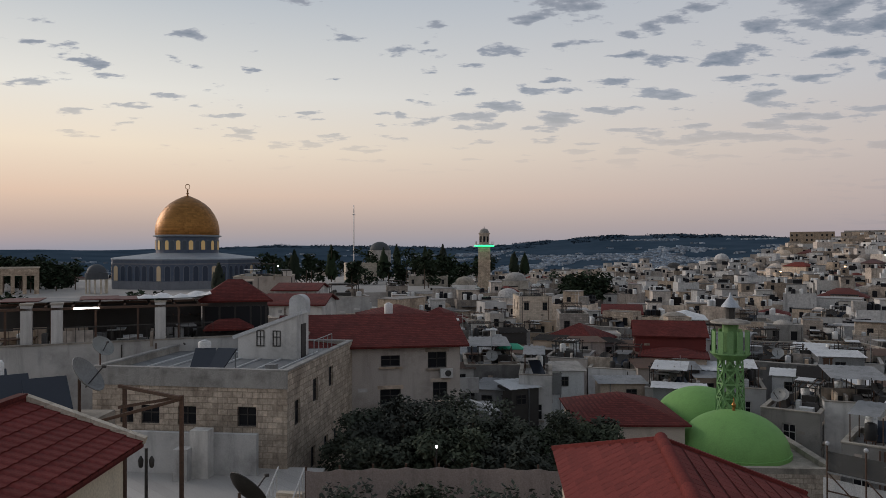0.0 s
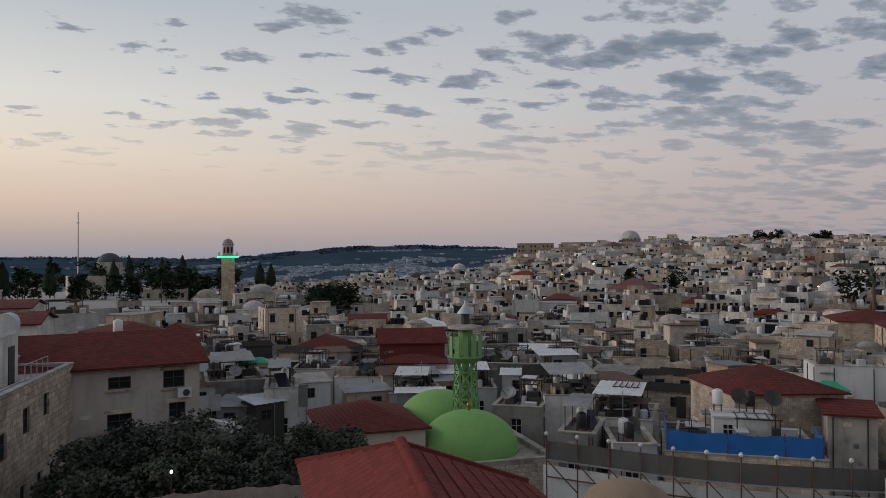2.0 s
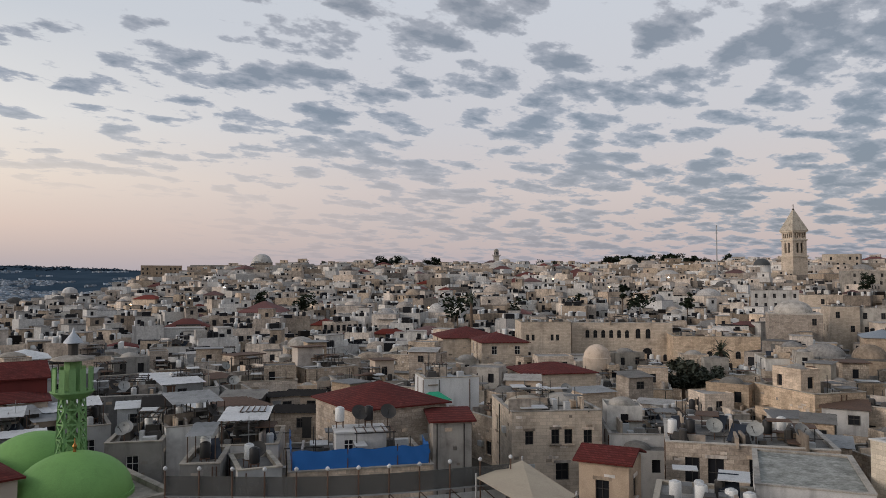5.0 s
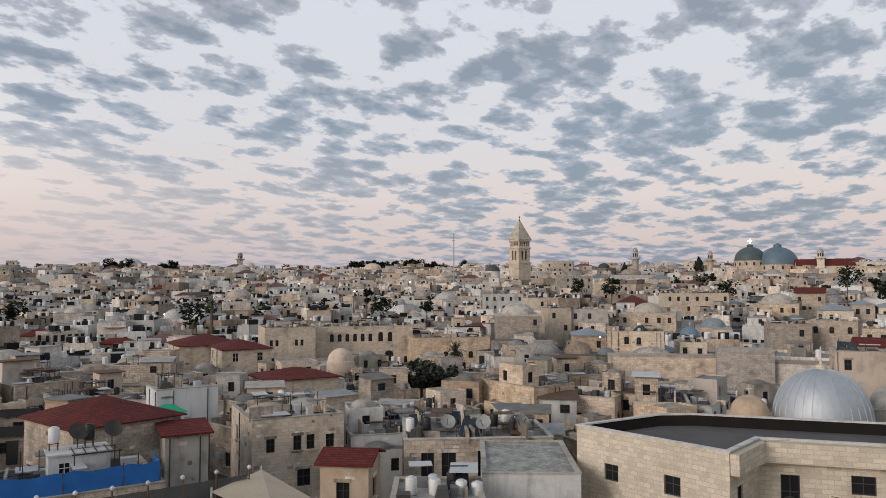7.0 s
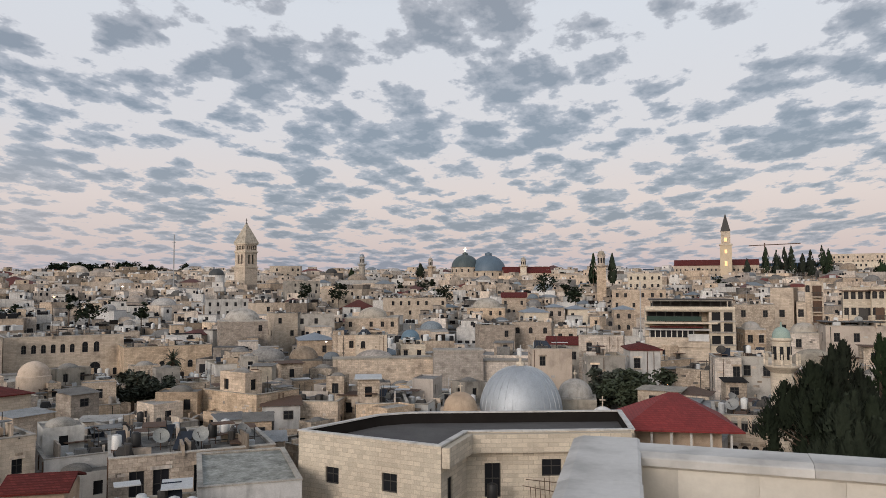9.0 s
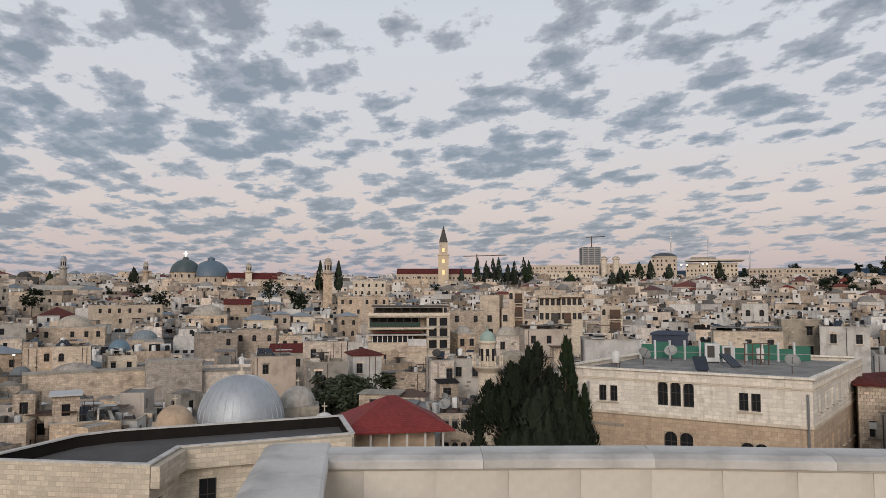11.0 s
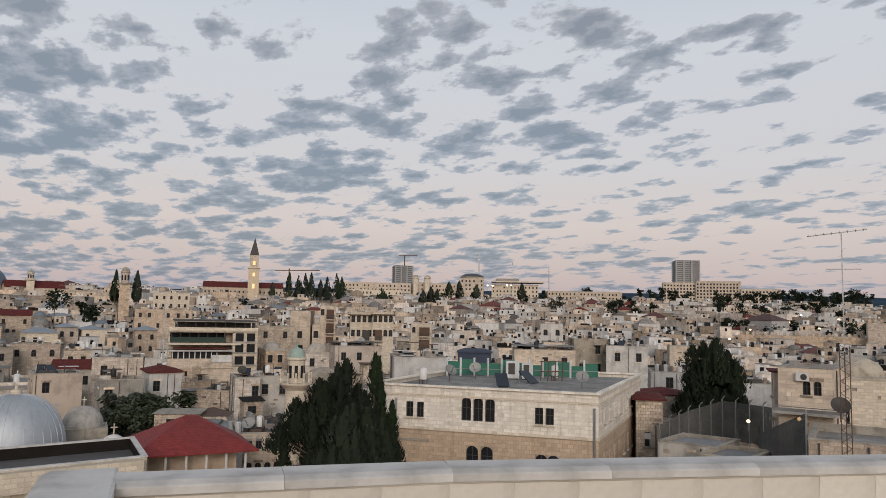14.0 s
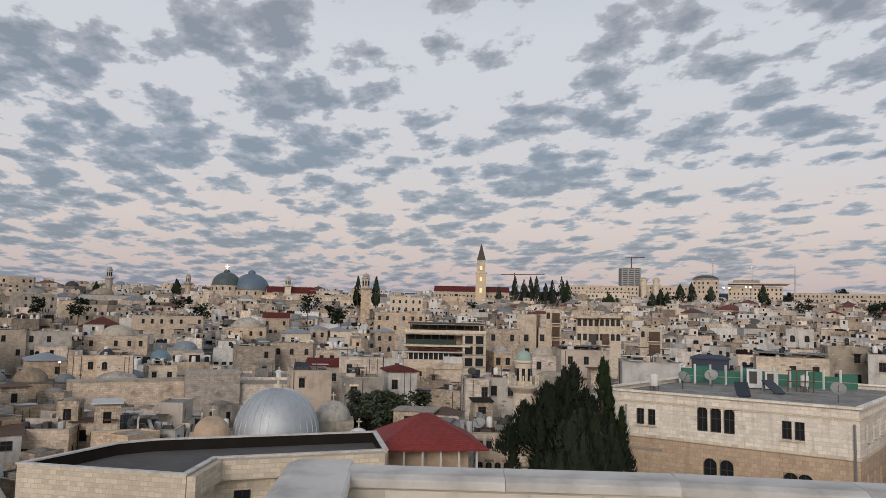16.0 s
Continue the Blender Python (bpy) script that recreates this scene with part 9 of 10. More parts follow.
for az, e0, e1, sp in ((43.0, 0.4, 1.75, 8.0), (46.4, 0.4, 1.65, 6.5), (48.9, 0.3, 1.35, 4.5), (60.2, 0.5, 1.7, 7.0), (61.8, 0.5, 1.95, 6.5), (63.2, 0.5, 1.8, 7.5), (64.6, 0.6, 2.1, 5.5), (66.2, 0.5, 1.75, 7.0), (68.9, 0.5, 1.7, 6.0)):
    r = 575.0
    tree(az, r, rise(e0, r), rise(e1, r) - rise(e0, r), sp, "broad dark tree on the ridge", RNG, leaf=LEAF_DARK, clumps=22, per=46, size=1.15)
    keep_clear(az, r, 3)


def hill_woods():
    """A ragged line of far woods along the hill crests, in the hills' haze-tinted colour."""
    rng = random.Random(41)
    s = Solid()
    for _ in range(1500):
        az = rng.uniform(3, 27) if rng.random() < 0.75 else rng.uniform(-17, 3)
        r = rng.uniform(1700, 2250)
        if noise.noise((az * 0.5, r / 300, 7)) < -0.1:
            continue
        x, y = spot(az, r)
        k = rng.uniform(3, 7)
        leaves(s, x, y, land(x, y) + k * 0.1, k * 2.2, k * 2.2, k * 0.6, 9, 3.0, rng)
    tagged(new("hill_woods", s.data("hill_woods", [HILL], smooth=False)), "haze-tinted dark woods along distant hill crests", "trees", kind="stuff")


hill_woods()


def town_lamps():
    """Small lamps lit among the far roofs."""
    lamps = [(-12.6, 200, -1.3), (-14.4, 230, -0.9), (147.9, 420, 0.35), (149.3, 400, 0.5), (151.6, 410, 0.25), (146.0, 300, -0.6), (144.6, 260, -1.3), (150.4, 320, -0.4), (104.7, 96, -6.9), (107.2, 120, -6.4), (46.4, 240, -2.0), (60.2, 300, -0.4), (64.5, 330, 0.3), (28.6, 300, -1.2), (24.6, 260, -1.6), (31.0, 320, -0.4), (14.4, 60, -11.0), (56.0, 330, 0.2), (79.0, 140, -3.9), (126.9, 560, 2.35), (127.3, 560, 2.35), (128.4, 560, 2.4), (128.7, 560, 2.4), (148.6, 350, 0.0), (152.4, 380, 0.1)]
    for i, (az, r, el) in enumerate(lamps):
        k = r * 0.0013
        ob = thing("street_lamp", stand(az, r, rise(el, r)), "small lit street lamp among the roofs", "street lamp", "town lamps")
        part("lens", Solid().lathe(0, 0, [(k * 0.4, -k * 0.6), (k, 0), (k * 0.4, k * 0.6)], 8), LIGHT_WARM if i % 3 else LIGHT_WHITE, ob)
        part("pole", Solid().beam((0, 0.2, -6), (0, 0.2, 0), 0.1), FRAME_DARK, ob)


town_lamps()


# ---- the loose town: single houses near by, a built-up mass farther off ----
def free(x, y, pad):
    return all((x - a) ** 2 + (y - b) ** 2 > (r + pad) ** 2 for a, b, r in TAKEN)


def annex(ob, w, d, h, wall, rng, upper, r):
    """Rooms built on to a house over the years: one against its front, others stepped on its roof."""
    walls, sheet = rng.choice([wall, wall, STONE, STONE_ROUGH, STONE_GREY, PLASTER_TAN]), rng.choice([SHEET_GREY, RUST, SHEET_WHITE])
    blocks = [(rng.uniform(-0.3, 0.3) * w, -d / 2 - 0.6, -1.5, w * rng.uniform(0.35, 0.75), rng.uniform(2.4, 4.2), 1.5 + h * rng.uniform(0.45, 0.85))]
    if rng.random() < 0.6:
        blocks.append((rng.choice([-1, 1]) * (w / 2 + 0.4), rng.uniform(-0.3, 0.3) * d, -1.5, rng.uniform(2.0, 3.4), d * rng.uniform(0.3, 0.6), 1.5 + h * rng.uniform(0.5, 1.05)))
    if upper:
        uw, ud = w * rng.uniform(0.3, 0.62), d * rng.uniform(0.3, 0.6)
        blocks.append((rng.choice([-1, 1]) * (w - uw) / 2 * 0.9, (d - ud) / 2 * rng.uniform(-0.2, 0.9), h - 0.5, uw, ud, rng.uniform(2.2, 3.1)))
    for x, y, z, sx, sy, sz in blocks:
        s = Solid()
        c = [(x - sx / 2, y - sy / 2), (x + sx / 2, y - sy / 2), (x + sx / 2, y + sy / 2), (x - sx / 2, y + sy / 2)]
        for i in range(4):
            wide = sx if i % 2 == 0 else sy
            n = max(1, int(wide / 2.0))
            holes = [(wide * (k + 0.5) / n, sz - 1.95, 0.75, 1.15) for k in range(n) if rng.random() < 0.75]
            s.wall(c[i], c[(i + 1) % 4], z, z + sz, holes, 0.2, 0)
        s.box(x, y, z, sx - 0.42, sy - 0.42, sz - 0.35, 1)
        s.box(x, y, z + sz - 0.3, sx - 0.06, sy - 0.06, 0.14, 2)
        if rng.random() < 0.3:
            q = min(sx, sy) * 0.4
            s.dome(x, y, z + sz - 0.18, q, q * 0.55, 14, 5, 2)
        elif rng.random() < 0.3:
            s.box(x, y - 0.2, z + sz + 0.02, sx + 0.6, sy + 0.5, 0.09, 3, rng.uniform(-0.04, 0.04))
        part("annex", s, [walls, DARK, ROOF_DECK, sheet], ob, "room added on to the house")


def near_town():
    rng = random.Random(5)
    labels = {id(STONE): "flat-roofed limestone town house", id(PLASTER): "white plastered flat-roofed house", id(STONE_GREY): "grey weathered stone house", id(PLASTER_TAN): "tan plastered flat-roofed house", id(STONE_ROUGH): "rough stone town house", id(GRIME): "grimy grey plastered town house"}
    step = 8.3
    count = 0
    n = int(150 / step)
    for i in range(-n, n + 1):
        for j in range(-n, n + 1):
            x, y = (i + rng.uniform(-0.22, 0.22)) * step, (j + rng.uniform(-0.22, 0.22)) * step
            r = math.hypot(x, y)
            az = math.degrees(math.atan2(x, y))
            if az < -100:
                az += 360
            if not (lerp(az, [(-42, 62), (0, 64), (22, 60), (34, 64), (38, 74), (60, 74), (66, 68), (78, 62), (98, 72), (140, 66), (160, 60)]) < r < 132) or not (-42 < az < 164) or not free(x, y, 3.4) or count > 300:
                continue
            count += 1
            w, d = rng.uniform(4.8, 9.0), rng.uniform(4.8, 9.0)
            h = min(rng.uniform(3.6, 8.6) if az < 140 else rng.uniform(3.6, 6.5), headroom(az, r) - land(x, y) - rng.uniform(0, 0.8))
            if h < 2.4:
                h = 2.4
            if az < 30:
                wall = rng.choice([PLASTER, PLASTER, STONE_GREY, GRIME, GRIME, STONE, PLASTER_TAN])
            else:
                wall = rng.choice([STONE, STONE, STONE, STONE_ROUGH, PLASTER, STONE_GREY])
            roof = rng.choices(["flat", "hip", "gable", "dome"], [80, 5, 3, 12])[0]
            if headroom(az, r) < 90 and roof in ("hip", "dome", "gable"):
                roof = "flat"
            m = pose(x, y, land(x, y), 0, 0, -az + rng.choice([-20, 5, 12, 30, 42]) + rng.uniform(-6, 6))
            kinds = {"flat": "", "hip": " with a red hipped roof", "gable": " with a red gable roof", "dome": " with a shallow dome"}
            lab = labels[id(wall)] if roof == "flat" else labels[id(wall)].replace("flat-roofed ", "") + kinds[roof]
            ob = house(m, w, d, h, wall, roof, label=lab, group="old town houses", rng=rng, light=rng.random() < 0.1, arched=rng.random() < 0.25, parapet=rng.uniform(0.3, 0.8))
            if roof != "hip" and roof != "gable":
                annex(ob, w, d, h, wall, rng, roof == "flat" and rise(-3.0, r) > land(x, y) + h + 3, r)
            if roof == "flat":
                clutter(m, w, d, h - 0.42, rng, rng.choice([0, 0, 1, 1, 2]))


def roof_litter():
    """Pipes, sheets, low walls, boxes and poles strewn over the nearer roofs, too many to count."""
    rng = random.Random(31)
    s = Solid()
    for m, w, d, h in ROOFS:
        base = m.translation
        a = m.to_euler().z
        c, sn = math.cos(a), math.sin(a)
        for _ in range(int(w * d / (1.6 if base.xy.length < 100 else 2.4))):
            px, py = rng.uniform(-w / 2 + 0.4, w / 2 - 0.4), rng.uniform(-d / 2 + 0.4, d / 2 - 0.4)
            x, y, z = base.x + c * px - sn * py, base.y + sn * px + c * py, base.z + h
            q = rng.random()
            s.tone = rng.random()
            t = a + rng.choice([0, 1.57]) + rng.uniform(-0.1, 0.1)
            if q < 0.2:
                s.box(x, y, z, rng.uniform(0.4, 1.1), rng.uniform(0.3, 0.8), rng.uniform(0.3, 0.9), rng.choice([0, 1, 2, 3]), t)
            elif q < 0.35:
                s.box(x, y, z + rng.uniform(0.2, 1.6), rng.uniform(1.0, 2.6), rng.uniform(0.8, 1.8), 0.06, rng.choice([1, 2, 4]), t)
            elif q < 0.5:
                s.box(x, y, z, rng.uniform(1.2, 3.0), 0.18, rng.uniform(0.5, 1.3), 0, t)
            elif q < 0.68:
                s.box(x, y, z, 0.06, 0.06, rng.uniform(0.8, 2.4), 3, t)
            elif q < 0.82:
                s.box(x, y, z + rng.uniform(0.05, 0.3), rng.uniform(1.5, 3.5), 0.07, 0.07, 3, t)
            elif q < 0.92:
                s.lathe(x, y, [(0.3, z), (0.3, z + 0.9), (0.2, z + 1.0)], 8, rng.choice([1, 3]))
            else:
                s.box(x, y, z, 0.9, 1.4, 0.7, 3, t, 0.6)
        bearing = math.degrees(math.atan2(base.x, base.y))
        for _ in range(3 if -5 < bearing < 40 else 1 if bearing < 64 else 0):
            px, py, fw, fd, fh = rng.uniform(-0.25, 0.25) * w, rng.uniform(-0.25, 0.25) * d, rng.uniform(1.6, 3.0), rng.uniform(1.4, 2.4), rng.uniform(1.2, 2.2)
            at = lambda q, v: (base.x + c * (px + q) - sn * (py + v), base.y + sn * (px + q) + c * (py + v))
            s.tone = rng.random()
            for q in (-0.5, 0.5):
                for v in (-0.5, 0.5):
                    s.box(*at(q * fw, v * fd), base.z + h, 0.07, 0.07, fh, 3, a)
                s.box(*at(0, q * fd), base.z + h + fh, fw + 0.3, 0.08, 0.09, 3, a)
            for i in range(5):
                s.box(*at((i / 4 - 0.5) * fw, 0), base.z + h + fh + 0.1, 0.06, fd + 0.3, 0.06, 4, a)
            if rng.random() < 0.5:
                s.box(*at(rng.uniform(-0.2, 0.2) * fw, 0), base.z + h + fh + 0.17, fw * 0.7, fd, 0.04, rng.choice([1, 2, 3]), a + rng.uniform(-0.08, 0.08))
            s.box(*at(0, 0.2), base.z + h, fw * 0.6, fd * 0.5, rng.uniform(0.4, 1.0), 3, a + rng.uniform(-0.3, 0.3))
    tagged(new("roof_litter", s.data("roof_litter", [CITY_STONE, SHEET_WHITE, SHEET_GREY, FRAME_DARK, RUST], smooth=True)), "strewn pipes, sheets, boxes and poles on flat roofs", "roof clutter", kind="stuff")


def wall_litter():
    """Odd stones, patches, pipes, boxes and awnings on the walls of the nearer houses."""
    rng = random.Random(53)
    s = Solid()
    for m, w, d, h, windows, walls in FACES:
        base, a = m.translation, m.to_euler().z
        stone = walls is not PLASTER and walls is not SHEET_WHITE and walls is not PLASTER_TAN
        for side in (0, 1, 3):
            wid = w if side == 0 else d
            out = d / 2 if side == 0 else w / 2
            turn = a + (0, math.pi / 2, 0, -math.pi / 2)[side]
            c, sn = math.cos(turn), math.sin(turn)

            def put(u, z, sx, sy, sz, slot, top=1.0):
                """u along the wall, from its left end as seen from outside."""
                px, py = u - wid / 2, -out - sy / 2 + 0.004
                s.box(base.x + c * px - sn * py, base.y + sn * px + c * py, base.z + z, sx, sy, sz, slot, turn, top)

            def clear(u, z, sx, sz):
                return all(abs(u - q) > (sx + ww) / 2 + 0.06 or z > zz + hh + 0.06 or z + sz < zz - 0.06 for q, zz, ww, hh in windows[side]) and sx / 2 < u < wid - sx / 2 and z + sz < h - 0.1
            low = max(0.0, h - 6.5)
            for _ in range(int(wid * 1.9) if stone else int(wid * 0.5)):
                sx, sz = rng.uniform(0.25, 0.75), rng.uniform(0.18, 0.32)
                u, z = rng.uniform(0.3, wid - 0.3), round(rng.uniform(low, h - 0.5) / 0.3) * 0.3 + 0.02
                if clear(u, z, sx, sz):
                    s.tone = rng.random()
                    put(u, z, sx, rng.uniform(0.015, 0.04), sz, 0 if stone else 1)
            for q, zz, ww, hh in windows[side]:
                s.tone = rng.random()
                if rng.random() < 0.75:
                    put(q, zz - 0.13, ww + 0.3, 0.16, 0.11, 0)
                if rng.random() < 0.6:
                    put(q, zz + hh + 0.01, ww + 0.34, 0.06, 0.24, 0)
                if rng.random() < 0.05:
                    put(q, zz + hh + 0.05, ww + 0.4, 0.8, 0.06, rng.choice([2, 3]))
            for _ in range(rng.choice([0, 1, 2])):
                u = rng.uniform(0.2, wid - 0.2)
                if clear(u, low, 0.1, h - low - 0.2):
                    put(u, low, 0.08, 0.09, h - low - 0.15, rng.choice([3, 4]))
            if rng.random() < 0.35:
                u, z = rng.uniform(0.6, max(0.7, wid - 0.6)), rng.uniform(low + 0.5, max(low + 0.6, h - 1.2))
                if clear(u, z, 0.85, 0.6):
                    put(u, z, 0.8, 0.3, 0.55, 2)
    tagged(new("wall_litter", s.data("wall_litter", [CITY_STONE, CITY_WHITE, SHEET_WHITE, FRAME_DARK, RUST], smooth=False)), "odd stones, sills, pipes and boxes on old walls", "wall details", kind="stuff")


def far_town():
    """The mass of the old town beyond, too many houses to count."""
    rng = random.Random(11)
    for sector, (a0, a1) in enumerate(((-40, 28), (28, 70), (70, 112), (112, 158))):
        s = Solid()
        step = 8.9
        n = int(700 / step)
        for i in range(-n, n + 1):
            for j in range(-n, n + 1):
                x, y = (i + rng.uniform(-0.28, 0.28)) * step, (j + rng.uniform(-0.28, 0.28)) * step
                r = math.hypot(x, y)
                az = math.degrees(math.atan2(x, y))
                if az < -100:
                    az += 360
                limit = lerp(az, [(-40, 330), (-5, 380), (22, 400), (30, 560), (60, 620), (135, 620), (145, 690), (160, 690)])
                if not (128 < r < limit) or not a0 <= az < a1 or not free(x, y, 4):
                    continue
                if az < -4 and rng.random() < 0.6:
                    continue
                z = land(x, y)
                if r > 380 and rng.random() < 0.3:
                    continue
                big = (0.82 + 0.3 * (r > 380)) * (rng.uniform(1.3, 1.9) if rng.random() < 0.1 else 1.0)
                w, d = rng.uniform(5.5, 11.5) * big, rng.uniform(5.5, 11.5) * big
                h = rng.choice([3.0, 3.8, 4.5, 5.5, 6.5, 8.0]) + rng.uniform(-0.4, 0.6)
                turn = radians(-az + 40 * noise.noise((x / 90, y / 90, 3)) + rng.choice([0, 0, 0, 25, -30]) + rng.uniform(-5, 5))
                s.tone = min(1, max(0, rng.gauss(rng.choice([0.15, 0.4, 0.55, 0.85]), 0.12)))
                c, sn = math.cos(turn), math.sin(turn)

                def put(px, py, pz, sx, sy, sz, slot, top=1.0):
                    s.box(x + c * px - sn * py, y + sn * px + c * py, z + pz, sx, sy, sz, slot, turn, top)
                ws = 6 if rng.random() < lerp(az, [(-40, 0.4), (26, 0.4), (50, 0.45), (64, 0.18), (115, 0.2), (130, 0.34), (160, 0.4)]) else 0
                h = max(2.6, min(h, headroom(az, r) - z - rng.uniform(0, 1.0)))
                put(0, 0, -2, w, d, 2 + h - 0.5, ws)
                wall_tone, roof_tone = s.tone, rng.random()
                gloomy = az < 60 and r < 340
                kind = rng.random()
                if kind < 0.065:
                    s.hip(x, y, z + h - 0.5, w + 0.5, d + 0.5, min(w, d) * 0.26, 7 if 78 < az < 112 and rng.random() < 0.65 else 2, turn, max(0.02, 1 - min(w, d) / max(w, d)))
                elif kind < 0.24:
                    q = min(w, d) * rng.uniform(0.3, 0.44)
                    put(0, 0, h - 0.5, w * 0.98, d * 0.98, 0.25, 1)
                    s.dome(x, y, z + h - 0.3, q, q * rng.uniform(0.5, 0.85), 14, 5, 7 if 78 < az < 112 and rng.random() < 0.4 else 0 if rng.random() < 0.5 else 1)
                else:
                    s.tone = roof_tone
                    put(0, 0, h - 0.496, w - 0.3, d - 0.3, 0.06, 8 if gloomy and rng.random() < 0.22 else 1)
                    s.tone = wall_tone
                    for px, py, sx, sy in ((0, -d / 2 + 0.13, w, 0.26), (0, d / 2 - 0.13, w, 0.26), (-w / 2 + 0.13, 0, 0.26, d), (w / 2 - 0.13, 0, 0.26, d)):
                        put(px, py, h - 0.5, sx, sy, 0.5, ws)
                    if rng.random() < 0.5:
                        uw, ud = w * rng.uniform(0.3, 0.65), d * rng.uniform(0.3, 0.65)
                        uh = rng.uniform(2, 3)
                        ux, uy = rng.uniform(-1, 1) * (w - uw) / 2.2, rng.uniform(-0.2, 1) * (d - ud) / 2.2
                        s.tone = min(1, max(0, rng.gauss(0.6, 0.25)))
                        put(ux, uy, h - 0.45, uw, ud, uh, ws)
                        put(ux, uy, h - 0.45 + uh, uw + 0.25, ud + 0.25, 0.12, 1)
                        put(ux + rng.uniform(-0.3, 0.3) * uw, uy - ud / 2, h + 0.4, 0.8, 0.1, 1.0, 3)
                    for _ in range(rng.choice([4, 6, 8, 11]) if gloomy else rng.choice([2, 3, 4, 6, 8]) if r < 330 else rng.choice([0, 1, 2, 3])):
                        q = rng.random()
                        px, py = rng.uniform(-0.42, 0.42) * w, rng.uniform(-0.42, 0.42) * d
                        if q < 0.45:
                            s.lathe(x + c * px - sn * py, y + sn * px + c * py, [(0.45, z + h - 0.3), (0.45, z + h + 1.0), (0.3, z + h + 1.15)], 8, 4)
                        elif q < 0.62:
                            s.lathe(x + c * px - sn * py, y + sn * px + c * py, [(0.5, z + h - 0.3), (0.5, z + h + 0.9), (0.3, z + h + 1.1)], 8, 3)
                        elif q < 0.85:
                            put(px, py, h - 0.2, 1.1, 1.5, 0.12, 3)
                            put(px, py + 0.7, h - 0.45, 1.0, 0.1, 1.0, 3)
                        else:
                            put(px, py, h - 0.45, 2.2, 1.8, rng.uniform(0.9, 2.0), 3 if gloomy and q < 0.95 else rng.choice([1, 3, 5, 8]))
                # rooms built on at the sides, lower or higher than the house
                if r < 360 and rng.random() < 0.75:
                    for _ in range(rng.choice([1, 1, 2])):
                        q, v = w * rng.uniform(0.3, 0.6), rng.uniform(2.2, 4.0)
                        px, py, hh = rng.uniform(-0.5, 0.5) * w, rng.choice([-1, -1, 1]) * (d / 2 + 0.5), h * rng.uniform(0.5, 1.15)
                        s.tone = min(1, max(0, rng.gauss(wall_tone, 0.25)))
                        put(px, py, -2, q, v, 2 + hh, rng.choice([ws, 0, 6]))
                        s.tone = rng.random()
                        put(px, py, hh + 0.004, q + 0.2, v + 0.2, 0.12, rng.choice([1, 1, 8]))
                        s.plate(x + c * px - sn * (py - v / 2), y + sn * px + c * (py - v / 2), z + hh - 1.8, 0.8, 0.14, 1.2, 3, turn)
                    s.tone = wall_tone
                if rng.random() < 0.3:
                    q = rng.uniform(0.3, 0.8) * w
                    put(rng.uniform(-0.5, 0.5) * (w - q), -d / 2 - 0.5, rng.uniform(0.35, 0.8) * h, q, 1.1, 0.14, rng.choice([0, 1, 5]))
                # windows on the sides that look over the town
                ww, wh = rng.choice([(0.9, 1.35), (1.1, 1.6), (0.8, 1.2), (1.5, 1.3)])
                for side, (wid, off) in enumerate(((w, d), (d, w), (d, w))):
                    k = int(wid / rng.uniform(1.7, 2.8))
                    zz = 0.7
                    while zz + wh + 0.6 < h:
                        for q in range(k):
                            if rng.random() < (0.85 if r < 400 else 0.4):
                                u = wid * ((q + 0.5) / k - 0.5)
                                px, py, ax, ay = (u, -off / 2, ww, 0.14) if side == 0 else ((off / 2) * (1 if side == 1 else -1), u, 0.14, ww)
                                s.plate(x + c * px - sn * py, y + sn * px + c * py, z + zz, ax, ay, wh, 3, turn)
                        zz += 3.0
        ob = new("town_houses", s.data("town_houses", [CITY_STONE, CITY_ROOF, TILE_TOWN, DARK, WHITE_TANK, SHEET_WHITE, CITY_WHITE, CITY_LEAD, BITUMEN], smooth=True))
        tagged(ob, "mass of close-packed old limestone houses with cluttered flat roofs", "houses", kind="stuff")


# blue-grey walls: aerial haze is painted in, the air itself is clear
HAZY_HOUSE = mat("haze_tinted_walls", (0.27, 0.325, 0.385), (0.17, 0.21, 0.26), vary=0.45, tone=True, scale=0.2, fine=0.4, bump=0, stain=0)


def far_hill_town():
    """Pale specks of houses on the distant hillside, haze put into their colour."""
    rng = random.Random(21)
    s = Solid()
    for i in range(15000):
        az, r = (rng.uniform(1, 27), 880 + 760 * rng.random() ** 1.3) if i % 4 else (rng.uniform(-36, 40), rng.uniform(900, 1650))
        band = noise.noise((az * 0.16, r / 105, 1)) + 0.5 * noise.noise((az * 0.9, r / 40, 4))
        if band < lerp(r, [(880, -0.12), (1200, 0.04), (1450, 0.25), (1650, 0.5)]):
            continue
        x, y = spot(az, r)
        s.tone = rng.random()
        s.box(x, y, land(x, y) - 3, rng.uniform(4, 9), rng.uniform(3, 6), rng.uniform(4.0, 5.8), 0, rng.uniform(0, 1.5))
    tagged(new("hillside_houses", s.data("hillside_houses", [HAZY_HOUSE], smooth=False)), "scattered houses in a pale haze tint on a distant dark hillside", "houses", kind="stuff")


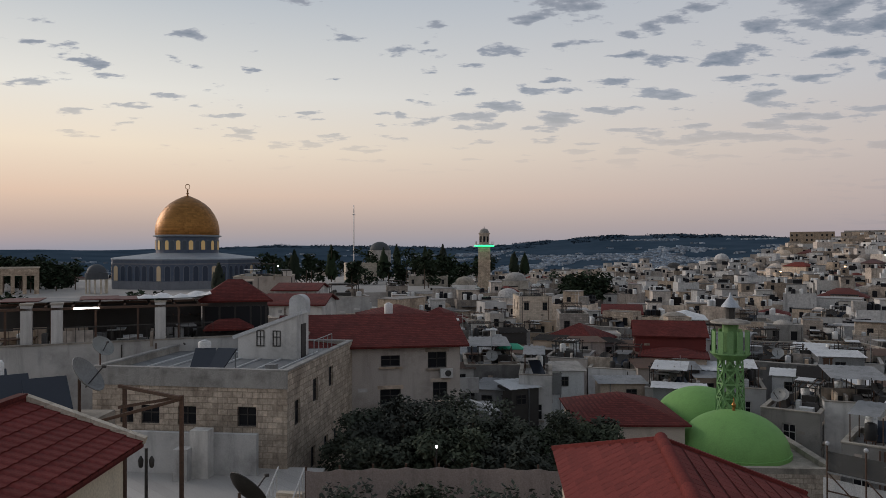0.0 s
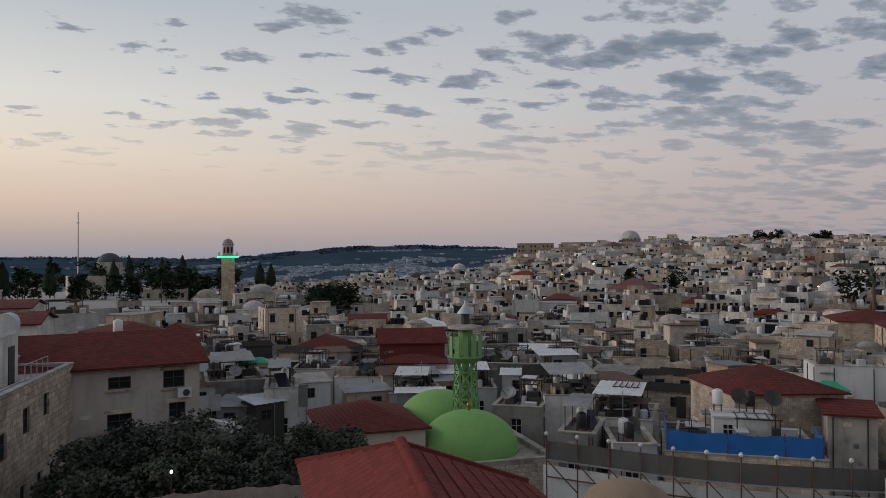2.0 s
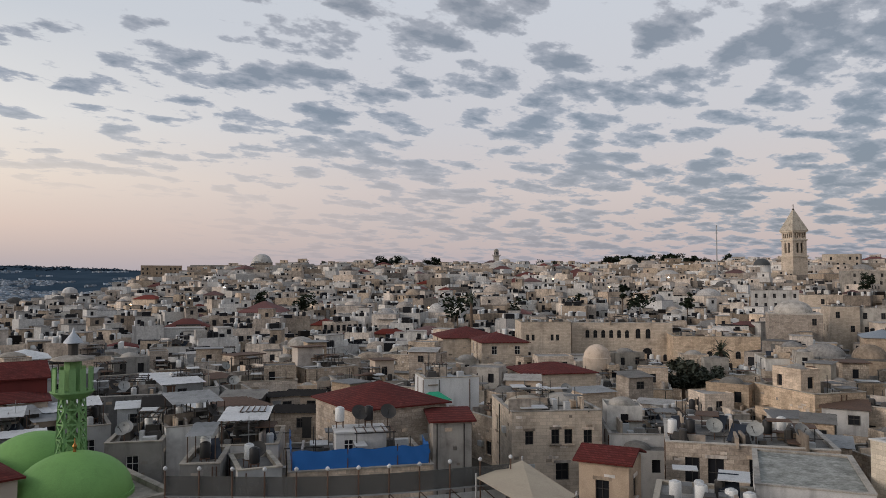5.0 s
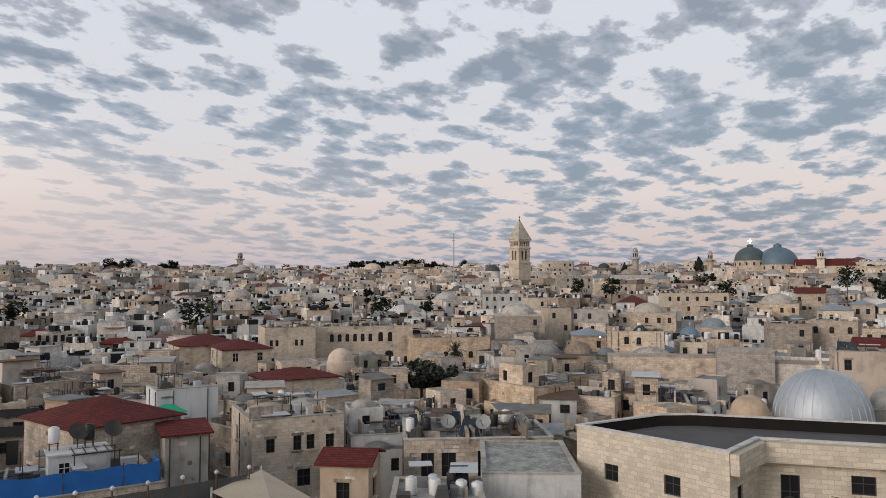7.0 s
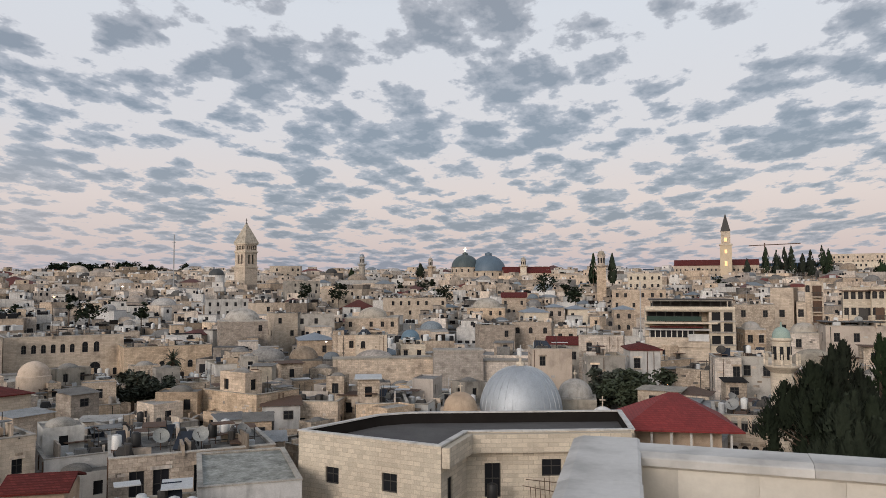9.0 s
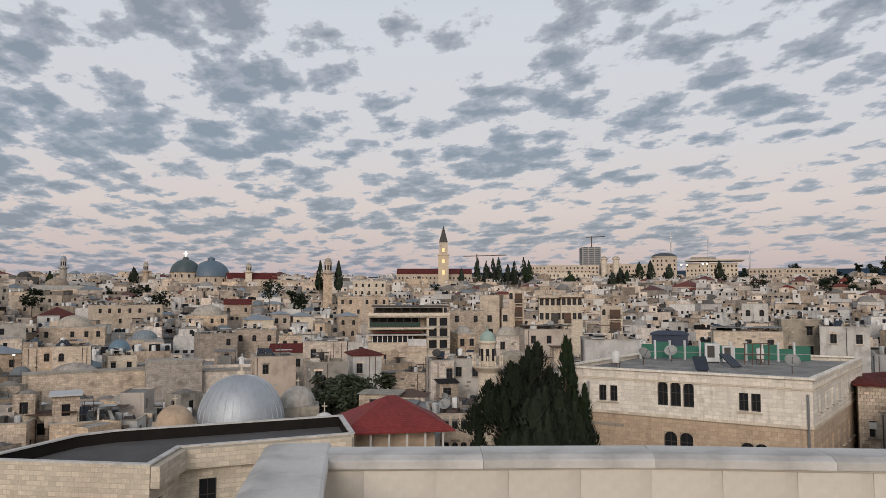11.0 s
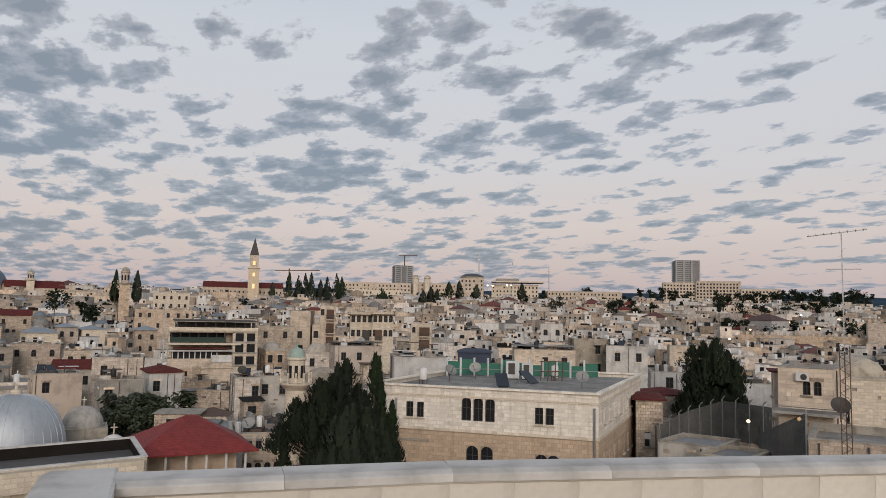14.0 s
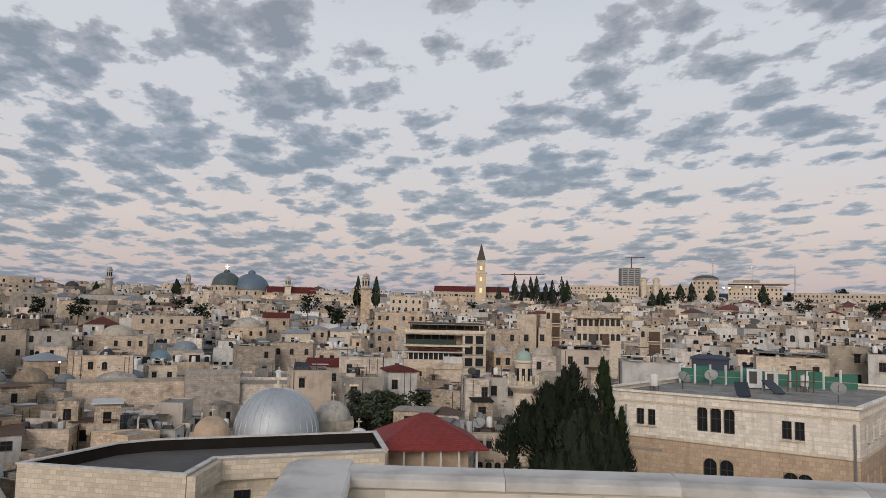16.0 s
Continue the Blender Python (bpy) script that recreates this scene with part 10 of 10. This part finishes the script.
def sheds():
    """Lean-tos and roof sheds wedged between the nearer houses."""
    rng = random.Random(77)
    spots = [(rng.uniform(-1, 36), rng.uniform(52, 96)) for _ in range(120)] + [(rng.uniform(36, 78), rng.uniform(60, 110)) for _ in range(26)] + [(rng.uniform(96, 112), rng.uniform(64, 100)) for _ in range(20)]
    for az, r in spots:
        x, y = spot(az, r)
        if math.hypot(x - 18.6, y - 53.5) < 11 or (r < 58 and az < 13) or (r < 64 and 27 < az < 36.0 and r < 50):
            continue
        if not free(x, y, 0.2) or r < lerp(az, [(30, 50), (36, 74), (60, 74), (70, 66)]):
            continue
        TAKEN.append((x, y, 1.2))
        w, d, h = rng.uniform(2.2, 4.6), rng.uniform(2.0, 4.2), rng.uniform(2.0, 2.7)
        top = EYE - lerp(r, [(50, 13.2), (70, 12.2), (110, 10.6)]) + rng.uniform(-0.8, 0.8)
        top = min(top, headroom(az, r))
        m = pose(x, y, top - h, 0, 0, -az + rng.choice([0, 14, -12, 30]))
        wall = rng.choice([PLASTER, SHEET_WHITE, STONE_GREY, SHEET_GREY, PLASTER_TAN, FRAME_DARK] if az < 34 else [STONE, STONE_ROUGH, STONE, PLASTER_TAN, STONE_GREY, PLASTER])
        ob = thing("shed", m, rng.choice(["small lean-to shed with a sheet roof", "patched sheet-metal shed between houses", "low plastered shed with a sloping roof"]), "shed", "sheds between houses")
        part("wall", Solid().box(0, 0, -9, w, d, h + 9), wall, ob)
        tilt = rng.uniform(0.05, 0.45)
        a, b = w / 2 + 0.25, d / 2 + 0.3
        s = Solid()
        n = max(4, int(w / 0.22))
        for i in range(n + 1):
            xx, dz = -a + 2 * a * i / n, 0.035 * (i % 2)
            s.v += [(xx, -b, h + 0.02 + dz), (xx, b, h + 0.02 + tilt + dz)]
        for i in range(n):
            s.f.append((2 * i, 2 * i + 2, 2 * i + 3, 2 * i + 1))
        s.m, s.t = [0] * len(s.f), [0.5] * len(s.f)
        part("roof", s, rng.choice([SHEET_WHITE, SHEET_GREY, SHEET_GREY, SHEET_GREY, RUST, RUST, BITUMEN, BITUMEN, ROOF_DECK] if az < 36 else [ROOF_DECK, STONE_GREY, RUST, SHEET_GREY, BITUMEN]), ob)
        if rng.random() < 0.5:
            k = rng.choice([-1, 1]) * w * 0.3
            part("door", Solid().box(k, -d / 2 - 0.03, -0.1, 0.85, 0.07, 1.9).box(k, -d / 2 - 0.05, 1.8, 1.0, 0.12, 0.1), rng.choice([FRAME_DARK, RUST, SHEET_GREY]), ob)
        if rng.random() < 0.5:
            p = rng.uniform(-0.3, 0.3) * w
            part("water_pipe", Solid().beam((p, -d / 2 - 0.06, -3), (p, -d / 2 - 0.06, h), 0.07), SHEET_GREY, ob)
        if rng.random() < 0.85:
            part("window", window_mesh(rng.choice([0.8, 1.0]), 0.9, False), None, ob, m=pose(rng.uniform(-0.25, 0.25) * w, -d / 2 - 0.03, h - 1.4))


sheds()
near_town()
roof_litter()
wall_litter()
far_town()
far_hill_town()
